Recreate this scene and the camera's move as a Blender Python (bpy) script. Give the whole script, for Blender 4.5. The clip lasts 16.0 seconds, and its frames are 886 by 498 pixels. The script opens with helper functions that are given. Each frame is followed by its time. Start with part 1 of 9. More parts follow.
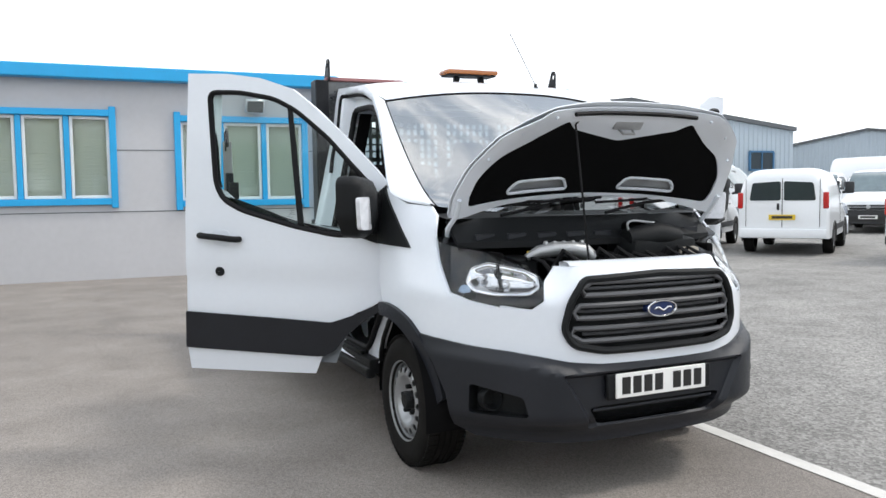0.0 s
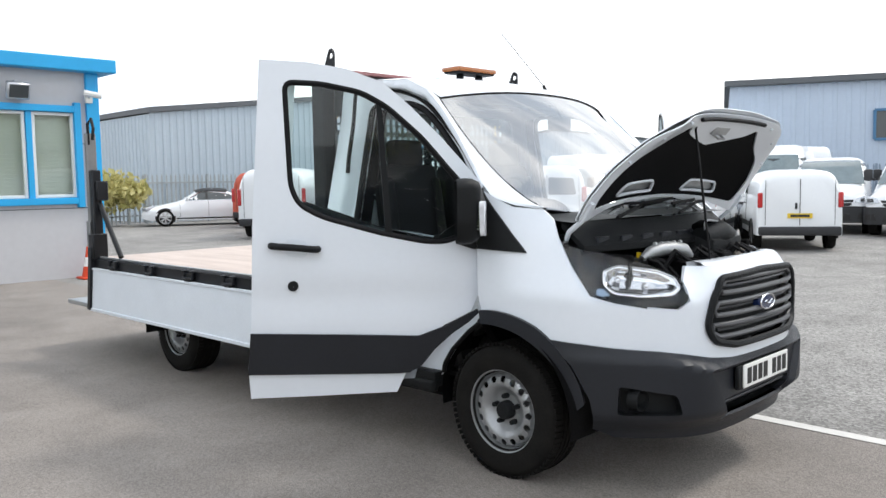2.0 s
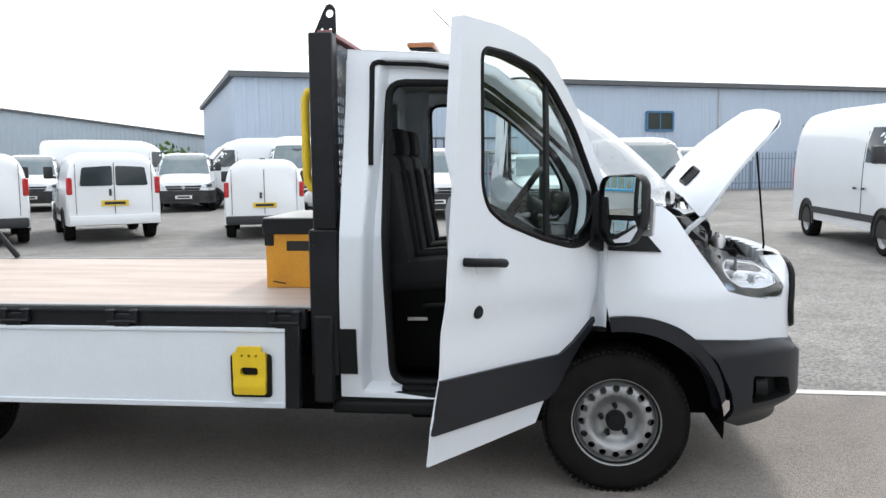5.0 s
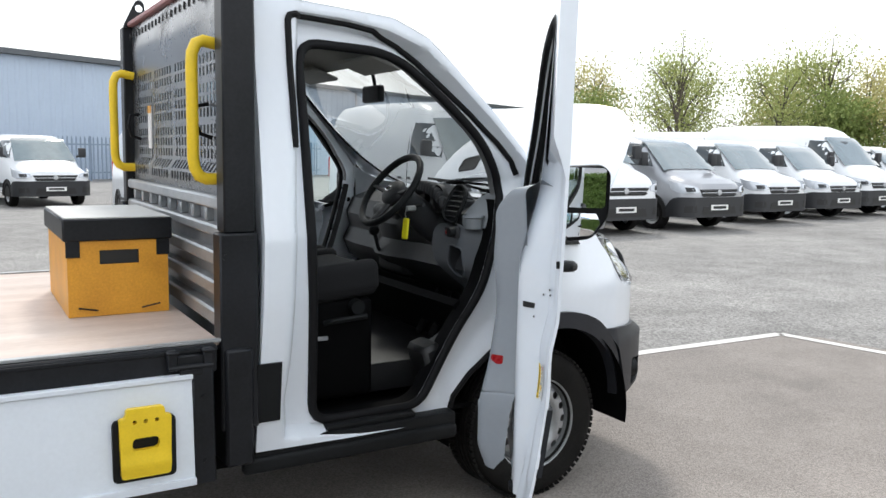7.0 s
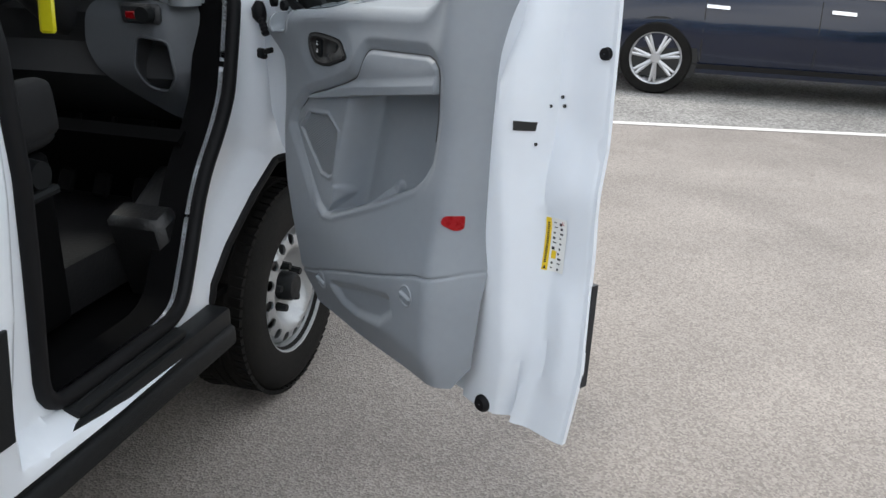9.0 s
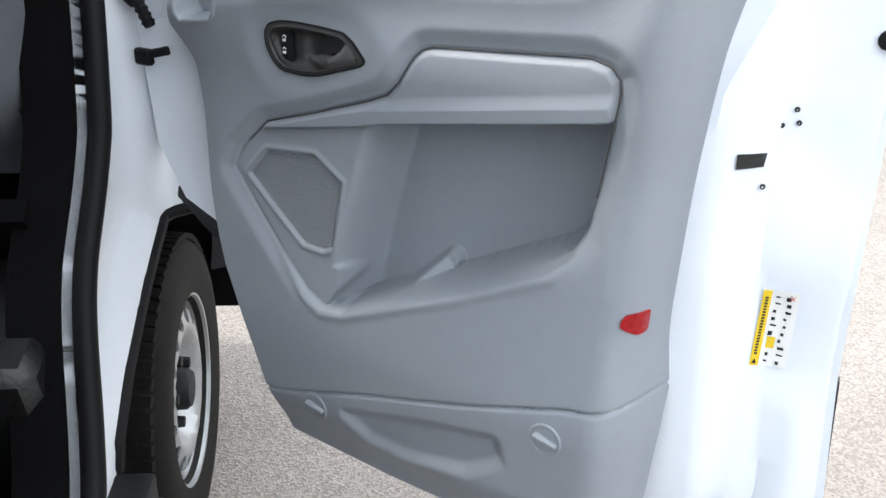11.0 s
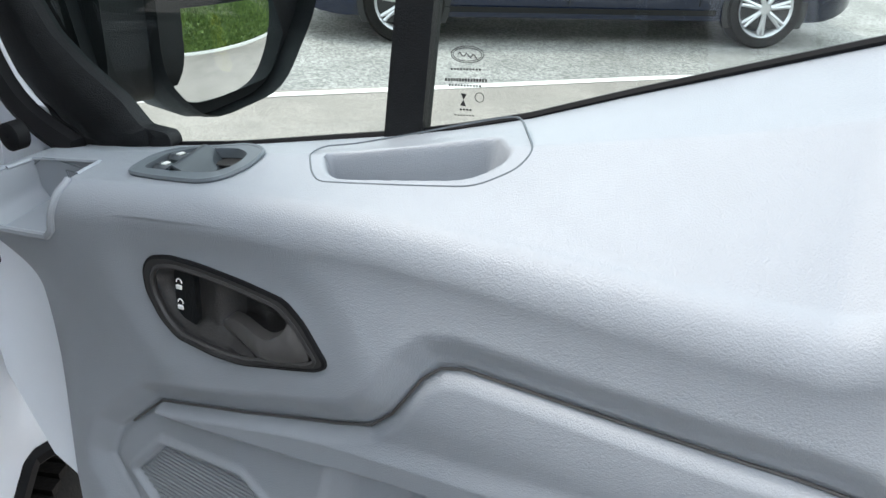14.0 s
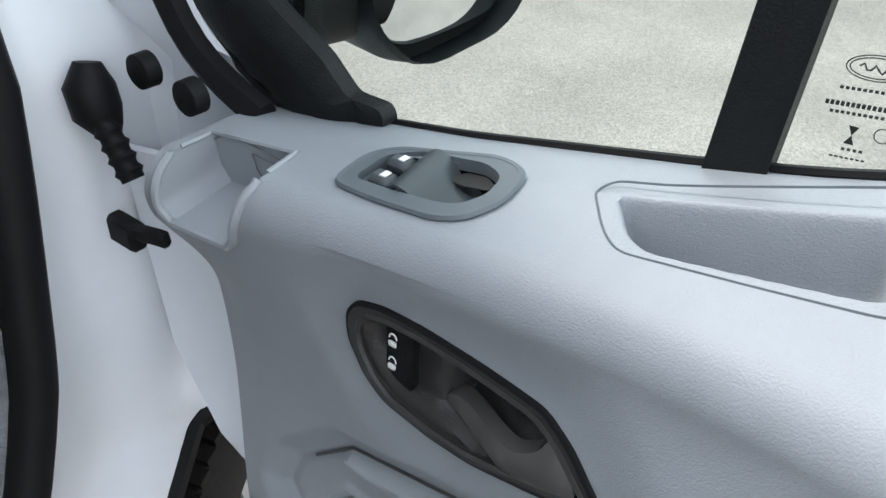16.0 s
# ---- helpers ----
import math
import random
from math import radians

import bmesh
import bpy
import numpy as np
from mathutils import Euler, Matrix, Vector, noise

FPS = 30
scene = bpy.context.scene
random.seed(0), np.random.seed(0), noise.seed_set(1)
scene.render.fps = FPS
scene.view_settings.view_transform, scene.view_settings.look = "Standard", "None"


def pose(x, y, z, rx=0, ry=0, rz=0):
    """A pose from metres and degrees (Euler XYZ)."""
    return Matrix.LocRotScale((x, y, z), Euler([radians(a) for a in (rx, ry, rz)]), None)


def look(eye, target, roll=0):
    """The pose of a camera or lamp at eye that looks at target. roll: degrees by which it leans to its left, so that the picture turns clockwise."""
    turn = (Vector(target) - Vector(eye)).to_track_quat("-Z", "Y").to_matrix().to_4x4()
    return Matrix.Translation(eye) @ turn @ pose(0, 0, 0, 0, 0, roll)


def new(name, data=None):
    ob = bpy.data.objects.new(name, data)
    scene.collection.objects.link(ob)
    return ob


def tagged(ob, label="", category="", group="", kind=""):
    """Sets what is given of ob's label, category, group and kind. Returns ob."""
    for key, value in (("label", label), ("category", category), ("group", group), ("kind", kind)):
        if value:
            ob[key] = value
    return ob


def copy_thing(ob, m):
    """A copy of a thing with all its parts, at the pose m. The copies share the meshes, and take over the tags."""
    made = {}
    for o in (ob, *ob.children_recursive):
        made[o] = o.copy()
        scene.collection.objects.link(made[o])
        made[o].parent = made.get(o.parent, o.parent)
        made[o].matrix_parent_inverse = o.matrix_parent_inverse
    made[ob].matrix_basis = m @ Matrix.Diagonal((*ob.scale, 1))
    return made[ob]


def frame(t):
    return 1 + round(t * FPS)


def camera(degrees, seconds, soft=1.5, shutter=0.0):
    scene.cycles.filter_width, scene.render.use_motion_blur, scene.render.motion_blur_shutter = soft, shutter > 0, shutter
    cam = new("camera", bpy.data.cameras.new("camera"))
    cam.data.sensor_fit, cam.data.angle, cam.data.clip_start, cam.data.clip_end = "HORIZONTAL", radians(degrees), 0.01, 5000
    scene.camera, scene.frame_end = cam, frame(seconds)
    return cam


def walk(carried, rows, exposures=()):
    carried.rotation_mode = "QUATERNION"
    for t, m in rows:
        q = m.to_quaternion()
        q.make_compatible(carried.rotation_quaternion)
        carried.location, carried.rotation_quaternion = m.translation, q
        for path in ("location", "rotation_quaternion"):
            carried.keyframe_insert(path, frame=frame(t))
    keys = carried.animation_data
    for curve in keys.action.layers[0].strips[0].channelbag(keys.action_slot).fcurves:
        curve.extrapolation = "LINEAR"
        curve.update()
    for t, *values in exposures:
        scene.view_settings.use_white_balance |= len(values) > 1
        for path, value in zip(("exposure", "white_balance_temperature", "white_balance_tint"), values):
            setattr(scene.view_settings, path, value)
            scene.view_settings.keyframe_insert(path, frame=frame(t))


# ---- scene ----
cam = camera(56.7, 16.0)
PATH = [
    (0, (3.91, -2.413, 1.412), (2.091, -1.592, 1.275), -0.8),
    (0.5, (3.684, -2.869, 1.428), (1.941, -1.897, 1.295), -0.8),
    (1, (3.35, -3.248, 1.467), (1.693, -2.137, 1.324), -0.9),
    (1.5, (3.021, -3.662, 1.477), (1.477, -2.4, 1.326), -1.0),
    (2, (2.62, -3.948, 1.486), (1.223, -2.525, 1.323), -1.0),
    (2.5, (2.152, -4.254, 1.513), (0.907, -2.699, 1.336), -1.0),
    (3, (1.685, -4.453, 1.515), (0.621, -2.77, 1.326), -0.9),
    (3.5, (1.185, -4.629, 1.54), (0.324, -2.835, 1.345), -0.8),
    (3.7, (0.979, -4.71, 1.56), (0.192, -2.882, 1.363), -0.8),
    (5.8, (-1.231, -4.554, 1.558), (-1.022, -2.577, 1.343), 0.0),
    (6, (-1.439, -4.46, 1.585), (-1.111, -2.499, 1.37), 0.2),
    (6.5, (-1.829, -4.101, 1.546), (-1.148, -2.234, 1.322), 0.5),
    (7, (-2.185, -3.714, 1.542), (-1.167, -2.009, 1.306), 1.1),
    (7.5, (-2.353, -3.248, 1.519), (-0.985, -1.81, 1.272), 1.5),
    (8, (-2.433, -2.807, 1.48), (-0.803, -1.716, 1.086), 2.7),
    (8.5, (-2.349, -2.397, 1.478), (-0.629, -1.676, 0.755), 2.0),
    (9, (-2.158, -1.968, 1.415), (-0.364, -1.467, 0.686), 1.8),
    (9.2, (-2.066, -1.827, 1.386), (-0.25, -1.401, 0.666), 1.5),
    (11.3, (-1.486, -1.233, 1.361), (0.317, -1.48, 0.53), 2.2),
    (11.5, (-1.444, -1.251, 1.372), (0.353, -1.499, 0.53), 2.1),
    (12, (-1.359, -1.295, 1.396), (0.438, -1.533, 0.552), 2.1),
    (12.5, (-1.273, -1.317, 1.408), (0.522, -1.541, 0.554), 2.0),
    (13, (-1.15, -1.317, 1.424), (0.642, -1.526, 0.562), 1.8),
    (13.5, (-1.048, -1.298, 1.431), (0.746, -1.512, 0.573), 1.9),
    (14, (-0.919, -1.275, 1.457), (0.866, -1.495, 0.582), 2.3),
    (14.3, (-0.835, -1.246, 1.476), (0.931, -1.42, 0.552), 2.6),
    (14.5, (-0.782, -1.222, 1.484), (0.936, -1.352, 0.469), 2.7),
    (15, (-0.684, -1.19, 1.486), (0.942, -1.233, 0.322), 2.7),
    (15.5, (-0.664, -1.193, 1.478), (0.959, -1.16, 0.31), 2.2),
    (16, (-0.702, -1.194, 1.466), (0.925, -1.088, 0.307), 2.1),
]
walk(cam, [(t, look(eye, target, roll)) for t, eye, target, roll in PATH], [(0, 0.17), (6.6, 0.17), (7.0, 0.26), (8.0, 0.42), (9.0, 0.40), (9.4, 0.48), (11.3, 1.22), (13.8, 1.18), (14.3, 1.08), (15.2, 1.06), (16, 1.08)])

# ---- light: a bright overcast sky with a soft sun behind thin cloud ----
SUN_DIR = Vector((0.35, 0.80, 1.05)).normalized()
world = bpy.data.worlds.new("overcast_sky")
scene.world = world
world.use_nodes = True
wn, wl = world.node_tree.nodes, world.node_tree.links
sky = wn.new("ShaderNodeTexSky")
sky.sky_type, sky.sun_disc = "NISHITA", False
sky.sun_elevation = math.asin(SUN_DIR.z)
sky.sun_rotation = math.atan2(SUN_DIR.x, SUN_DIR.y)
sky.dust_density, sky.air_density = 4.0, 1.5
cloud_noise = wn.new("ShaderNodeTexNoise")
cloud_noise.inputs["Scale"].default_value, cloud_noise.inputs["Detail"].default_value = 2.6, 6.0
cloud_ramp = wn.new("ShaderNodeValToRGB")
cloud_ramp.color_ramp.elements[0].position, cloud_ramp.color_ramp.elements[0].color = 0.35, (0.76, 0.80, 0.87, 1)
cloud_ramp.color_ramp.elements[1].position, cloud_ramp.color_ramp.elements[1].color = 0.60, (1.0, 1.0, 1.0, 1)
cloud_up = wn.new("ShaderNodeMix")
cloud_up.data_type, cloud_up.blend_type = "RGBA", "MULTIPLY"
cloud_up.inputs["Factor"].default_value = 1.0
cloud_up.inputs["B"].default_value = (1.64, 1.67, 1.70, 1)
sky_dim = wn.new("ShaderNodeMix")
sky_dim.data_type, sky_dim.blend_type = "RGBA", "MULTIPLY"
sky_dim.inputs["Factor"].default_value = 1.0
sky_dim.inputs["B"].default_value = (0.12, 0.12, 0.12, 1)
sky_mix = wn.new("ShaderNodeMix")
sky_mix.data_type = "RGBA"
sky_mix.inputs["Factor"].default_value = 0.85
wl.new(cloud_noise.outputs["Fac"], cloud_ramp.inputs["Fac"])
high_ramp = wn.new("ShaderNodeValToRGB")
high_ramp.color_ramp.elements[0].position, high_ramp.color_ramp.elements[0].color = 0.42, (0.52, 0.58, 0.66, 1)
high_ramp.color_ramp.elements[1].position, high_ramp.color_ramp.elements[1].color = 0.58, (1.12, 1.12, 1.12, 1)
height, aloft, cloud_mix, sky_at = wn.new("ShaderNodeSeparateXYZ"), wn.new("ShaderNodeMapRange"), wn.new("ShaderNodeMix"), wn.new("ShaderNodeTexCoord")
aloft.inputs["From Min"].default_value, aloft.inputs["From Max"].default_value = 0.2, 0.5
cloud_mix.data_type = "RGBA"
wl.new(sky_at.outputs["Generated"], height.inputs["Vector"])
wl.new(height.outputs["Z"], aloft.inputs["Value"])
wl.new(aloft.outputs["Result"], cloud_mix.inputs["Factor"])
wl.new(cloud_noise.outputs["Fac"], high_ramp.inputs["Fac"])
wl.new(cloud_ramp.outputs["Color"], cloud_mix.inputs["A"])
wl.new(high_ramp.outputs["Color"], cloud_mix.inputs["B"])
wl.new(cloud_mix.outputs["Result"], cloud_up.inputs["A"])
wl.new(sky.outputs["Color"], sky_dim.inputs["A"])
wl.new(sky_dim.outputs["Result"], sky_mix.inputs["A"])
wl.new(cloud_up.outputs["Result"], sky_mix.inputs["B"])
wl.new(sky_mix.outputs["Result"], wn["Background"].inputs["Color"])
wn["Background"].inputs["Strength"].default_value = 1.0
sun_data = bpy.data.lights.new("sun", "SUN")
sun_data.energy, sun_data.angle, sun_data.color = 1.5, radians(9), (1.0, 0.96, 0.90)
sun = new("sun", sun_data)
sun.matrix_world = look(SUN_DIR * 50, (0, 0, 0))
scene.view_settings.exposure = 0.0

# ---- materials ----
def mat(name, rgb, rough=0.5, metal=0.0, var=0.07, scale=5.0, bump=0.0, bscale=160.0, coat=0.0, rvar=0.08, rgb2=None, piece=0.0, stretch=None, spec=0.5):
    """A surface with broad stains, fine grain and relief; piece: variation from piece to piece."""
    m = bpy.data.materials.new(name)
    m.use_nodes = True
    n, l = m.node_tree.nodes, m.node_tree.links
    b = n["Principled BSDF"]
    b.inputs["Metallic"].default_value, b.inputs["Coat Weight"].default_value = metal, coat
    b.inputs["Coat Roughness"].default_value = 0.06
    b.inputs["Specular IOR Level"].default_value = spec
    tc, mp = n.new("ShaderNodeTexCoord"), n.new("ShaderNodeMapping")
    l.new(tc.outputs["Object"], mp.inputs["Vector"])
    if stretch:
        mp.inputs["Scale"].default_value = stretch
    broad, fine = n.new("ShaderNodeTexNoise"), n.new("ShaderNodeTexNoise")
    for t, s, d in ((broad, scale, 5.0), (fine, scale * 17, 3.0)):
        t.inputs["Scale"].default_value, t.inputs["Detail"].default_value = s, d
        l.new(mp.outputs["Vector"], t.inputs["Vector"])
    add = n.new("ShaderNodeMath")
    add.operation = "MULTIPLY_ADD"
    add.inputs[1].default_value = 0.6
    half = n.new("ShaderNodeMath")
    half.operation = "MULTIPLY"
    half.inputs[1].default_value = 0.4
    l.new(fine.outputs["Fac"], half.inputs[0])
    l.new(broad.outputs["Fac"], add.inputs[0])
    l.new(half.outputs[0], add.inputs[2])
    mix = n.new("ShaderNodeMix")
    mix.data_type = "RGBA"
    ramp = n.new("ShaderNodeMapRange")
    ramp.inputs["From Min"].default_value, ramp.inputs["From Max"].default_value = 0.3, 0.7
    l.new(add.outputs[0], ramp.inputs["Value"])
    l.new(ramp.outputs["Result"], mix.inputs["Factor"])
    lo = [max(0.0, c * (1 - var)) for c in rgb]
    hi = [min(1.0, c * (1 + var)) for c in (rgb2 or rgb)]
    mix.inputs["A"].default_value, mix.inputs["B"].default_value = (*lo, 1), (*hi, 1)
    out = mix.outputs["Result"]
    if piece:
        info, hsv, mr = n.new("ShaderNodeObjectInfo"), n.new("ShaderNodeHueSaturation"), n.new("ShaderNodeMapRange")
        mr.inputs["To Min"].default_value, mr.inputs["To Max"].default_value = 1 - piece, 1 + piece
        l.new(info.outputs["Random"], mr.inputs["Value"])
        l.new(mr.outputs["Result"], hsv.inputs["Value"])
        l.new(out, hsv.inputs["Color"])
        out = hsv.outputs["Color"]
    l.new(out, b.inputs["Base Color"])
    rr = n.new("ShaderNodeMapRange")
    rr.inputs["To Min"].default_value, rr.inputs["To Max"].default_value = max(0.02, rough - rvar), min(1.0, rough + rvar)
    l.new(add.outputs[0], rr.inputs["Value"])
    l.new(rr.outputs["Result"], b.inputs["Roughness"])
    if bump:
        g, bp = n.new("ShaderNodeTexNoise"), n.new("ShaderNodeBump")
        g.inputs["Scale"].default_value, g.inputs["Detail"].default_value = bscale, 3.0
        l.new(mp.outputs["Vector"], g.inputs["Vector"])
        bp.inputs["Strength"].default_value, bp.inputs["Distance"].default_value = bump, 0.004
        l.new(g.outputs["Fac"], bp.inputs["Height"])
        l.new(bp.outputs["Normal"], b.inputs["Normal"])
    return m


def glass(name, tint=(0.93, 0.97, 0.95), mirror=0.045):
    """Thin window glass: a clear sheet with a glossy skin that grows towards grazing angles."""
    m = bpy.data.materials.new(name)
    m.use_nodes = True
    n, l = m.node_tree.nodes, m.node_tree.links
    n.remove(n["Principled BSDF"])
    tr, gl, mx, lw = (n.new("ShaderNodeBsdfTransparent"), n.new("ShaderNodeBsdfGlossy"), n.new("ShaderNodeMixShader"), n.new("ShaderNodeLayerWeight"))
    tr.inputs["Color"].default_value = (*tint, 1)
    gl.inputs["Roughness"].default_value = 0.02
    lw.inputs["Blend"].default_value = 0.5
    pw, ma = n.new("ShaderNodeMath"), n.new("ShaderNodeMath")
    pw.operation, pw.inputs[1].default_value = "POWER", 4.0
    ma.operation, ma.inputs[1].default_value, ma.inputs[2].default_value = "MULTIPLY_ADD", 1 - mirror, mirror
    l.new(lw.outputs["Facing"], pw.inputs[0])
    l.new(pw.outputs[0], ma.inputs[0])
    l.new(ma.outputs[0], mx.inputs["Fac"])
    l.new(tr.outputs["BSDF"], mx.inputs[1])
    l.new(gl.outputs["BSDF"], mx.inputs[2])
    l.new(mx.outputs["Shader"], n["Material Output"].inputs["Surface"])
    return m


# both whites and the bumper carry a blue tint standing for skylight
M_WHITE = mat("white_paint", (0.76, 0.80, 0.855), 0.30, var=0.02, scale=2.0, coat=0.5, rvar=0.05)
M_WHITE_DULL = mat("white_paint_dull", (0.70, 0.745, 0.80), 0.42, var=0.05, scale=4.0, coat=0.15)
M_BLACK = mat("black_trim", (0.011, 0.012, 0.013), 0.48, var=0.2, scale=6.0, bump=0.25, bscale=700, spec=0.16)
M_BUMPER = mat("bumper_plastic", (0.0105, 0.0122, 0.0170), 0.42, var=0.2, scale=4.0, bump=0.15, bscale=900, spec=0.4)
# pushed to near-black: shade of cab, wells and linings is put into the colour
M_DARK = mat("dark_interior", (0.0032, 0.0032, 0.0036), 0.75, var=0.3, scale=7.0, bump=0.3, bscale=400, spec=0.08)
M_SEAL = mat("rubber_seal", (0.007, 0.007, 0.008), 0.6, var=0.2, spec=0.18)
M_GREY = mat("grey_door_plastic", (0.266, 0.289, 0.317), 0.44, var=0.05, scale=3.0, bump=0.20, bscale=900, rvar=0.05)
M_GREY_SMOOTH = mat("grey_smooth_plastic", (0.276, 0.30, 0.328), 0.42, var=0.03, scale=3.0)
M_TYRE = mat("tyre_rubber", (0.008, 0.008, 0.008), 0.75, var=0.3, scale=8.0, bump=0.3, bscale=200, rgb2=(0.013, 0.012, 0.011), spec=0.12)
M_STEEL = mat("silver_wheel_steel", (0.36, 0.37, 0.38), 0.36, metal=0.6, var=0.12, scale=9.0)
M_GALV = mat("galvanised_steel", (0.42, 0.43, 0.44), 0.45, metal=0.7, var=0.2, scale=9.0)
M_FRAME = mat("black_painted_steel", (0.009, 0.010, 0.012), 0.38, var=0.25, scale=5.0, rgb2=(0.014, 0.015, 0.018), spec=0.25)
M_YELLOW = mat("yellow_plastic", (0.80, 0.55, 0.02), 0.42, var=0.10, scale=9.0)
M_ORANGE = mat("worn_orange_steel", (0.62, 0.27, 0.02), 0.45, var=0.14, scale=7.0, rgb2=(0.70, 0.33, 0.03))
M_PLY = mat("plywood_deck", (0.46, 0.35, 0.29), 0.5, var=0.12, scale=3.0, rgb2=(0.58, 0.49, 0.43), bump=0.1, bscale=60, stretch=(0.5, 3.0, 1.0))
M_AMBER = mat("amber_lens", (0.36, 0.13, 0.045), 0.22, var=0.1, coat=0.4)
M_CHROME = mat("chrome", (0.75, 0.76, 0.78), 0.10, metal=1.0, var=0.04, rvar=0.04)
M_MIRROR = mat("mirror_glass", (0.86, 0.88, 0.90), 0.02, metal=1.0, var=0.0, rvar=0.0)
M_PLATE = mat("white_plate", (0.82, 0.82, 0.80), 0.3, var=0.02)
M_PLATE_Y = mat("yellow_plate", (0.72, 0.50, 0.04), 0.35, var=0.04)
M_INK = mat("black_ink", (0.012, 0.012, 0.012), 0.5, var=0.1)
M_SILVER = mat("silver_trim", (0.55, 0.56, 0.58), 0.30, metal=0.8, var=0.05)
M_GLASS = glass("clear_glass")
M_GLASS_TINT = glass("green_tint_glass", (0.78, 0.88, 0.86))
M_LENS = glass("lamp_lens", (0.96, 0.97, 0.98), 0.045)
M_SCREEN = glass("windscreen_glass", (0.94, 0.97, 0.96), 0.50)
M_BLUE = mat("blue_trim_paint", (0.015, 0.36, 0.72), 0.40, var=0.06, scale=2.0)
M_PANEL = mat("grey_wall_panel", (0.50, 0.50, 0.52), 0.5, var=0.05, scale=0.6, rvar=0.05)
M_BLIND = mat("window_blind", (0.62, 0.61, 0.57), 0.7, var=0.08)
M_UPVC = mat("white_upvc", (0.78, 0.78, 0.76), 0.4, var=0.04)
M_CLAD = mat("pale_blue_cladding", (0.44, 0.52, 0.63), 0.45, var=0.05, scale=0.4)
M_CLAD_B = mat("grey_cladding", (0.42, 0.49, 0.55), 0.45, var=0.06, scale=0.4)
M_ROOF = mat("dark_roof_trim", (0.10, 0.11, 0.12), 0.6, var=0.1)
M_HILL = mat("beige_plastic", (0.34, 0.30, 0.25), 0.5, var=0.1)
M_NAVY = mat("navy_car_paint", (0.006, 0.0105, 0.026), 0.14, var=0.1, scale=2.0, coat=0.45, rvar=0.04, spec=0.35)
M_SILVERCAR = mat("silver_car_paint", (0.34, 0.35, 0.37), 0.3, metal=0.4, var=0.05, coat=0.7)
M_CARGLASS = mat("dark_car_glass", (0.035, 0.045, 0.05), 0.06, var=0.1, rvar=0.02, coat=0.5)
M_RUST = mat("rust_orange_paint", (0.50, 0.09, 0.05), 0.5, var=0.1)
M_LINE = mat("worn_white_line", (0.62, 0.60, 0.57), 0.75, var=0.14, scale=9.0, bump=0.4, bscale=120)
M_BARK = mat("bark", (0.12, 0.10, 0.08), 0.9, var=0.3, scale=9.0, bump=0.6, bscale=60)
M_PALE = mat("pale_post", (0.55, 0.55, 0.53), 0.6, var=0.1)


# ---- geometry helpers ----
def part(name, bm, material, parent=None, label="", sharp=38.0):
    """Links a bmesh as one mesh object under a thing or a part."""
    me = bpy.data.meshes.new(name)
    bmesh.ops.recalc_face_normals(bm, faces=bm.faces)
    bm.to_mesh(me)
    bm.free()
    return finish(name, me, material, parent, label, sharp)


def finish(name, me, material, parent=None, label="", sharp=38.0):
    me.materials.append(material)
    me.shade_smooth()
    me.set_sharp_from_angle(angle=radians(sharp))
    ob = new(name, me)
    ob.parent = parent
    if label:
        tagged(ob, label)
    return ob


def thing(name, label, category, group="", kind="", at=(0, 0, 0), turn=0.0):
    ob = new(name)
    ob.empty_display_size = 0.2
    ob.matrix_world = pose(*at, 0, 0, turn)
    return tagged(ob, label, category, group, kind)


def box(bm, c, s, bevel=0.0, rot=None, seg=1):
    """A box round c with full sizes s, its edges bevelled."""
    r = bmesh.ops.create_cube(bm, size=1.0)
    vs = r["verts"]
    bmesh.ops.scale(bm, verts=vs, vec=s)
    if bevel:
        es = list({e for v in vs for e in v.link_edges})
        vs = list({v for f in bmesh.ops.bevel(bm, geom=es, offset=bevel, segments=seg, affect="EDGES", profile=0.6)["faces"] for v in f.verts} | {v for v in vs if v.is_valid})
    m = Matrix.Translation(c)
    if rot:
        m = m @ Euler([radians(a) for a in rot]).to_matrix().to_4x4()
    bmesh.ops.transform(bm, matrix=m, verts=vs)
    return vs


def tube(bm, pts, r, seg=8, closed=False, flat=None):
    """A round bar along points; r one radius or one for each point."""
    pts = [Vector(p) for p in pts]
    rs = r if isinstance(r, (list, tuple)) else [r] * len(pts)
    rings, up = [], None
    n = len(pts)
    for i, p in enumerate(pts):
        a = pts[(i - 1) % n] if (i > 0 or closed) else p
        b = pts[(i + 1) % n] if (i < n - 1 or closed) else p
        d = (b - a).normalized()
        if up is None:
            up = Vector((0, 0, 1)) if abs(d.z) < 0.9 else Vector((1, 0, 0))
        side = d.cross(up).normalized()
        up = side.cross(d).normalized()
        k = flat or 1.0
        rings.append([bm.verts.new(p + rs[i] * (math.cos(2 * math.pi * j / seg) * side + k * math.sin(2 * math.pi * j / seg) * up)) for j in range(seg)])
    for i in range(n if closed else n - 1):
        a, b = rings[i], rings[(i + 1) % n]
        for j in range(seg):
            bm.faces.new((a[j], a[(j + 1) % seg], b[(j + 1) % seg], b[j]))
    if not closed:
        bm.faces.new(list(reversed(rings[0])))
        bm.faces.new(rings[-1])


def cyl(bm, a, b, r, r2=None, seg=16):
    tube(bm, [a, b], [r, r if r2 is None else r2], seg)


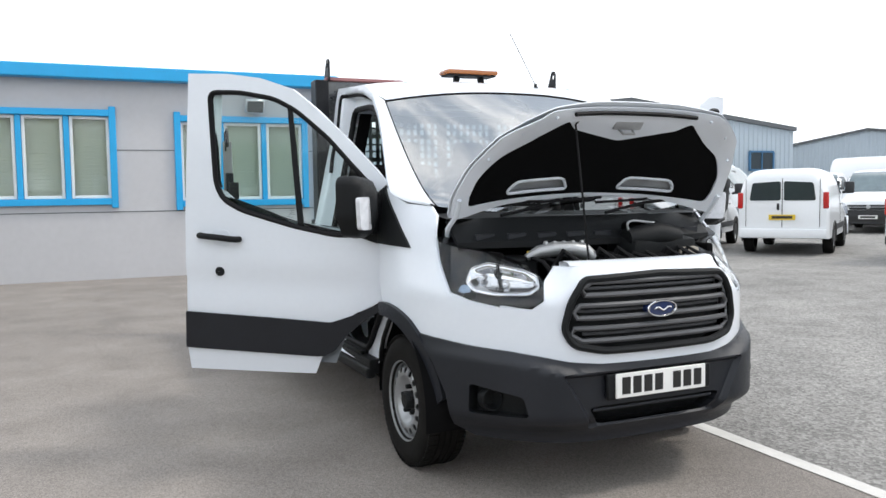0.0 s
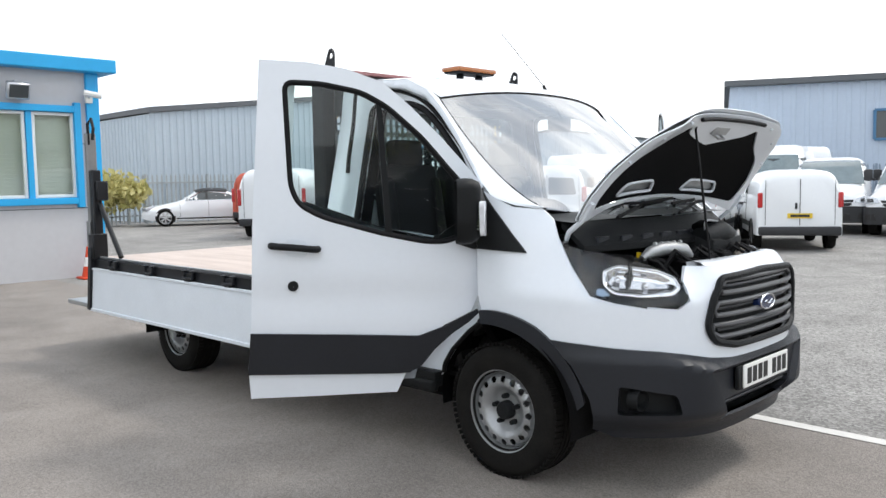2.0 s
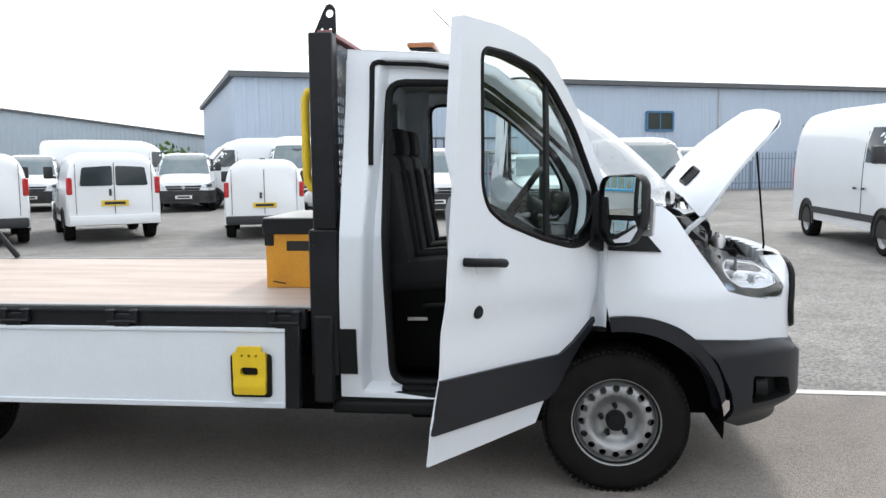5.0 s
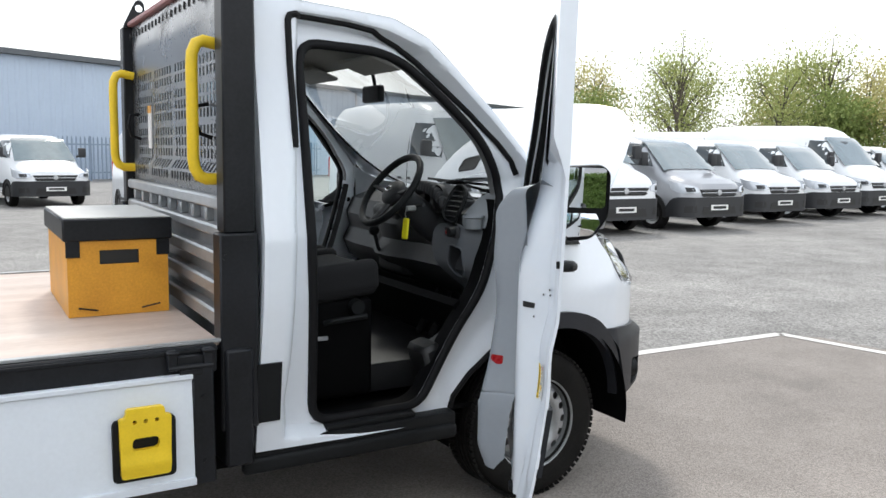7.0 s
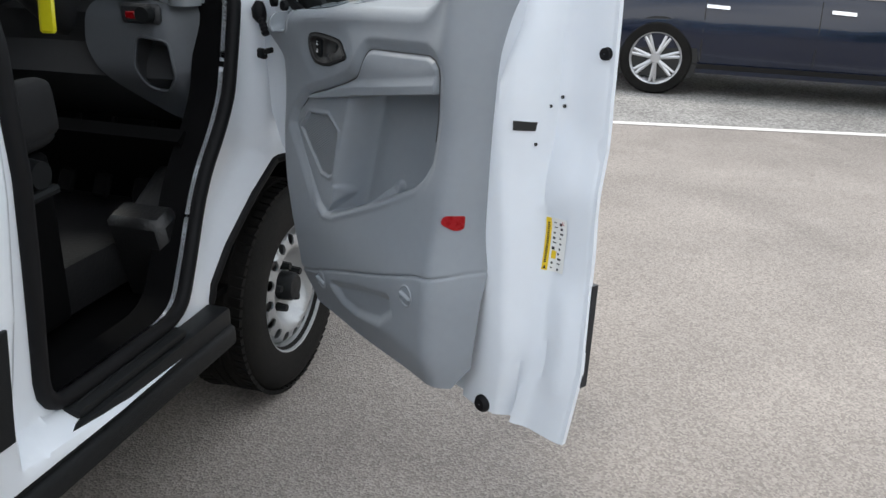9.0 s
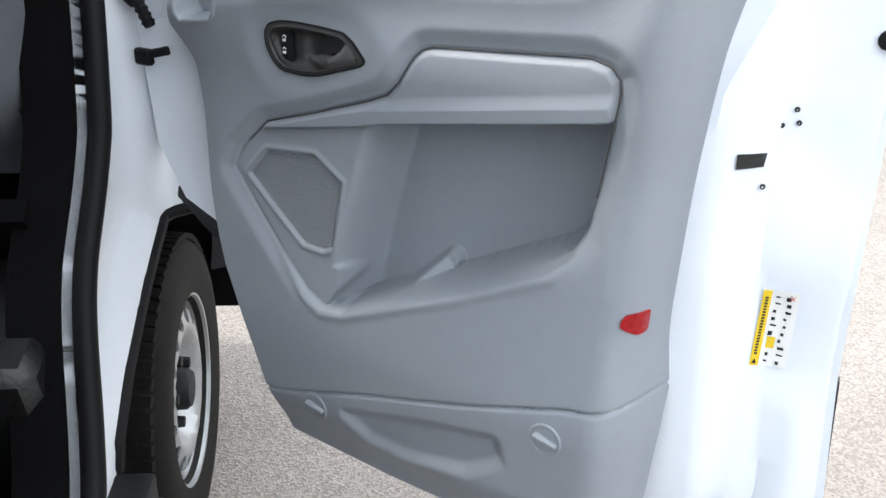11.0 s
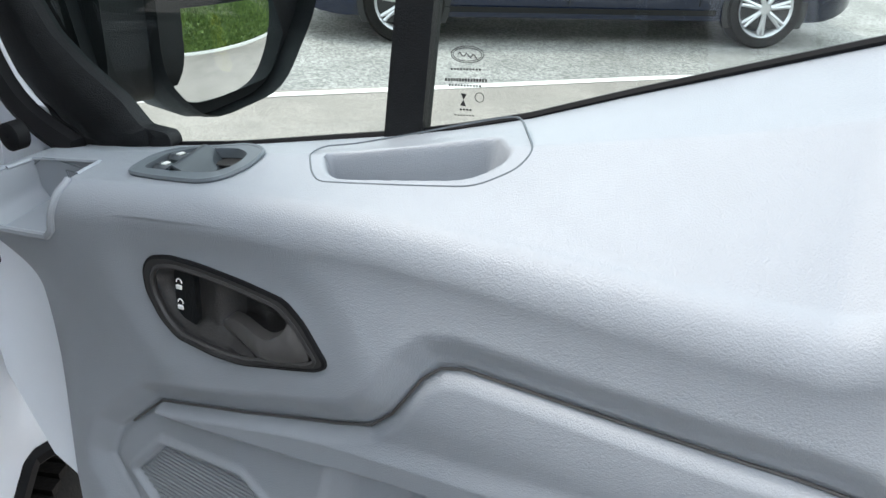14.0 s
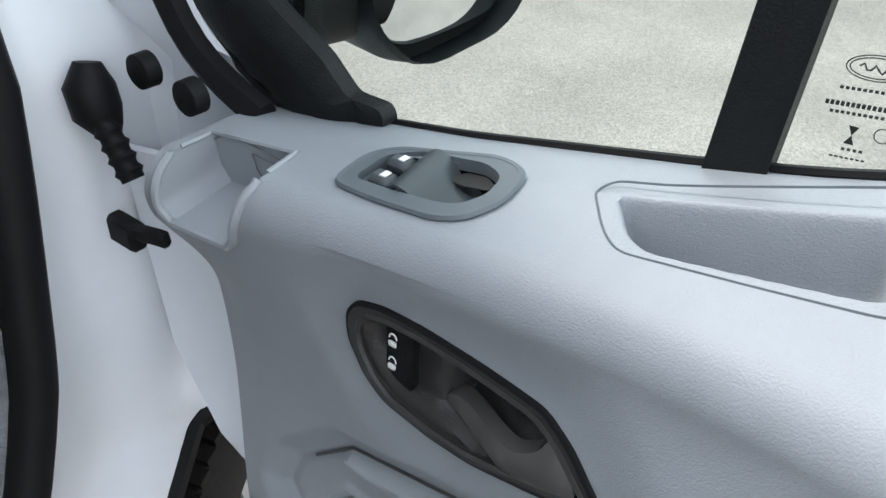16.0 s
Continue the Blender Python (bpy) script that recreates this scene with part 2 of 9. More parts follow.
def lathe(bm, prof, at=(0, 0, 0), axis="y", seg=32, cap=False):
    """A turned shape: prof rows of (radius, along the axis)."""
    at = Vector(at)
    rings = []
    for r, h in prof:
        ring = []
        for j in range(seg):
            c, s = math.cos(2 * math.pi * j / seg), math.sin(2 * math.pi * j / seg)
            ring.append(bm.verts.new(at + {"y": Vector((r * c, h, r * s)), "z": Vector((r * c, r * s, h)), "x": Vector((h, r * c, r * s))}[axis]))
        rings.append(ring)
    for a, b in zip(rings, rings[1:]):
        for j in range(seg):
            bm.faces.new((a[j], a[(j + 1) % seg], b[(j + 1) % seg], b[j]))
    if cap:
        bm.faces.new(rings[0])
        bm.faces.new(rings[-1])


def inside(p, poly):
    hit, n = False, len(poly)
    for i in range(n):
        (x1, y1), (x2, y2) = poly[i], poly[(i + 1) % n]
        if (y1 > p[1]) != (y2 > p[1]) and p[0] < (x2 - x1) * (p[1] - y1) / (y2 - y1) + x1:
            hit = not hit
    return hit


def resample(poly, res):
    out = []
    for i, a in enumerate(poly):
        b = poly[(i + 1) % len(poly)]
        n = max(1, math.ceil(math.dist(a, b) / res))
        out += [(a[0] + (b[0] - a[0]) * k / n, a[1] + (b[1] - a[1]) * k / n) for k in range(n)]
    return out


def rounded(poly, r, n=4):
    """The polygon with its corners rounded."""
    out = []
    for i, p in enumerate(poly):
        a, b, c = Vector(poly[i - 1]), Vector(p), Vector(poly[(i + 1) % len(poly)])
        k = min(r, (a - b).length * 0.45, (c - b).length * 0.45)
        s, e = b + (a - b).normalized() * k, b + (c - b).normalized() * k
        for j in range(n + 1):
            t = j / n
            q = (1 - t) ** 2 * s + 2 * t * (1 - t) * b + t * t * e
            out.append((q.x, q.y))
    return out


def offset(poly, d, res):
    """A closed line moved inwards by d."""
    q = resample(poly, res)
    area = sum(a[0] * b[1] - b[0] * a[1] for a, b in zip(q, q[1:] + q[:1]))
    out = []
    for i in range(len(q)):
        ex, ey = q[(i + 1) % len(q)][0] - q[i - 1][0], q[(i + 1) % len(q)][1] - q[i - 1][1]
        n = math.hypot(ex, ey) * (1 if area > 0 else -1)
        out.append((q[i][0] - ey / n * d, q[i][1] + ex / n * d))
    return out


def sheet(bm, outline, f, thick=0.02, holes=(), res=0.05, lines=()):
    """A plate with holes, drawn in two coordinates and laid by f(a, b, depth) on a curved form; lines: folds that its grid follows."""
    from mathutils.geometry import delaunay_2d_cdt
    loops = [resample(outline, res)] + [resample(h, res) for h in holes]
    pts, edges = [], []
    for lp in loops:
        k = len(pts)
        pts += lp
        edges += [(k + i, k + (i + 1) % len(lp)) for i in range(len(lp))]
    for ln in lines:
        now = np.array(pts)
        pts += [p for p in ln if inside(p, outline) and not any(inside(p, h) for h in holes) and np.min(np.sum((now - p) ** 2, axis=1)) > (0.3 * res) ** 2]
    rim = np.array(pts)
    xs, ys = [p[0] for p in outline], [p[1] for p in outline]
    a = min(xs) + res * 0.5
    while a < max(xs):
        b = min(ys) + res * 0.5
        while b < max(ys):
            if inside((a, b), outline) and not any(inside((a, b), h) for h in holes) and np.min(np.sum((rim - (a, b)) ** 2, axis=1)) > (0.45 * res) ** 2:
                pts.append((a, b))
            b += res
        a += res
    vs, _, fs, *_ = delaunay_2d_cdt([Vector(p) for p in pts], edges, [], 0, 1e-6)
    mid = np.array([[sum(vs[i].x for i in t) / len(t), sum(vs[i].y for i in t) / len(t)] for t in fs])
    keep = away(mid[:, 0], mid[:, 1], loops[0]) < 0
    for h in loops[1:]:
        keep &= away(mid[:, 0], mid[:, 1], h) > 0
    fs = [t for t, k in zip(fs, keep) if k]
    used = {i for t in fs for i in t}
    top = {i: bm.verts.new(f(vs[i].x, vs[i].y, 0.0)) for i in used}
    count = {}
    for t in fs:
        bm.faces.new([top[i] for i in t])
        for i in range(len(t)):
            e = (t[i], t[(i + 1) % len(t)])
            count[tuple(sorted(e))] = count.get(tuple(sorted(e)), []) + [e]
    if thick:
        low = {i: bm.verts.new(f(vs[i].x, vs[i].y, thick)) for i in used}
        for t in fs:
            bm.faces.new([low[i] for i in reversed(t)])
        for k in count.values():
            if len(k) == 1:
                i, j = k[0]
                bm.faces.new((top[j], top[i], low[i], low[j]))


def grid_mesh(name, co, nu, nv):
    """A mesh from an array of nu by nv places."""
    me = bpy.data.meshes.new(name)
    idx = np.arange(nu * nv).reshape(nu, nv)
    q = np.stack([idx[:-1, :-1], idx[1:, :-1], idx[1:, 1:], idx[:-1, 1:]], axis=-1).reshape(-1, 4)
    me.from_pydata(co.reshape(-1, 3).tolist(), [], q.tolist())
    return me


def smooth(a, b, x):
    t = np.clip((np.asarray(x, dtype=float) - a) / (b - a), 0, 1)
    return t * t * (3 - 2 * t)


def away(u, v, poly):
    """The distance of places to a polygon: minus inside it."""
    u, v = np.asarray(u, dtype=float), np.asarray(v, dtype=float)
    d = np.full(u.shape, 1e9)
    odd = np.zeros(u.shape, dtype=bool)
    for i in range(len(poly)):
        (x1, y1), (x2, y2) = poly[i], poly[(i + 1) % len(poly)]
        ex, ey = x2 - x1, y2 - y1
        t = np.clip(((u - x1) * ex + (v - y1) * ey) / (ex * ex + ey * ey + 1e-12), 0, 1)
        d = np.minimum(d, np.hypot(u - x1 - t * ex, v - y1 - t * ey))
        if y1 != y2:
            odd ^= ((y1 > v) != (y2 > v)) & (u < (x2 - x1) * (v - y1) / (y2 - y1) + x1)
    return np.where(odd, -d, d)


# ---- ground ----
def ground_material(name, rgb, rgb2, stones, grain):
    m = bpy.data.materials.new(name)
    m.use_nodes = True
    n, l = m.node_tree.nodes, m.node_tree.links
    b = n["Principled BSDF"]
    b.inputs["Roughness"].default_value = 0.85
    tc = n.new("ShaderNodeTexCoord")
    v, big, mid, fine = n.new("ShaderNodeTexVoronoi"), n.new("ShaderNodeTexNoise"), n.new("ShaderNodeTexNoise"), n.new("ShaderNodeTexNoise")
    v.inputs["Scale"].default_value = stones
    for t, s in ((big, 0.22), (mid, 1.7), (fine, stones * 1.6)):
        t.inputs["Scale"].default_value, t.inputs["Detail"].default_value = s, 6.0
        t.inputs["Distortion"].default_value = 0.4
    for t in (v, big, mid, fine):
        l.new(tc.outputs["Object"], t.inputs["Vector"])
    ramp = n.new("ShaderNodeValToRGB")
    e = ramp.color_ramp.elements
    e[0].position, e[0].color = 0.32, (*[c * 0.80 for c in rgb], 1)
    e[1].position, e[1].color = 0.70, (*rgb2, 1)
    avg = n.new("ShaderNodeMix")
    avg.data_type = "FLOAT"
    avg.inputs["Factor"].default_value = 0.45
    l.new(big.outputs["Fac"], avg.inputs["A"])
    l.new(mid.outputs["Fac"], avg.inputs["B"])
    l.new(avg.outputs["Result"], ramp.inputs["Fac"])
    hsv, mr = n.new("ShaderNodeHueSaturation"), n.new("ShaderNodeMapRange")
    mr.inputs["From Min"].default_value, mr.inputs["From Max"].default_value = 0.1, 0.9
    mr.inputs["To Min"].default_value, mr.inputs["To Max"].default_value = 1 - grain, 1 + grain
    bw = n.new("ShaderNodeSeparateColor")
    l.new(v.outputs["Color"], bw.inputs["Color"])
    both = n.new("ShaderNodeMix")
    both.data_type = "FLOAT"
    both.inputs["Factor"].default_value = 0.45
    l.new(bw.outputs["Red"], both.inputs["A"])
    l.new(fine.outputs["Fac"], both.inputs["B"])
    l.new(both.outputs["Result"], mr.inputs["Value"])
    l.new(mr.outputs["Result"], hsv.inputs["Value"])
    l.new(ramp.outputs["Color"], hsv.inputs["Color"])
    l.new(hsv.outputs["Color"], b.inputs["Base Color"])
    bp = n.new("ShaderNodeBump")
    bp.inputs["Strength"].default_value, bp.inputs["Distance"].default_value = 0.55, 0.006
    l.new(v.outputs["Distance"], bp.inputs["Height"])
    l.new(bp.outputs["Normal"], b.inputs["Normal"])
    return m


M_TARMAC = ground_material("brown_grey_tarmac", (0.225, 0.200, 0.180), (0.320, 0.285, 0.256), 150, 0.40)
M_GRAVEL = ground_material("worn_gravel_yard", (0.195, 0.187, 0.177), (0.330, 0.318, 0.300), 55, 0.60)


def ground():
    bm = bmesh.new()
    r = 400.0
    vs = [bm.verts.new(p) for p in ((-r, -r, 0), (r, -r, 0), (r, r, 0), (-r, r, 0))]
    bm.faces.new(vs)
    g = part("ground", bm, M_GRAVEL)
    tagged(g, "worn grey gravel and old tarmac yard", "ground", kind="structure")
    # the smoother tarmac apron, laid 4 mm over the yard, with a slightly wavy edge
    edge = [(-60, 1.10), (-5, 1.08), (3.96, 0.84), (4.22, 0.60), (4.85, -3.6), (5.5, -9.0), (7.0, -40), (-60, -40)]
    bm = bmesh.new()
    vs = [bm.verts.new((x, y, 0.004)) for x, y in edge]
    bm.faces.new(vs)
    t = part("tarmac_apron", bm, M_TARMAC)
    tagged(t, "brown-grey fine tarmac apron beside the gravel yard", "tarmac", kind="structure")
    bm = bmesh.new()
    line = [(-4.6, 1.08), (4.00, 0.84), (4.86, -3.6), (5.4, -8.0)]
    for a, b in zip(line, line[1:]):
        a, b = Vector((*a, 0)), Vector((*b, 0))
        d = (b - a).normalized()
        s = Vector((-d.y, d.x, 0)) * 0.05
        k = 60
        for i in range(k):
            p, q = a + (b - a) * i / k, a + (b - a) * (i + 1) / k
            j0, j1 = noise.noise(p * 9) * 0.006, noise.noise(q * 9) * 0.006
            vs = [bm.verts.new((v.x, v.y, 0.008)) for v in (p - s * (1 + j0 * 9), q - s * (1 + j1 * 9), q + s * (1 + j1 * 9), p + s * (1 + j0 * 9))]
            bm.faces.new(vs)
    w = part("painted_line", bm, M_LINE)
    tagged(w, "worn white painted line on the tarmac edge", "road marking", kind="structure")


ground()


# ---- the office building with blue trim ----
def office():
    X, Y0, Y1, Z = -11.3, -22.0, 1.93, 3.40
    wins = [(-0.66, 1.62, 1.28, 2.78), (-4.6, -1.72, 1.34, 2.84), (-8.6, -5.7, 1.34, 2.84)]
    bm = bmesh.new()
    # wall facing the yard with window openings, laid in y and z
    holes = [[(a, c), (b, c), (b, d), (a, d)] for a, b, c, d in wins]
    sheet(bm, [(Y0, 0), (Y1, 0), (Y1, Z), (Y0, Z)], lambda a, b, d: Vector((X - d, a, b)), 0.25, holes, res=3.0)
    wall = part("wall_office", bm, M_PANEL)
    tagged(wall, "pale grey panelled office wall with blue windows", "wall", kind="structure")
    bm = bmesh.new()
    sheet(bm, [(X - 12, 0), (X - 0.25, 0), (X - 0.25, Z), (X - 12, Z)], lambda a, b, d: Vector((a, Y1 - d, b)), 0.25, res=5.0)
    side = part("wall_office_side", bm, M_PANEL)
    tagged(side, "pale grey panelled side wall of the office", "wall", kind="structure")
    bm = bmesh.new()
    for z in (1.16, 2.22):
        for a, b in (((Y0), -8.62), (-5.68, -4.62), (-1.70, -0.68), (1.64, Y1)) if z > 1.3 else ((Y0, Y1),):
            box(bm, (X + 0.003, (a + b) / 2, z), (0.008, b - a, 0.014))
    part("panel_joint", bm, M_ROOF, wall)
    bm = bmesh.new()
    box(bm, (X - 6, (Y0 + Y1) / 2 + 0.05, Z + 0.10), (12.5, Y1 - Y0 + 0.5, 0.22), 0.015)
    roof = part("roof_fascia", bm, M_BLUE)
    tagged(roof, "bright blue overhanging roof edge", "roof", kind="structure")
    bm = bmesh.new()
    box(bm, (X + 0.03, Y1 - 0.065, Z / 2 - 0.005), (0.07, 0.17, Z - 0.012), 0.008)
    box(bm, (X - 0.02, Y1 + 0.03, Z / 2 - 0.005), (0.16, 0.06, Z - 0.012), 0.008)
    tagged(part("corner_trim", bm, M_BLUE), "bright blue vertical corner trim", "trim", kind="structure")
    for k, (a, b, c, d) in enumerate(wins):
        w = thing("window_%d" % (k + 1), "three-part office window with a bright blue frame and drawn blinds", "window", kind="structure")
        bm = bmesh.new()
        t = 0.11
        for y, z, sy, sz in ((a, (c + d) / 2, t, d - c + 2 * t), (b, (c + d) / 2, t, d - c + 2 * t), ((a + b) / 2, c, b - a - t, t), ((a + b) / 2, d, b - a - t, t)):
            box(bm, (X + 0.035, y, z), (0.09, sy, sz), 0.008)
        n = 3 if b - a < 2.5 else 4
        for i in range(1, n):
            box(bm, (X + 0.0, a + (b - a) * i / n, (c + d) / 2), (0.08, 0.09, d - c - t), 0.006)
        part("window_frame", bm, M_BLUE, w)
        for i in range(n):
            y0, y1 = a + (b - a) * i / n + 0.05, a + (b - a) * (i + 1) / n - 0.05
            bm = bmesh.new()
            for y, z, sy, sz in ((y0 + 0.025, (c + d) / 2, 0.05, d - c - 0.12), (y1 - 0.025, (c + d) / 2, 0.05, d - c - 0.12), ((y0 + y1) / 2, c + 0.085, y1 - y0 - 0.1, 0.05), ((y0 + y1) / 2, d - 0.085, y1 - y0 - 0.1, 0.05)):
                box(bm, (X - 0.02, y, z), (0.05, sy, sz), 0.004)
            part("sash", bm, M_UPVC, w)
            bm = bmesh.new()
            box(bm, (X - 0.03, (y0 + y1) / 2, (c + d) / 2), (0.012, y1 - y0 - 0.1, d - c - 0.22))
            part("pane", bm, M_GLASS, w)
            bm = bmesh.new()
            for j in range(22):
                z = c + 0.07 + (d - c - 0.14) * (j + 0.5) / 22
                box(bm, (X - 0.14, (y0 + y1) / 2, z), (0.008, y1 - y0 - 0.02, (d - c) / 22 * 1.12), 0.0, (0, 14, 0))
            part("blind", bm, M_BLIND, w)
    bm = bmesh.new()
    box(bm, (X - 0.5, (Y0 + Y1) / 2, 1.7), (0.05, Y1 - Y0 - 0.5, 3.3))
    tagged(part("wall_office_inner", bm, M_PANEL), "plain inner wall of the office", "wall", kind="structure")
    # floodlight and camera on the wall
    f = thing("floodlight", "grey square floodlight on the office wall", "lamp", at=(X + 0.01, 0.68, 3.02))
    bm = bmesh.new()
    box(bm, (0.16, 0, 0), (0.12, 0.34, 0.26), 0.02, (0, 20, 0))
    part("housing", bm, M_SILVER, f)
    bm = bmesh.new()
    box(bm, (0.222, 0, -0.022), (0.012, 0.28, 0.20), 0.004, (0, 20, 0))
    part("lamp_glass", bm, M_CARGLASS, f)
    bm = bmesh.new()
    box(bm, (0.05, 0, 0.06), (0.10, 0.05, 0.22), 0.008)
    part("bracket", bm, M_SILVER, f)
    c = thing("security_camera", "small white security camera on the corner trim", "camera", at=(X + 0.065, 1.80, 2.95))
    bm = bmesh.new()
    box(bm, (0.03, 0, 0), (0.06, 0.12, 0.12), 0.01)
    cyl(bm, (0.05, 0, 0.02), (0.14, 0, 0.06), 0.02)
    part("bracket", bm, M_UPVC, c)
    bm = bmesh.new()
    cyl(bm, (0.10, -0.10, 0.10), (0.18, 0.16, 0.05), 0.05)
    part("housing", bm, M_UPVC, c)


office()

# ---- the truck: forward is x, its right side (driver's) is -y ----
truck = thing("dropside_truck", "white single-cab dropside truck with its bonnet and doors open", "truck")


def plan_curve():
    """The cab's outline in plan, from the middle of the nose to the rear of the cab side, by length along it."""
    pts = [(0.945 - 0.135 * (y / 0.593) ** 3.2, y) for y in np.linspace(0, 0.90, 60)]
    x0, y0 = pts[-1]
    pts += [(x0 - (x0 + 1.6) * t, y0 + (0.985 - y0) * (1 - (1 - min(1, t * 3.2)) ** 2.6)) for t in np.linspace(0.01, 1, 140)]
    p = np.array(pts)
    s = np.concatenate([[0], np.cumsum(np.hypot(*np.diff(p, axis=0).T))])
    t = np.gradient(p, s, axis=0)
    k = np.ones(9) / 9
    t = np.stack([np.convolve(np.pad(t[:, i], 4, mode="edge"), k, "valid") for i in (0, 1)], axis=1)
    t /= np.hypot(*t.T)[:, None]
    return s, p, np.stack([t[:, 1], -t[:, 0]], axis=1)


PS, PP, PN = plan_curve()


def sx(x):
    return float(np.interp(-x, -PP[:, 0], PS))


def sy(y):
    return float(np.interp(y, PP[:60, 1], PS[:60]))


def inset(s, z):
    nx = float(np.interp(s, PS, PN[:, 0]))
    fw = float(smooth(0.35, 0.9, nx))
    side = 0.010 * (z - 0.85) ** 2 * 2
    if z > 1.22:
        side += (z - 1.22) * 0.19
        side -= 0.02 * float(smooth(1.8, 2.05, z))
    if z > 0.95:
        x = float(np.interp(s, PS, PP[:, 0]))
        side += (z - 0.95) * 0.36 * float(smooth(-0.05, 0.33, x))
    x = float(np.interp(s, PS, PP[:, 0]))
    side += float(np.interp(z, [0.45, 0.6, 0.8, 1.0], [0.055, 0.042, 0.020, 0.0])) * float(smooth(0.10, -0.25, x))
    nose = 0.0
    if z > 0.98:
        nose = (z - 0.98) * 0.35 + (z - 0.98) ** 2 * 2.0
    # the corner between lamp and grille leans back
    corner = float(smooth(0.42, 0.62, nx) * smooth(0.965, 0.88, nx)) * (0.6 * min(0.10, max(0.0, z - 0.93)) + 0.3 * max(0.0, z - 1.03))
    return side * (1 - fw) + nose * fw + corner


def body(s, z, d=0.0, side=-1):
    """A place on the cab's skin, d below it."""
    x, y = np.interp(s, PS, PP[:, 0]), np.interp(s, PS, PP[:, 1])
    nx, ny = np.interp(s, PS, PN[:, 0]), np.interp(s, PS, PN[:, 1])
    k = inset(s, z) + d
    return Vector((x - nx * k, side * (y - ny * k), z))


def skin(name, poly, material, holes=(), thick=0.012, proud=0.0, sides=(-1, 1), res=0.05, parent=None, label="", by_x=True):
    """A body panel drawn in the cab's unrolled skin, on one or both sides."""
    cv = (lambda q: [(sx(a), b) for a, b in q]) if by_x else (lambda q: q)
    made = []
    for sd in sides:
        bm = bmesh.new()
        sheet(bm, cv(poly), lambda a, b, d: body(a, b, d - proud, sd), thick + proud, [cv(h) for h in holes], res)
        made.append(part(name, bm, material, parent or truck, label))
    return made


def arc(cx, cz, r, a0, a1, n=14):
    return [(cx + r * math.cos(radians(a0 + (a1 - a0) * i / n)), cz + r * math.sin(radians(a0 + (a1 - a0) * i / n))) for i in range(n + 1)]


AX, AZ = 0.02, 0.36
# front wing with the hinge pillar and A-pillar foot
wing = [(-0.05, 1.15), (-0.06, 0.95)] + arc(AX, AZ, 0.47, 97, 38, 10) + [(0.43, 0.70), (0.50, 0.72), (0.62, 0.70), (0.7155, 0.685), (0.7155, 0.90), (0.60, 0.925), (0.51, 0.955), (0.345, 1.215), (0.30, 1.30), (0.24, 1.345), (0.10, 1.36), (-0.055, 1.44)]
skin("wing", wing, M_WHITE, res=0.04)
# the side of the cab behind the wing: sill, rear pillar, roof rail, with the door opening cut out
opening = rounded([(-1.05, 0.508), (-0.585, 0.508), (-0.50, 0.64), (-0.39, 0.80), (-0.285, 0.955), (-0.218, 1.18), (-0.178, 1.40), (-0.295, 1.60), (-0.46, 1.76), (-0.62, 1.885), (-0.74, 1.925), (-1.065, 1.935), (-1.07, 1.2)], 0.08)
side_poly = [(-1.29, 0.45), (-0.47, 0.44)] + [(-0.435, 0.455), (-0.415, 0.52), (-0.345, 0.608), (-0.22, 0.714), (-0.115, 0.782), (-0.055, 0.81), (-0.05, 1.0), (-0.06, 1.47), (-0.12, 1.55), (-0.27, 1.72), (-0.42, 1.875), (-0.56, 1.99), (-0.70, 2.05), (-1.25, 2.09), (-1.27, 1.2)]
D_SHUT = [(-1.10, 2.045), (-0.90, 2.036), (-0.72, 2.008), (-0.55, 1.948), (-0.42, 1.838), (-0.27, 1.69), (-0.12, 1.525), (-0.065, 1.455), (-0.058, 1.15), (-0.056, 0.92), (-0.054, 0.76), (-0.19, 0.685), (-0.31, 0.575), (-0.38, 0.48), (-0.40, 0.42), (-0.86, 0.44), (-1.19, 0.475), (-1.20, 0.62), (-1.18, 0.80), (-1.16, 1.30)]


def rebate(x, z):
    """How deep the door frame lies below the cab's skin."""
    d = float(away(x, z, D_SHUT))
    return 0.075 * float(smooth(0.0, -0.045, d)) + 0.060 * float(smooth(-0.04, -0.15, d) * smooth(-0.60, -0.36, x) * smooth(1.62, 1.38, z))


def cab_side():
    xs = {}
    for sd in (-1, 1):
        bm = bmesh.new()
        sheet(bm, side_poly, lambda a, b, d: body(sx(a), b, d + rebate(a, b), sd), 0.03, [opening], 0.02, [offset(D_SHUT, k, 0.02) for k in (-0.004, 0.008, 0.019, 0.030, 0.041, 0.06, 0.085, 0.11)])
        part("cab_side", bm, M_WHITE, truck)


cab_side()


M_TRIM_GREY = mat("grey_pillar_trim", (0.16, 0.165, 0.17), 0.6, var=0.06, bump=0.1, bscale=500)


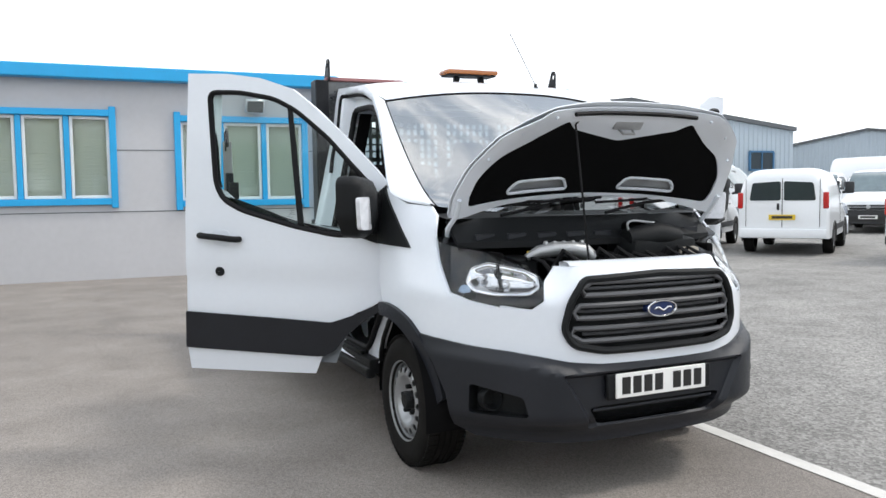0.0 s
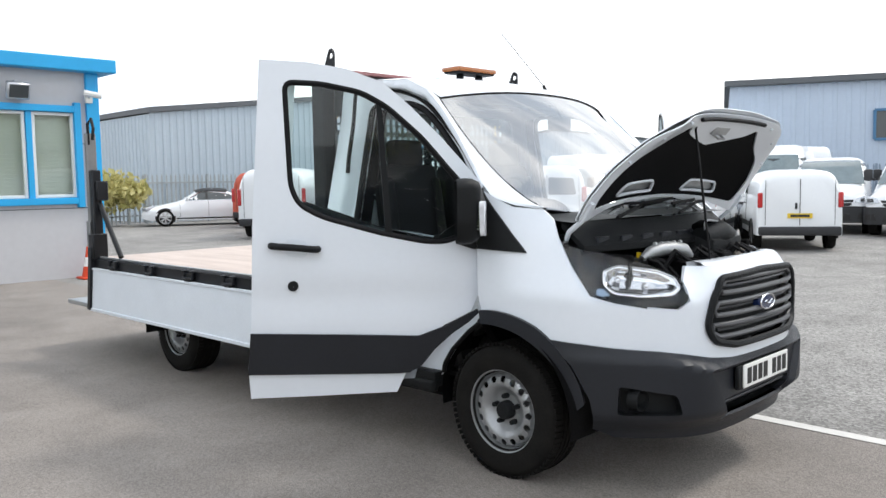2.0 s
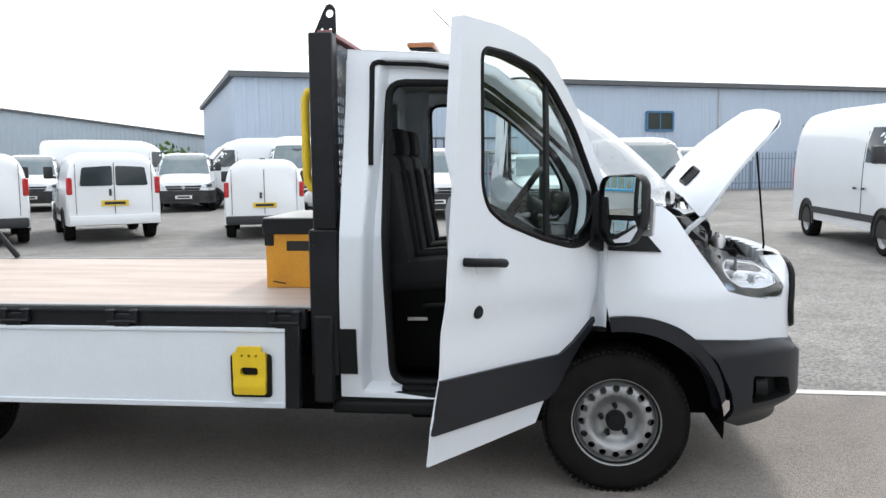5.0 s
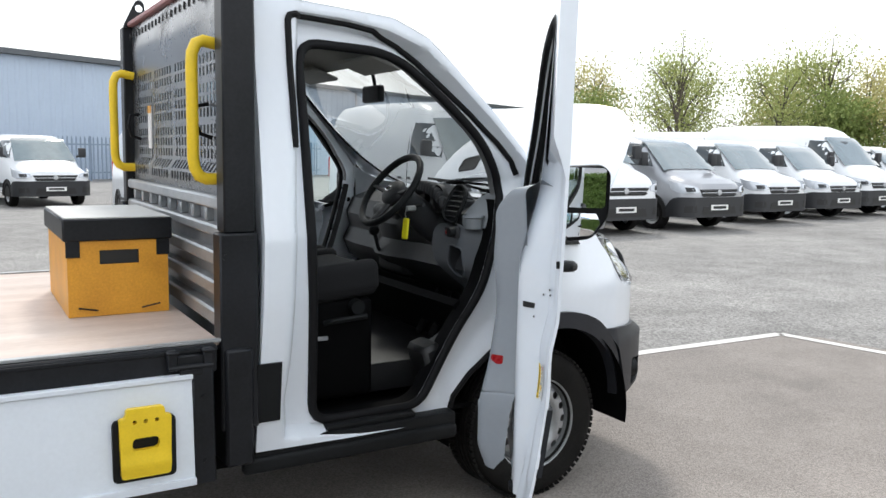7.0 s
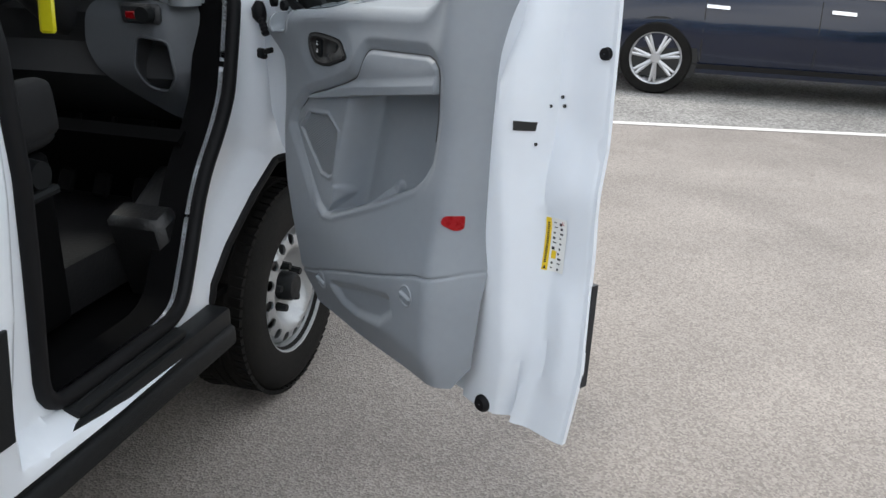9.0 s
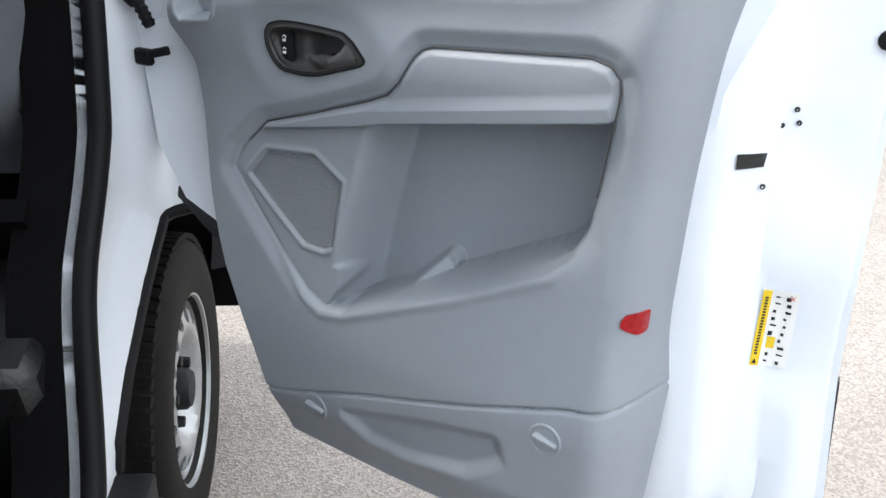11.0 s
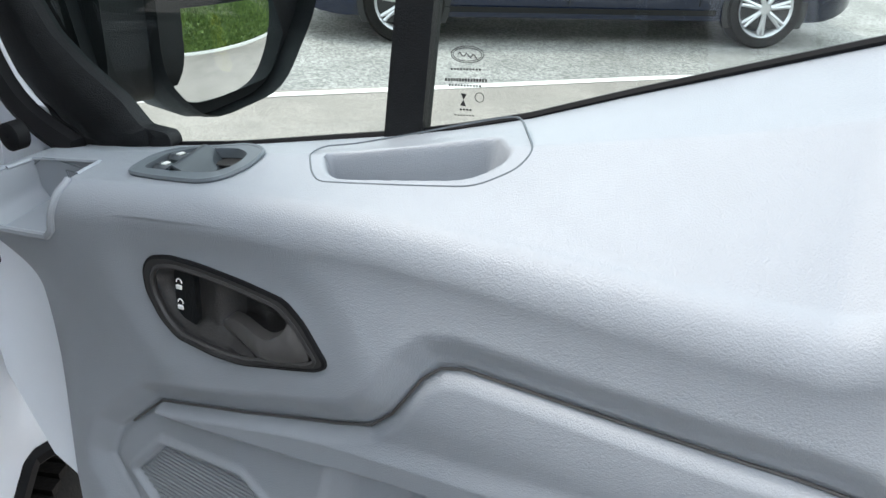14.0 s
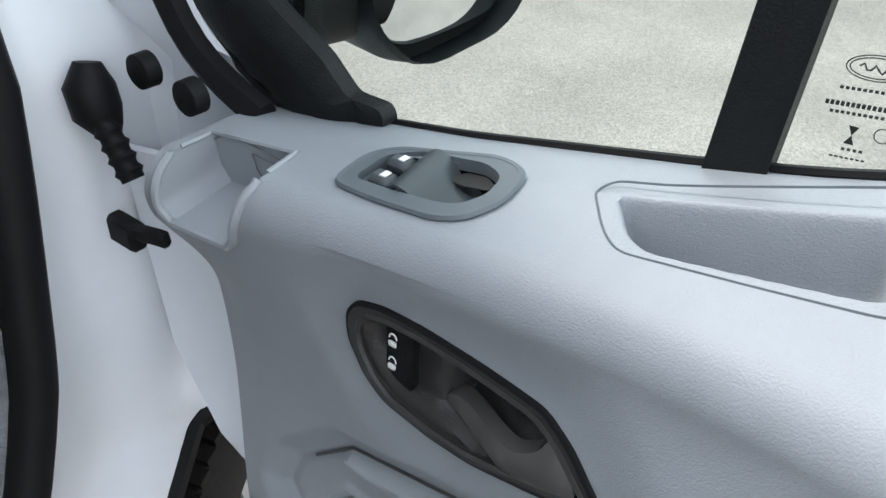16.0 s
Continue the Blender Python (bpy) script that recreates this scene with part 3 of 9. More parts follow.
def seal(side):
    bm = bmesh.new()
    tube(bm, [body(sx(a), b, rebate(a, b) - 0.003, side) for a, b in resample(opening, 0.025)], 0.018, 10, True)
    part("door_seal", bm, M_SEAL, truck, "black rubber door seal")
    ring = resample(opening, 0.03)
    ring.append(ring[0])
    # black plastic below the waist and behind, slim grey trim up the A-pillar and over the door
    upper = [q for q in ring if q[1] > 1.36 and q[0] > -1.03]
    lower = [q for q in ring if not (q[1] > 1.36 and q[0] > -1.03)]
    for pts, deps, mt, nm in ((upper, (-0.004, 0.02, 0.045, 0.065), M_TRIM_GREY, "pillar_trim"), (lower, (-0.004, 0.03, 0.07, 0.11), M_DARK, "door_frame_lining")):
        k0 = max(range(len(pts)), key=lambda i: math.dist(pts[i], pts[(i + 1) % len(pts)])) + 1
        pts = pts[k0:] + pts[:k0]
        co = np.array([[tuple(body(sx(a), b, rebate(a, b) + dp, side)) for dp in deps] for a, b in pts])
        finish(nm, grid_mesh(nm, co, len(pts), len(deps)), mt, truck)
    # black rubber lip along the rear of the wheel arch
    lip = [(-0.430, 0.47), (-0.415, 0.52), (-0.345, 0.608), (-0.22, 0.714), (-0.115, 0.782), (-0.06, 0.80)]
    lip = [(a + (c - a) * k / 4, b + (e - b) * k / 4) for (a, b), (c, e) in zip(lip, lip[1:]) for k in range(4)] + [lip[-1]]
    bm = bmesh.new()
    tube(bm, [body(sx(a), b, rebate(a, b) + 0.004, side) for a, b in lip], 0.013, 8)
    part("arch_lip", bm, M_SEAL, truck)


def frame_strip(side):
    """Black rubber strip on the cab, round the top of the door frame."""
    path = [(-1.130, 1.546), (-1.130, 2.000), (-1.122, 2.018), (-1.100, 2.024), (-1.028, 2.021), (-0.890, 2.013), (-0.777, 1.996), (-0.660, 1.948), (-0.570, 1.891), (-0.448, 1.792), (-0.336, 1.697), (-0.220, 1.584), (-0.150, 1.505), (-0.125, 1.45)]
    dense = [(a + (c - a) * k / 6, b + (e - b) * k / 6) for (a, b), (c, e) in zip(path, path[1:]) for k in range(6)] + [path[-1]]
    bm = bmesh.new()
    tube(bm, [body(sx(a), b, rebate(a, b) - 0.004, side) for a, b in dense], 0.0125, 8)
    part("frame_strip", bm, M_SEAL, truck)


for sd in (-1, 1):
    seal(sd)
    frame_strip(sd)
skin("pillar_patch", [(-1.295, 0.565), (-1.205, 0.565), (-1.205, 0.785), (-1.295, 0.785)], M_BLACK, proud=0.008, thick=0.0)
skin("pillar_corner_trim", [(-0.05, 1.16), (0.20, 1.145), (0.12, 1.235), (-0.055, 1.44)], M_BLACK, proud=0.012, thick=0.0)
# wheel arch flare and its run back to the sill
flare = [(AX + r * math.cos(radians(t)), AZ + r * math.sin(radians(t))) for t, r in zip(np.linspace(97, 12, 46), np.interp(np.linspace(97, 12, 46), [12, 30, 60, 97], [0.478, 0.494, 0.511, 0.502]))] + [(AX + r * math.cos(radians(t)), AZ + r * math.sin(radians(t))) for t, r in zip(np.linspace(8, 97, 46), np.full(46, 0.435))]
for sd in (-1, 1):
    arch = bmesh.new()
    sheet(arch, [(sx(a), b) for a, b in flare], lambda a, b, d: body(a, b, d - 0.022 + 1.25 * rebate(float(np.interp(a, PS, PP[:, 0])), b), sd), 0.045, (), 0.02)
    part("wheel_arch_trim", arch, M_BUMPER, truck)


RAIL = [(0.24, 1.345), (0.10, 1.37), (0.0, 1.41), (-0.06, 1.47), (-0.12, 1.55), (-0.27, 1.72), (-0.42, 1.875), (-0.50, 1.945), (-0.56, 1.99), (-0.70, 2.05), (-1.25, 2.09)]


def screen_place(v, h, d=0.0):
    """Windscreen: v across from -1 to 1, h from its foot to its head."""
    mid = Vector((0.47, 0, 1.295)).lerp(Vector((-0.40, 0, 1.990)), h) + Vector((0.035, 0, 0.045)) * math.sin(math.pi * h)
    ex, ey, ez = ((1 - h) ** 2 * a + 2 * h * (1 - h) * b + h * h * c for a, b, c in ((0.200, -0.132, -0.518), (0.772, 0.745, 0.762), (1.345, 1.445, 1.935)))
    k = abs(v) ** 2.3
    p = Vector((mid.x + (ex - mid.x) * k, ey * v, mid.z + (ez - mid.z) * k))
    return p + Vector((-0.62, 0, -0.78)) * d


def roof():
    n, cols = 22, np.linspace(-1, 1, 49)
    co = np.zeros((n + 1, len(cols), 3))
    for i in range(n + 1):
        t = (i / n) ** 1.3
        rx = -0.56 - 0.69 * t
        rz = float(np.interp(-rx, [-a for a, _ in RAIL], [b for _, b in RAIL]))
        r = body(sx(rx), rz, -0.003, 1)
        cx = -0.405 - 0.855 * t
        cz = float(np.interp(-cx, [0.40, 0.47, 0.56, 0.70, 0.85, 1.05, 1.26], [1.990, 2.030, 2.062, 2.092, 2.110, 2.118, 2.105]))
        mixed = float(smooth(0, 11, i))
        for j, v in enumerate(cols):
            a = abs(v)
            if a <= 0.885:
                first = screen_place(v / 0.885, 1.0, -0.006)
            else:
                k = (a - 0.885) / 0.115
                c = screen_place(1.0, 1.0, -0.006).lerp(r, k)
                c = c + Vector((0.25, 0.8, 0.5)) * 0.026 * math.sin(math.pi * k)
                first = Vector((c.x, math.copysign(c.y, v), c.z))
            later = Vector((cx + (r.x - cx) * a * a, v * r.y, cz + (r.z - cz) * a ** 3.4))
            co[i, j] = first.lerp(later, mixed)
    ob = finish("roof", grid_mesh("roof", co, *co.shape[:2]), M_WHITE, truck, sharp=60)
    # rear wall of the cab with its window
    bm = bmesh.new()
    sheet(bm, [(-0.90, 0.45), (0.90, 0.45), (0.93, 1.2), (0.80, 2.04), (-0.80, 2.04), (-0.93, 1.2)], lambda a, b, d: Vector((-1.26 + d, a, b)), 0.03, [rounded([(-0.76, 1.38), (0.76, 1.38), (0.72, 1.93), (-0.72, 1.93)], 0.08)], 0.15)
    part("cab_rear_wall", bm, M_WHITE_DULL, truck)
    bm = bmesh.new()
    sheet(bm, rounded([(-0.76, 1.38), (0.76, 1.38), (0.72, 1.93), (-0.72, 1.93)], 0.08), lambda a, b, d: Vector((-1.25 + d, a, b)), 0.0, (), 0.2)
    part("rear_window", bm, M_GLASS_TINT, truck)
    return ob


roof()


def windscreen():
    co = np.array([[tuple(screen_place(v, h)) for v in np.linspace(-1, 1, 49)] for h in np.linspace(0, 1, 33)])
    finish("windscreen", grid_mesh("windscreen", co, 33, 49), M_SCREEN, truck, sharp=80)
    bm = bmesh.new()
    for vs in ([(-1, 0), (-1, 1)], [(1, 0), (1, 1)]):
        tube(bm, [screen_place(vs[0][0], k / 24, -0.001) for k in range(25)], 0.006, 6)
    tube(bm, [screen_place(-1 + k / 10, 1.0, -0.001) for k in range(21)], 0.006, 6)
    part("windscreen_seal", bm, M_SEAL, truck)
    for sd in (-1, 1):
        # A-pillar: a rounded strip from the glass edge to the door opening
        n = 40
        edge = RAIL[:9]
        ln = np.concatenate([[0], np.cumsum([math.dist(a, b) for a, b in zip(edge, edge[1:])])])
        co = np.zeros((n + 1, 7, 3))
        for i in range(n + 1):
            k = i / n * ln[-1]
            ex, ez = np.interp(k, ln, [e[0] for e in edge]), np.interp(k, ln, [e[1] for e in edge])
            q, p = body(sx(ex), ez, 0.0, sd), screen_place(sd * 1.0, i / n, -0.003)
            for j in range(7):
                t = j / 6
                co[i, j] = p.lerp(q, t) + Vector((0.25, sd * 0.8, 0.5)) * 0.026 * math.sin(math.pi * t)
        finish("a_pillar", grid_mesh("a_pillar", co, n + 1, 7), M_WHITE, truck)


windscreen()


# ---- nose ----
M_GRILLE = mat("grille_grey", (0.085, 0.087, 0.093), 0.38, var=0.12, scale=9.0)

def nose():
    # white front round the grille, from lamp to lamp
    g = [(0.0, 0.705), (0.30, 0.707), (0.43, 0.735), (0.472, 0.805), (0.442, 0.93), (0.385, 1.022), (0.0, 1.036)]
    grille = rounded([(sy(a), b) for a, b in g] + [(-sy(a), b) for a, b in reversed(g[1:-1])], 0.03)
    front = [(0.0, 0.635), (0.30, 0.638), (0.45, 0.648), (0.62, 0.685), (0.70, 0.69), (0.70, 0.908), (0.593, 0.893), (0.547, 0.93), (0.547, 1.012), (0.50, 1.075), (0.0, 1.085)]
    outline = [(sy(a), b) for a, b in front] + [(-sy(a), b) for a, b in reversed(front[1:-1])]

    def f(a, b, d):
        q = body(abs(a), b, d)
        return Vector((q.x, -math.copysign(abs(q.y), a) if a else 0.0, b))
    bm = bmesh.new()
    sheet(bm, outline, f, 0.02, [grille], 0.04)
    part("front_panel", bm, M_WHITE, truck)
    gr = part("grille", grille_frame(grille, f), M_BLACK, truck, "black grille with three grey-edged loops")
    def across(v):
        return math.copysign(sy(abs(v)), v)
    for k in range(3):
        lo, hi = 0.752 + 0.101 * k, 0.808 + 0.101 * k
        w0, w1 = (np.interp(z, [c for _, c in g[1:-1]], [a for a, _ in g[1:-1]]) - 0.045 for z in (lo, hi))
        loop = [(v, lo) for v in np.linspace(-w0, w0, 30)] + [(max(w0, w1) + 0.016, (lo + hi) / 2)] + [(v, hi) for v in np.linspace(w1, -w1, 30)] + [(-max(w0, w1) - 0.016, (lo + hi) / 2)]
        bm = bmesh.new()
        tube(bm, [f(across(v), z, 0.002) for v, z in loop], 0.0125, 8, True)
        part("grille_bar", bm, M_GRILLE, gr)
        bm = bmesh.new()
        tube(bm, [f(across(v), (lo + hi) / 2, 0.026) for v in np.linspace(-w0 + 0.01, w0 - 0.01, 20)], 0.008, 6)
        part("grille_slat", bm, M_GRILLE, gr)
    # oval badge, left blank but for a plain pale stroke
    c = f(0.0, 0.878, -0.006)
    bm = bmesh.new()
    lathe(bm, [(0.001, 0.012), (0.060, 0.010), (0.070, 0.0), (0.072, -0.03)], c, "x", 36)
    bmesh.ops.scale(bm, verts=bm.verts, vec=(1, 1.12, 0.50), space=Matrix.Translation(-c))
    badge = part("badge", bm, mat("badge_blue", (0.015, 0.03, 0.10), 0.2, coat=0.6), gr, "blue oval badge with a chrome rim")
    bm = bmesh.new()
    ring = [c + Vector((0.012, 0.078 * math.cos(t), 0.035 * math.sin(t))) for t in np.linspace(0, 2 * math.pi, 40, endpoint=False)]
    tube(bm, ring, 0.0045, 6, True)
    ring = [c + Vector((0.016, -0.045 + 0.09 * t, 0.007 * math.sin(t * 9))) for t in np.linspace(0, 1, 14)]
    tube(bm, ring, 0.004, 6)
    part("badge_rim", bm, M_CHROME, gr)


def grille_frame(grille, f):
    bm = bmesh.new()
    tube(bm, [f(a, b, -0.010) for a, b in resample(grille, 0.04)], 0.017, 8, True)
    sheet(bm, grille, lambda a, b, d: f(a, b, d + 0.05), 0.01, (), 0.06)
    return bm


nose()


PLATE_BAY = [(-0.60, 0.605), (0.485, 0.605), (0.345, 0.365), (-0.60, 0.365)]


def bumper():
    def f(a, b, d):
        s = abs(a)
        q = body(s, b, d)
        nx = float(np.interp(s, PS, PN[:, 0]))
        lip = 0.645 + 0.06 * float(smooth(0.40, 0.70, abs(q.y)))
        out = (0.060 * math.exp(-((abs(q.y) - 0.60) / 0.24) ** 2) + 0.012 * float(smooth(0.72, 0.45, abs(q.y)))) * float(smooth(0.32, 0.42, b)) * float(1 - 0.9 * smooth(lip - 0.045, lip + 0.01, b))
        low = 0.06 * float(smooth(0.42, 0.30, b))
        sunk = 0.030 * float(smooth(0.010, -0.012, away(abs(q.y), b, PLATE_BAY)))
        q.x += out - low * nx - sunk
        q.y = -math.copysign(abs(q.y) + 0.012 + 0.014 * float(smooth(0.45, 0.85, abs(q.y)) * smooth(0.30, 0.42, b) * (1 - smooth(0.66, 0.76, b))) - low * (1 - nx), a) if a else 0.0
        return q
    right = [(sy(0.0), 0.645), (sy(0.30), 0.648), (sy(0.44), 0.662), (sy(0.56), 0.688), (sy(0.66), 0.706), (sx(0.60), 0.722), (sx(0.48), 0.738), (sx(0.345), 0.750), (sx(0.44), 0.64), (sx(0.505), 0.49), (sx(0.53), 0.34), (sx(0.62), 0.30), (sy(0.40), 0.285), (sy(0.0), 0.285)]
    outline = right + [(-a, b) for a, b in reversed(right[1:-1])]
    vent = [(sy(0.0), 0.372), (sy(0.30), 0.372), (sy(0.358), 0.452), (sy(0.30), 0.458), (0, 0.458)]
    vent = rounded(vent[1:-1] + [(-a, b) for a, b in reversed(vent[1:-1])], 0.02)
    fog = rounded([(sy(0.615), 0.425), (sy(0.635), 0.515), (sx(0.605), 0.556), (sx(0.60), 0.422)], 0.02)
    bm = bmesh.new()
    sheet(bm, outline, f, 0.03, [vent, fog, [(-a, b) for a, b in reversed(fog)]], 0.022, [[(sg * (sy(0.485 - 0.14 * t) + off), 0.605 - 0.24 * t) for t in np.linspace(-0.04, 1.04, 24)] for sg in (-1, 1) for off in (-0.016, -0.010, -0.004, 0.003, 0.010, 0.016)] + [[(a, 0.605 + off) for a in np.linspace(-sy(0.49), sy(0.49), 50)] for off in (-0.012, -0.004, 0.004, 0.012)])
    b = part("front_bumper", bm, M_BUMPER, truck, "dark grey moulded front bumper")
    bm = bmesh.new()
    for h in (vent, fog, [(-a, c) for a, c in fog]):
        bm = bmesh.new()
        sheet(bm, h, lambda u, v, d: f(u, v, d + 0.07), 0.01, (), 0.06)
        ring = resample(h, 0.04)
        for i in range(len(ring)):
            p, q = ring[i], ring[(i + 1) % len(ring)]
            bm.faces.new([bm.verts.new(f(*p, 0.002)), bm.verts.new(f(*q, 0.002)), bm.verts.new(f(*q, 0.07)), bm.verts.new(f(*p, 0.07))])
        part("bumper_recess", bm, M_BLACK, b)
    bm = bmesh.new()
    for z in (0.436,):
        tube(bm, [f(v, z, 0.02) for v in np.linspace(-sy(0.33), sy(0.33), 20)], 0.008, 6)
    part("lower_vent_bar", bm, M_BUMPER, b)
    for sd in (-1, 1):
        bm = bmesh.new()
        c = f(sx(0.672) * -sd, 0.488, 0.035)
        lathe(bm, [(0.001, -0.03), (0.035, -0.03), (0.046, 0.012), (0.052, 0.012), (0.052, -0.04)], c, "x", 20)
        part("fog_lamp_blank", bm, M_BLACK, b)
    # number plate with its characters as plain bars
    bm = bmesh.new()
    box(bm, (0.942, 0.0, 0.543), (0.024, 0.58, 0.115), 0.006)
    holder = part("plate_holder", bm, M_BLACK, b)
    bm = bmesh.new()
    box(bm, (0.959, 0.0, 0.546), (0.010, 0.505, 0.111), 0.003)
    part("number_plate", bm, M_PLATE, b, "white number plate with plain dark bars")
    for k, y in enumerate((-0.205, -0.143, -0.081, -0.019, 0.086, 0.148, 0.210)):
        bm = bmesh.new()
        box(bm, (0.9645, y * 0.97, 0.546), (0.003, 0.044, 0.076))
        part("plate_bar", bm, M_INK, b)


bumper()


# ---- wheels ----
def wheel(name):
    w = new(name)
    bm = bmesh.new()
    prof = [(0.196, 0.085), (0.212, 0.108), (0.262, 0.116), (0.302, 0.112), (0.323, 0.099), (0.337, 0.080)]
    lathe(bm, [(r, -h) for r, h in prof] + [(r, h) for r, h in reversed(prof)], (0, 0, 0), "y", 72)
    for k in range(72):
        a = 2 * math.pi * k / 72
        for sgn in (-1, 1):
            box(bm, (0.338 * math.cos(a), sgn * 0.077, 0.338 * math.sin(a)), (0.012, 0.044, 0.021), 0.0, (0, -math.degrees(a), 14 * sgn))
    for y in (-0.032, 0.0, 0.032):
        lathe(bm, [(0.334, y - 0.012), (0.343, y - 0.011), (0.343, y + 0.011), (0.334, y + 0.012)], (0, 0, 0), "y", 72)
    part("tyre", bm, M_TYRE, w)
    bm = bmesh.new()
    lathe(bm, [(0.228, 0.09), (0.228, -0.098), (0.218, -0.108), (0.208, -0.104), (0.205, -0.092), (0.197, -0.072), (0.190, -0.058)], (0, 0, 0), "y", 64)
    rim = part("rim", bm, M_STEEL, w, "silver pressed-steel rim with a ring of holes")
    bm = bmesh.new()
    # disc with round vent holes
    holes = [[(0.163 * math.cos(t) + 0.0175 * math.cos(q), 0.163 * math.sin(t) + 0.0175 * math.sin(q)) for q in np.linspace(0, 2 * math.pi, 10, endpoint=False)] for t in np.linspace(0, 2 * math.pi, 16, endpoint=False)]

    def f(a, b, d):
        r = math.hypot(a, b)
        y = np.interp(r, [0.04, 0.085, 0.105, 0.128, 0.142, 0.178, 0.192], [-0.052, -0.052, -0.066, -0.094, -0.098, -0.088, -0.060])
        return Vector((a, y + d, b))
    sheet(bm, [(0.192 * math.cos(t), 0.192 * math.sin(t)) for t in np.linspace(0, 2 * math.pi, 64, endpoint=False)], f, 0.006, holes, 0.016)
    part("wheel_disc", bm, M_STEEL, rim)
    bm = bmesh.new()
    lathe(bm, [(0.001, -0.104), (0.038, -0.102), (0.046, -0.092), (0.048, -0.050)], (0, 0, 0), "y", 28)
    part("hub_cap", bm, M_BLACK, rim)
    for k in range(5):
        a = 2 * math.pi * (k + 0.3) / 5
        bm = bmesh.new()
        cyl(bm, (0.072 * math.cos(a), -0.048, 0.072 * math.sin(a)), (0.072 * math.cos(a), -0.088, 0.072 * math.sin(a)), 0.015, 0.012, 6)
        part("wheel_nut", bm, M_BLACK, rim)
    for ob in [rim] + list(rim.children):
        ob.data.transform(Matrix.Diagonal((0.98, 1.0, 0.98, 1.0)))
    bm = bmesh.new()
    lathe(bm, [(0.05, 0.0), (0.15, 0.0), (0.15, 0.03), (0.05, 0.03)], (0, 0, 0), "y", 32)
    part("brake_disc", bm, M_GALV, w)
    return w


first_wheel = wheel("wheel")
first_wheel.parent = truck
for ob in first_wheel.children:
    if ob.name.startswith("tyre"):
        ob.data.transform(Matrix.Diagonal((0.99, 1.0, 0.99, 1.0)))
first_wheel.matrix_local = pose(0.005, -0.782, 0.341)
for x, y, turn in ((-3.49, -0.690, 0), (0.005, 0.782, 180), (-3.49, 0.690, 180)):
    copy_thing(first_wheel, pose(x, y, 0.341, 0, 0, turn))
tagged(first_wheel, "black tyre on a silver steel wheel")


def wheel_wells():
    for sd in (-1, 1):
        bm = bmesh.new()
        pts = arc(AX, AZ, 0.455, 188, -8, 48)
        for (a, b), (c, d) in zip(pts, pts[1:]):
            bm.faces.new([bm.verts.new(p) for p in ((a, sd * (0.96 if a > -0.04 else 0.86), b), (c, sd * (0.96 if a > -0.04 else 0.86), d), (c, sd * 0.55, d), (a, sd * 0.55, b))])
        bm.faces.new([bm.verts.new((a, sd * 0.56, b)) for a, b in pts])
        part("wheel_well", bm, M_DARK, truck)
    bm = bmesh.new()
    box(bm, (-1.85, 0, 0.52), (4.7, 0.75, 0.22), 0.02)
    # wide boxes added to block light and deepen the shade under the truck
    box(bm, (-1.9, 0, 0.44), (1.5, 1.30, 0.30), 0.03)
    box(bm, (-0.55, 0, 0.37), (0.9, 1.56, 0.14), 0.03)
    box(bm, (-4.15, 0, 0.50), (0.7, 1.60, 0.30), 0.03)
    box(bm, (0.25, 0, 0.42), (0.8, 0.86, 0.20), 0.02)
    cyl(bm, (0, -0.75, 0.345), (0, 0.75, 0.345), 0.05)
    cyl(bm, (-3.49, -0.66, 0.341), (-3.49, 0.66, 0.341), 0.07)
    part("chassis_frame", bm, M_DARK, truck)


wheel_wells()


# ---- load bed ----
BX0, BX1, BZ = -4.56, -1.42, 0.885


M_CHANNEL = mat("worn_grey_steel", (0.20, 0.205, 0.21), 0.5, metal=0.3, var=0.2, scale=8.0)


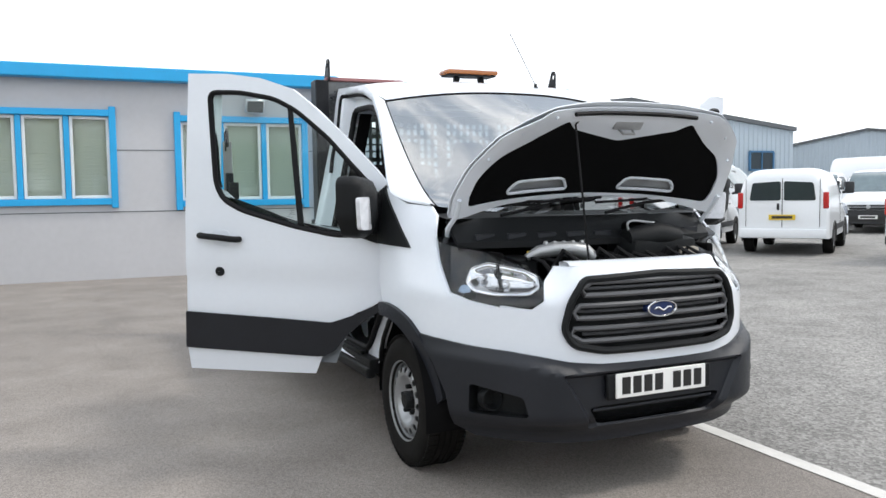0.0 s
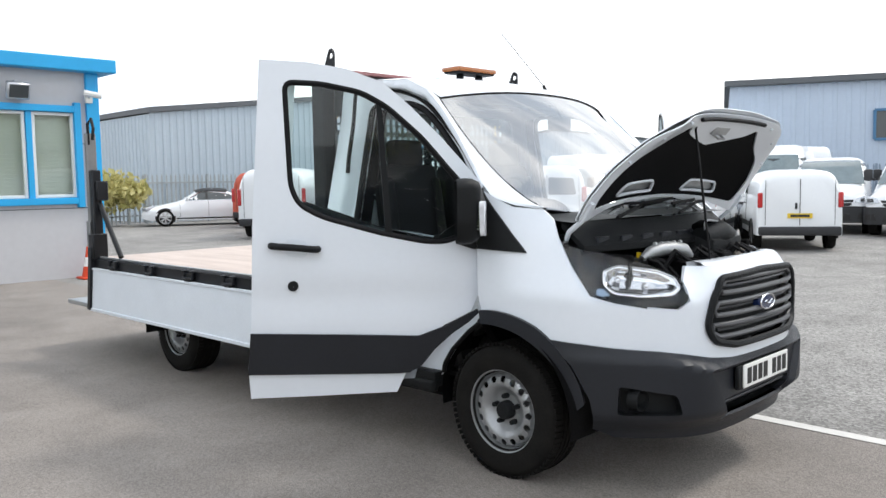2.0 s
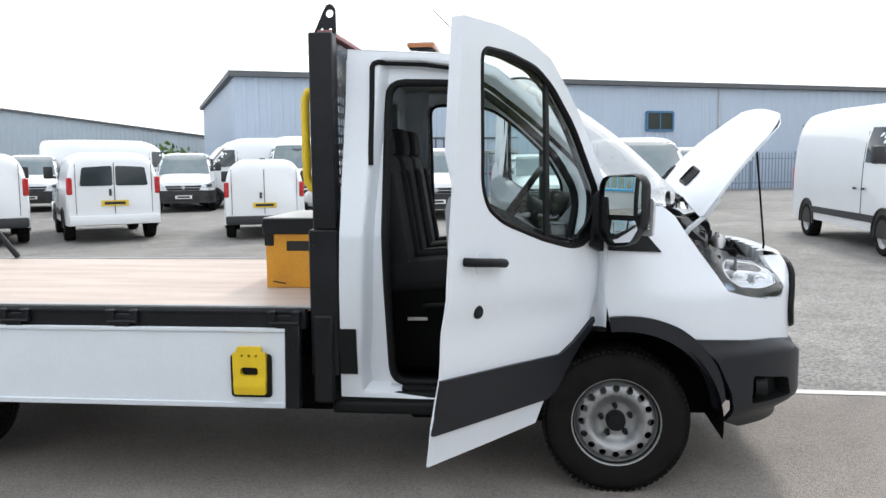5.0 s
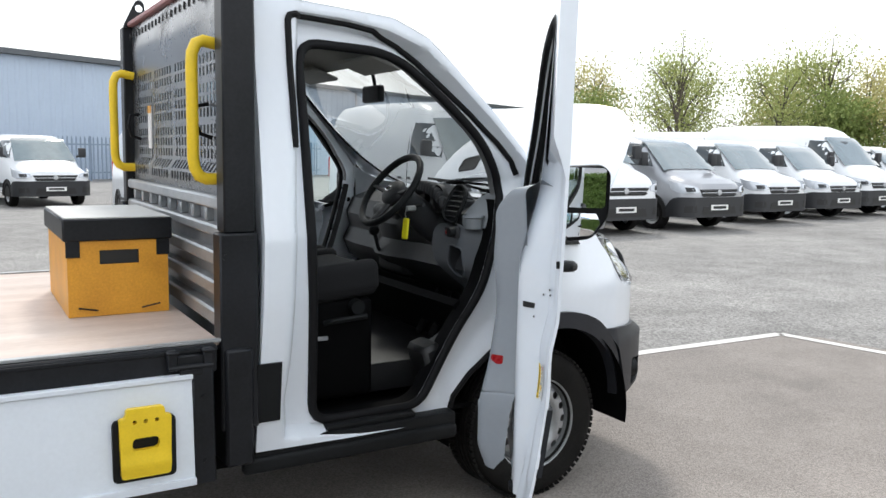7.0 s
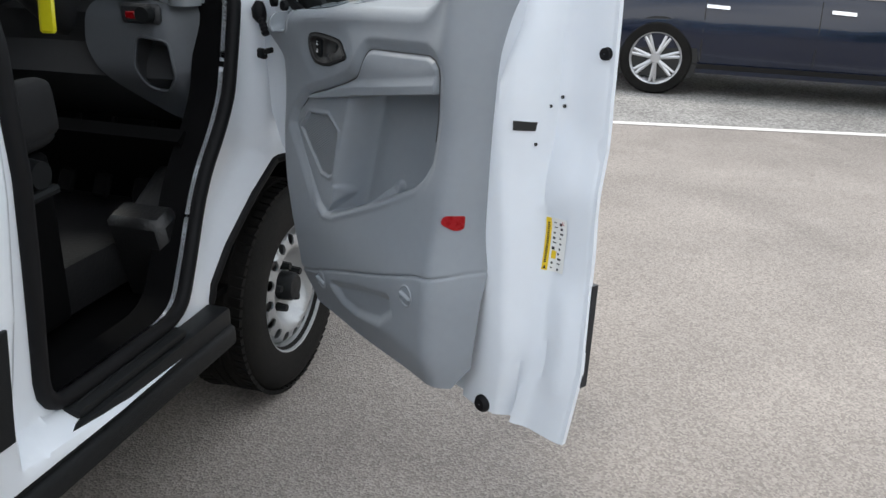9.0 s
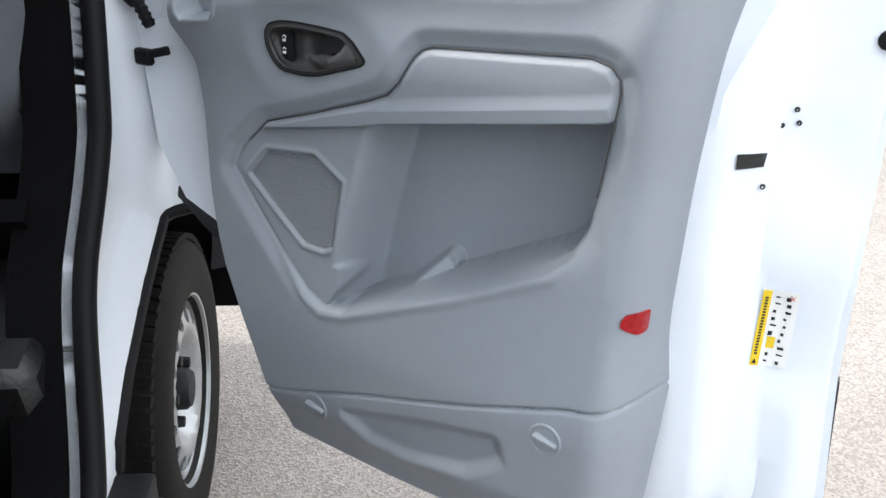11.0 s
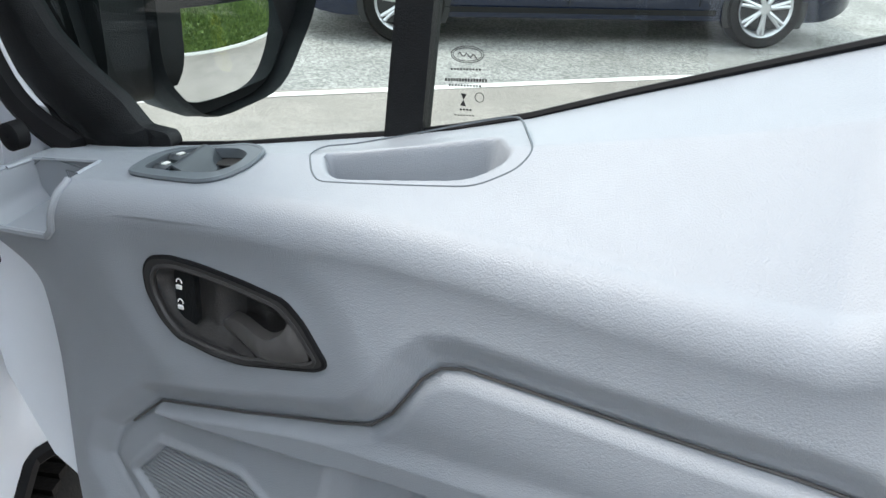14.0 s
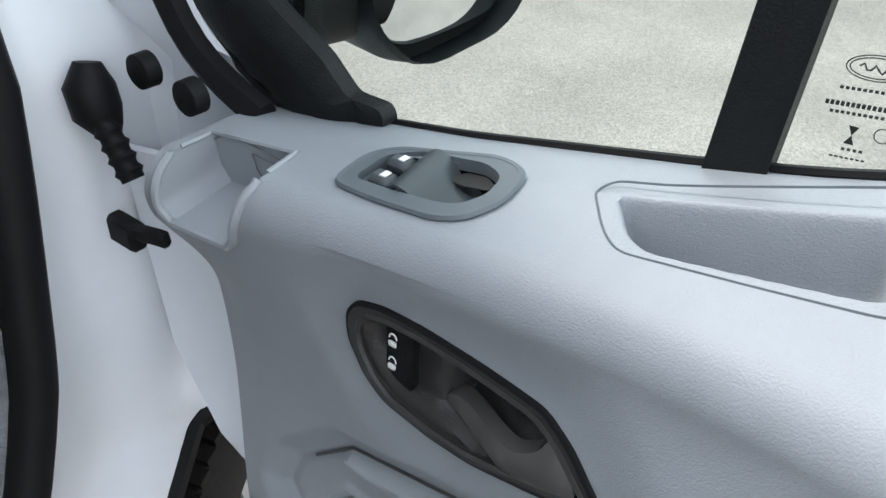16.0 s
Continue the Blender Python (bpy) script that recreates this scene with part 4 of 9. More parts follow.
def bed():
    bm = bmesh.new()
    box(bm, ((BX0 + BX1) / 2, 0, BZ - 0.012), (BX1 - BX0, 1.88, 0.02), 0.003)
    deck = part("bed", bm, M_PLY, truck, "flat worn brown plywood load bed")
    for sd in (-1, 1):
        bm = bmesh.new()
        box(bm, ((BX0 + BX1) / 2, sd * 0.952, BZ + 0.0), (BX1 - BX0, 0.024, 0.012), 0.002)
        part("deck_edge_strip", bm, M_GALV, deck)
    for sd in (-1, 1):
        bm = bmesh.new()
        box(bm, ((BX0 + BX1) / 2 - 0.02, sd * 0.955, BZ - 0.054), (BX1 - BX0, 0.06, 0.095), 0.006)
        box(bm, ((BX0 + BX1) / 2 - 0.02, sd * 0.988, BZ - 0.020), (BX1 - BX0, 0.008, 0.012), 0.002)
        part("side_rail", bm, M_FRAME, deck)
        bm = bmesh.new()
        box(bm, ((BX0 - 1.53) / 2, sd * 1.012, 0.608), (-1.53 - BX0, 0.026, 0.372), 0.005, (sd * 4.2, 0, 0))
        drop = part("dropside", bm, M_WHITE_DULL, deck, "white folded-down aluminium dropside board")
        for z, h, y in ((0.785, 0.018, 1.015), (0.434, 0.026, 1.041)):
            bm = bmesh.new()
            box(bm, ((BX0 - 1.53) / 2, sd * y, z), (-1.53 - BX0, 0.014, h), 0.003)
            part("edge_strip", bm, M_WHITE_DULL, drop)
        for q, dims in (((-1.497, sd * 1.002, 0.615), (0.072, 0.05, 0.40)), ((BX0 + 0.0, sd * 1.010, 0.70), (0.06, 0.06, 0.55))):
            bm = bmesh.new()
            box(bm, q, dims, 0.006, (sd * 3.5, 0, 0))
            for dz in (-0.12, 0.10):
                cyl(bm, (q[0], q[1] + sd * (0.022 - 0.06 * dz), q[2] + dz), (q[0], q[1] + sd * (0.030 - 0.06 * dz), q[2] + dz), 0.007, seg=8)
            part("side_post", bm, M_FRAME, deck)
        for k, x in enumerate((-1.535, -2.33, -2.88, -3.50, -4.15)):
            bm = bmesh.new()
            box(bm, (x, sd * 0.995, 0.832), (0.10, 0.018, 0.046), 0.005)
            for dx in (-0.058, 0.058):
                box(bm, (x + dx, sd * 1.000, 0.842), (0.034, 0.030, 0.066), 0.005)
                box(bm, (x + dx, sd * 1.006, 0.868), (0.040, 0.030, 0.010), 0.003)
            cyl(bm, (x - 0.072, sd * 1.012, 0.818), (x + 0.072, sd * 1.012, 0.818), 0.009, seg=8)
            box(bm, (x, sd * 1.012, 0.800), (0.075, 0.012, 0.022), 0.003)
            part("hinge_latch", bm, M_FRAME, deck)
    # yellow fold-out step plates on the boards
    step(-1.692, -1.028, deck)
    for sd in (-1, 1):
        bm = bmesh.new()
        box(bm, (-3.66, sd * 0.84, 0.50), (0.012, 0.26, 0.36), 0.003)
        part("mud_flap", bm, M_BLACK, deck)
        bm = bmesh.new()
        box(bm, (-1.36, sd * 0.90, 0.64), (0.10, 0.16, 0.42), 0.01)
        part("front_brace", bm, M_FRAME, deck)
    for x in np.arange(-4.4, -1.5, 0.55):
        bm = bmesh.new()
        box(bm, (x, 0, BZ - 0.09), (0.06, 1.9, 0.12), 0.005)
        part("cross_bearer", bm, M_FRAME, deck)
    # tail lift: twin posts with rams and a folded platform
    for sd in (-1, 1):
        bm = bmesh.new()
        box(bm, (BX0 + 0.02, sd * 0.95, 1.18), (0.075, 0.075, 0.92), 0.008)
        box(bm, (BX0 + 0.06, sd * 0.92, 1.46), (0.07, 0.10, 0.17), 0.008)
        box(bm, (BX0 + 0.02, sd * 0.95, 0.98), (0.10, 0.13, 0.22), 0.008)
        tube(bm, [(BX0 - 0.03, sd * 0.97, 1.86), (BX0 - 0.03, sd * 0.97, 2.04), (BX0 + 0.02, sd * 0.96, 2.08), (BX0 + 0.06, sd * 0.96, 2.00), (BX0 + 0.03, sd * 0.96, 1.90)], 0.014, 6)
        post = part("tail_lift_post", bm, M_FRAME, deck, "black tail lift post")
        bm = bmesh.new()
        box(bm, (BX0 - 0.045, sd * 0.95, 1.36), (0.050, 0.085, 1.20), 0.006)
        box(bm, (BX0 - 0.05, sd * 0.95, 0.98), (0.060, 0.110, 0.44), 0.006)
        part("channel", bm, M_CHANNEL, post, "grey steel channel")
        bm = bmesh.new()
        cyl(bm, (BX0 + 0.04, sd * 0.93, 1.36), (BX0 + 0.42, sd * 0.93, 0.90), 0.022, seg=10)
        part("ram", bm, M_FRAME, post)
    bm = bmesh.new()
    box(bm, (BX0 - 0.38, 0, 0.43), (0.70, 1.9, 0.04), 0.006)
    box(bm, (BX0 - 0.06, 0, 0.55), (0.10, 1.9, 0.22), 0.01)
    part("tail_lift_platform", bm, M_GALV, deck, "grey steel tail lift platform folded down")


def step(x, y, parent):
    s = 1
    bm = bmesh.new()
    sheet(bm, rounded([(-0.098, -0.13), (0.098, -0.13), (0.098, 0.075), (-0.098, 0.075)], 0.02), lambda a, b, d: Vector((x + a, y - 0.012 + d, 0.60 + b)), 0.014, (), 0.06)
    part("step_backplate", bm, M_BLACK, parent)
    bm = bmesh.new()
    out = rounded([(-0.076, -0.112), (0.076, -0.112), (0.080, 0.085), (0.062, 0.085), (0.058, 0.115), (-0.058, 0.115), (-0.062, 0.085), (-0.080, 0.085)], 0.012)
    slot = rounded([(-0.042, -0.022), (0.042, -0.022), (0.042, 0.018), (-0.042, 0.018)], 0.018)
    dots = [[(cx + 0.007 * math.cos(t), 0.072 + 0.007 * math.sin(t)) for t in np.linspace(0, 2 * math.pi, 9, endpoint=False)] for cx in (-0.034, 0, 0.034)]
    sheet(bm, out, lambda a, b, d: Vector((x + a, y - 0.036 + d - (0.006 if abs(b + 0.075) < 0.018 else 0), 0.60 + b)), 0.022, [slot] + dots, 0.02)
    part("step_plate", bm, M_YELLOW, parent, "yellow plastic fold-out step plate")


bed()


M_RIB = mat("glossy_grey_steel", (0.20, 0.205, 0.215), 0.28, metal=0.75, var=0.22, scale=4.0, rvar=0.10)
M_DECAL = mat("white_orange_decal", (0.70, 0.68, 0.66), 0.4, var=0.05)


def headboard():
    x = -1.375
    hb = new("headboard")
    hb.parent = truck
    for sd in (-1, 1):
        bm = bmesh.new()
        box(bm, (-1.346, sd * 0.905, 1.70), (0.112, 0.090, 0.90), 0.006)
        box(bm, (-1.354, sd * 0.920, 0.905), (0.134, 0.088, 0.69), 0.006)
        box(bm, (-1.354, sd * 0.962, 1.235), (0.110, 0.006, 0.020), 0.002)
        cyl(bm, (-1.402, sd * 0.962, 1.17), (-1.402, sd * 0.968, 1.17), 0.010, seg=10)
        part("post", bm, M_FRAME, hb, "tall black steel headboard post")
        bm = bmesh.new()
        sheet(bm, rounded([(-0.055, 0.0), (0.055, 0.0), (0.053, 0.120), (0.036, 0.142), (0.012, 0.138), (-0.006, 0.105)], 0.010), lambda a, b, d: Vector((-1.346 + a, sd * (0.862 - d), 2.148 + b)), 0.012,
              [[(0.026 + 0.019 * math.cos(t), 0.098 + 0.019 * math.sin(t)) for t in np.linspace(0, 2 * math.pi, 12, endpoint=False)], [(-0.012 + 0.008 * math.cos(t), 0.026 + 0.008 * math.sin(t)) for t in np.linspace(0, 2 * math.pi, 8, endpoint=False)], [(0.028 + 0.008 * math.cos(t), 0.026 + 0.008 * math.sin(t)) for t in np.linspace(0, 2 * math.pi, 8, endpoint=False)]], 0.03)
        part("lug", bm, M_FRAME, hb)
    # pressed steel sheet: rows of upright slots between plain swages
    bm = bmesh.new()
    slots = []
    for z0, rows in ((1.405, 2), (1.500, 3), (1.655, 3), (1.810, 2)):
        for r in range(rows):
            for c in range(32):
                a = -0.80 + c * 0.0502
                if c % 8 == 7:
                    continue
                z = z0 + r * 0.046
                slots.append([(a, z), (a + 0.026, z), (a + 0.026, z + 0.034), (a, z + 0.034)])

    def pressed(a, b, d):
        swage = sum(0.022 * float(smooth(0.0, 0.010, b - lo) * smooth(0.0, 0.010, hi - b)) for lo, hi in ((1.385, 1.482), (1.635, 1.645), (1.79, 1.80), (1.915, 2.005), (2.03, 2.12)))
        return Vector((x + 0.02 - swage + d, a, b))
    folds = [[(a, z) for a in np.linspace(-0.87, 0.87, 12)] for lo, hi in ((1.385, 1.482), (1.915, 2.005), (2.03, 2.12)) for z in (lo, lo + 0.010, hi - 0.010, hi)]
    sheet(bm, [(-0.875, 1.36), (0.875, 1.36), (0.875, 2.15), (-0.875, 2.15)], pressed, 0.004, slots, 0.15, folds)
    part("mesh_panel", bm, M_RIB, hb, "grey steel headboard panel with rows of upright slots")
    # lower panel: deep galvanised ribs with a row of pressed boxes above them
    bm = bmesh.new()
    box(bm, (x + 0.035, 0, 1.13), (0.006, 1.75, 0.50))
    part("backing_sheet", bm, M_GALV, hb)
    for z, h in ((0.925, 0.060), (1.035, 0.052), (1.145, 0.052), (1.245, 0.040), (1.345, 0.046)):
        bm = bmesh.new()
        box(bm, (x + 0.008, 0, z), (0.055, 1.75, h), 0.008)
        part("rib", bm, M_GALV, hb)
    for k in range(9):
        bm = bmesh.new()
        box(bm, (x + 0.018, -0.80 + 0.20 * k, 1.294), (0.036, 0.022, 0.060), 0.006)
        part("stiffener", bm, M_GALV, hb)
    bm = bmesh.new()
    box(bm, (x + 0.03, 0, 2.160), (0.07, 1.74, 0.024), 0.005)
    part("top_rail", bm, mat("faded_red_steel", (0.30, 0.13, 0.13), 0.5, var=0.2), hb)
    for k in range(22):
        bm = bmesh.new()
        box(bm, (x - 0.004, -0.80 + k * 0.075, 2.090), (0.006, 0.010, 0.030), 0.002)
        part("slot", bm, M_INK, hb)
    bm = bmesh.new()
    box(bm, (x + 0.016, 0.44, 1.63), (0.004, 0.075, 0.20))
    part("decal", bm, M_DECAL, hb, "white paper decal with an orange edge")
    bm = bmesh.new()
    box(bm, (x + 0.0135, 0.44, 1.715), (0.002, 0.075, 0.035))
    part("decal_edge", bm, M_ORANGE, hb)
    for y in (-0.66, 0.66):
        bm = bmesh.new()
        tube(bm, [(x + 0.015, y + 0.05, 1.70), (x - 0.03, y + 0.03, 1.69), (x - 0.045, y, 1.64), (x - 0.03, y, 1.59), (x + 0.015, y, 1.575)], 0.008, 6)
        part("cable_loop", bm, M_SEAL, hb)
    for y in (-0.800, 0.800):
        bm = bmesh.new()
        tube(bm, [(x + 0.01, y, 1.895), (x - 0.050, y, 1.905), (x - 0.074, y, 1.895), (x - 0.088, y, 1.862), (x - 0.090, y, 1.82), (x - 0.089, y, 1.50), (x - 0.084, y, 1.468), (x - 0.070, y, 1.442), (x - 0.045, y, 1.430), (x + 0.01, y, 1.430)], 0.021, 12)
        part("grab_handle", bm, M_YELLOW, hb, "yellow tubular grab handle")


headboard()


# ---- doors ----
M_DASH_TRIM = mat("dark_handle_plastic", (0.030, 0.029, 0.029), 0.42, var=0.15, bump=0.15, bscale=600)
M_LEVER = mat("grey_lever_plastic", (0.075, 0.072, 0.070), 0.4, var=0.1)
M_DASH_SOFT = mat("slate_switch_plastic", (0.105, 0.125, 0.140), 0.5, var=0.08)
M_CLEAR_LAMP = mat("clear_lamp_plastic", (0.62, 0.63, 0.66), 0.18, var=0.15, scale=40, coat=0.8)
M_SWITCH = mat("blue_black_switch", (0.045, 0.056, 0.064), 0.42, var=0.12)
M_REFLECTOR = mat("dark_red_lens", (0.30, 0.002, 0.006), 0.28, var=0.3, scale=60, spec=0.35)
M_TAIL_RED = mat("red_ink", (0.55, 0.03, 0.03), 0.5, var=0.05)
M_SPEAKER = mat("speaker_grey", (0.19, 0.205, 0.225), 0.5, var=0.05)
HX, HY, SWING = -0.12, 0.96, 57.0
D_OUT = [(0.995, 2.055), (0.78, 2.046), (0.60, 2.018), (0.43, 1.958), (0.30, 1.848), (0.15, 1.70), (0.0, 1.535), (-0.058, 1.465), (-0.066, 1.15), (-0.04, 0.93), (0.0, 0.842), (0.14, 0.780), (0.25, 0.665), (0.32, 0.57), (0.375, 0.447), (0.74, 0.455), (1.085, 0.465), (1.092, 0.62), (1.072, 0.80), (1.05, 1.30)]
D_WIN = rounded([(0.886, 1.957), (0.72, 1.950), (0.53, 1.912), (0.41, 1.845), (0.25, 1.705), (0.12, 1.555), (0.02, 1.445), (-0.004, 1.40), (-0.008, 1.31), (0.03, 1.235), (0.12, 1.195), (0.23, 1.197), (0.45, 1.245), (0.73, 1.33), (0.835, 1.39), (0.872, 1.475)], 0.045)


def door(side):
    """One cab door, built shut round its hinge and swung open."""
    fine = side < 0
    d = new("driver_door" if fine else "passenger_door")
    d.parent = truck
    d.matrix_local = pose(HX, side * HY, 0, 0, 0, SWING if side < 0 else -SWING)
    tagged(d, "white cab door standing wide open with a grey inner panel")

    def place(u, w, z):
        return Vector((-u, side * w, z))

    def outw(u, z):
        """How far the outer skin stands out from the hinge line."""
        return float(np.interp(z, [0.45, 0.60, 0.80, 1.0, 1.2, 1.6, 2.06], [-0.055, -0.028, 0.0, 0.018, 0.030, 0.044, 0.054])) - 0.012 * float(smooth(0.25, -0.06, u)) - 0.009 * math.exp(-((z - 0.90 - 0.05 * u) / 0.075) ** 2) + 0.004 * math.exp(-((z - 1.06) / 0.05) ** 2)

    def f(u, z, dd):
        return place(u, outw(u, z) - dd, z)
    bm = bmesh.new()
    sheet(bm, D_OUT, f, 0.009, [D_WIN], 0.045)
    part("outer_skin", bm, M_WHITE, d)
    # inner steel frame round the window and the edges
    bm = bmesh.new()
    sheet(bm, D_OUT, lambda u, z, dd: f(u, z, 0.009 + dd * max(0.02, float(smooth(0.0, 0.05, z - float(z_edge(max(u, 0.0))) - 0.01)))), 0.043, [D_WIN], 0.06)
    part("window_surround", bm, M_WHITE, d)
    bm = bmesh.new()
    sheet(bm, D_WIN, lambda u, z, dd: f(u, z, 0.012 + dd), 0.0, (), 0.10)
    g = part("window_glass", bm, M_GLASS_TINT, d)
    g.visible_shadow = False
    bm = bmesh.new()
    tube(bm, [f(u, z, 0.010) for u, z in resample(D_WIN, 0.04)], 0.016, 6, True)
    upper = [(u, z) for u, z in resample(D_WIN, 0.04) if z > float(z_edge(u)) + 0.004]
    k0 = max(range(len(upper)), key=lambda i: math.dist(upper[i], upper[(i + 1) % len(upper)])) + 1
    upper = upper[k0:] + upper[:k0]
    tube(bm, [f(u, z, 0.046) for u, z in upper], 0.012, 6)
    tube(bm, [place(u, 0.018, float(glass_line(u)) + 0.001) for u in np.linspace(0.10, 0.80, 30)], 0.003, 6)
    part("window_seal", bm, M_SEAL, d)
    bm = bmesh.new()
    sheet(bm, [(0.396, 1.240), (0.428, 1.250), (0.464, 1.90), (0.438, 1.875)], lambda u, z, dd: f(u, z, 0.006 + dd), 0.014, (), 0.08)
    part("window_bar", bm, M_BLACK, d)
    bm = bmesh.new()
    corner = rounded([(-0.060, 1.44), (-0.048, 1.36), (-0.012, 1.275), (0.020, 1.240), (0.065, 1.212), (0.115, 1.192), (0.190, 1.216), (0.186, 1.228), (0.156, 1.228), (0.134, 1.249), (0.090, 1.274), (0.058, 1.298), (0.030, 1.34), (0.010, 1.44)], 0.006)
    sheet(bm, corner, lambda u, z, dd: place(u, -0.006 + dd + 0.010 * float(smooth(-0.012, 0.0, away(u, z, corner))), z), 0.014, (), 0.012)
    part("corner_trim", bm, M_BLACK, d, "black corner trim inside the window")
    # dark band and its lower edge
    bm = bmesh.new()
    sheet(bm, [(1.094, 0.588), (1.076, 0.790), (0.60, 0.758), (0.27, 0.733), (0.15, 0.772), (0.05, 0.815), (-0.030, 0.850), (-0.035, 0.83), (0.02, 0.785), (0.10, 0.735), (0.19, 0.660), (0.255, 0.580), (0.315, 0.548), (0.36, 0.546), (0.70, 0.565)], lambda u, z, dd: f(u, z, dd - 0.014), 0.016, (), 0.05)
    part("side_moulding", bm, M_BUMPER, d)
    # handle and lock
    bm = bmesh.new()
    sheet(bm, rounded([(0.905, 1.150), (0.80, 1.140), (0.80, 1.225), (0.905, 1.235)], 0.035), lambda u, z, dd: f(u, z, dd - 0.0035), 0.004, (), 0.03)
    part("handle_recess", bm, M_WHITE_DULL, d)
    bm = bmesh.new()
    tube(bm, [f(0.968, 1.203, 0.0), f(0.962, 1.203, -0.028), f(0.94, 1.201, -0.040), f(0.86, 1.193, -0.044), f(0.775, 1.182, -0.040), f(0.757, 1.180, -0.026), f(0.752, 1.180, 0.0)], 0.0165, 10)
    part("door_handle", bm, M_BLACK, d, "black pull handle")
    bm = bmesh.new()
    c = f(0.872, 1.008, 0)
    lathe(bm, [(0.001, 0.010), (0.020, 0.010), (0.025, 0.004), (0.026, -0.004)] if side > 0 else [(0.001, -0.010), (0.020, -0.010), (0.025, -0.004), (0.026, 0.004)], c, "y", 20)
    part("door_lock", bm, M_BLACK, d)
    door_inner(d, place, outw, fine)
    door_mirror(d, place, fine)
    door_fittings(d, place, outw, fine)
    return d


def shut_edge(z):
    return float(np.interp(z, [0.46, 0.62, 0.80, 1.30, 2.055], [1.080, 1.086, 1.068, 1.046, 0.992]))


def shut_profile(z, outw):
    """The door's rear pressing at a height: places along it and their depths."""
    edge = shut_edge(z)
    start = float(np.interp(z, [0.46, 1.16, 1.26, 1.50, 2.05], [0.82, 0.855, 0.893, 0.895, 0.895]))
    o = outw(edge, z)
    dp = float(np.interp(z, [0.46, 1.2, 1.6, 2.05], [0.088, 0.085, 0.060, 0.045]))
    up = o * float(smooth(1.2, 1.45, z))
    hump = 0.020 * float(smooth(0.06, 0.0, abs(z - 0.99) - 0.05))
    scoop = 0.010 * float(smooth(0.05, 0.0, abs(z - 0.66) - 0.08))
    us = [start, start + 0.03, edge - 0.165, edge - 0.155, edge - 0.145, edge - 0.132, edge - 0.118, edge - 0.104, edge - 0.094, edge - 0.080, edge - 0.050, edge - 0.026, edge - 0.014, edge - 0.005, edge]
    ws = [up - dp, up - dp - 0.004, up - dp, up - dp + 0.004, up - dp + 0.014, up - dp + 0.028, min(up - dp + 0.045, o - 0.030), o - 0.026, o - 0.020 - hump * 0.3, o - 0.015 - hump * 0.6, o - 0.014 - scoop, o - 0.013 - scoop * 0.6, o - 0.011, o - 0.010, o - 0.006]
    ws = [min(w, o - 0.006) for w in ws]
    return us, ws


def zb(u):
    """Height of the inner sill under the glass."""
    return 1.190 + 0.135 * u + 0.9 * np.clip(np.asarray(u, dtype=float) - 0.72, 0, 0.15) ** 1.6 * 3.2


P_RIM = [(0.248, 1.026), (0.343, 1.056), (0.434, 1.089), (0.466, 1.103), (0.484, 1.122), (0.506, 1.158), (0.518, 1.169), (0.533, 1.174), (0.748, 1.194), (0.772, 1.189), (0.784, 1.176), (0.786, 1.160), (0.766, 0.986), (0.748, 0.952), (0.724, 0.930), (0.600, 0.864), (0.406, 0.775), (0.365, 0.768), (0.330, 0.785), (0.182, 0.945), (0.195, 0.976)]
P_SPK = [(0.210, 0.942), (0.247, 0.984), (0.338, 0.995), (0.392, 0.965), (0.382, 0.864), (0.363, 0.855), (0.325, 0.856)]
H_OVAL = rounded([(0.259, 1.160), (0.267, 1.172), (0.285, 1.177), (0.312, 1.178), (0.355, 1.176), (0.392, 1.173), (0.410, 1.163), (0.433, 1.143), (0.426, 1.137), (0.396, 1.127), (0.354, 1.113), (0.325, 1.109), (0.288, 1.110), (0.272, 1.121), (0.260, 1.142)], 0.006)
POD = rounded([(0.228, -0.054), (0.229, -0.024), (0.243, -0.012), (0.308, -0.002), (0.328, -0.010), (0.330, -0.035), (0.318, -0.053), (0.303, -0.059), (0.262, -0.058)], 0.010)
TRAY = rounded([(0.380, -0.010), (0.506, 0.009), (0.528, -0.025), (0.514, -0.037), (0.501, -0.041), (0.410, -0.042), (0.397, -0.034)], 0.008)
TRAY_RIM = rounded([(0.384, -0.034), (0.368, -0.011), (0.374, -0.001), (0.503, 0.016), (0.520, 0.012), (0.541, -0.020), (0.536, -0.034), (0.514, -0.047), (0.397, -0.046)], 0.010)
CUBBY = [(0.099, 1.30), (0.100, 1.172), (0.108, 1.160), (0.164, 1.167), (0.172, 1.175), (0.180, 1.206), (0.196, 1.236), (0.198, 1.30)]


def z_edge(u):
    """Height at which the inner sill meets the glass."""
    return np.interp(u, [0.09, 0.16, 0.227, 0.32, 0.40, 0.50, 0.59, 0.65, 0.72, 0.80, 0.86, 0.95], [1.198, 1.209, 1.224, 1.242, 1.259, 1.288, 1.320, 1.340, 1.368, 1.41, 1.45, 1.50])


def glass_line(u):
    """Height of the sill's outer edge along the glass."""
    return np.interp(u, [0.05, 0.128, 0.17, 0.253, 0.391, 0.452, 0.511, 0.576, 0.64, 0.72, 0.80, 0.86, 0.95], [1.190, 1.204, 1.210, 1.226, 1.259, 1.275, 1.294, 1.320, 1.344, 1.374, 1.40, 1.42, 1.44])


def crest(u):
    """Depth of the sill's rounded front edge."""
    return -0.088 - 0.048 * smooth(0.38, 0.78, u)


def sill_z(u, w):
    """Height of the sill's top at a place."""
    return float(zb(u) - 0.001 + (w + 0.066) * 0.20 + (z_edge(u) - zb(u) - 0.016) * np.clip((w - crest(u) - 0.022) / (-0.010 - crest(u)), 0, 1))


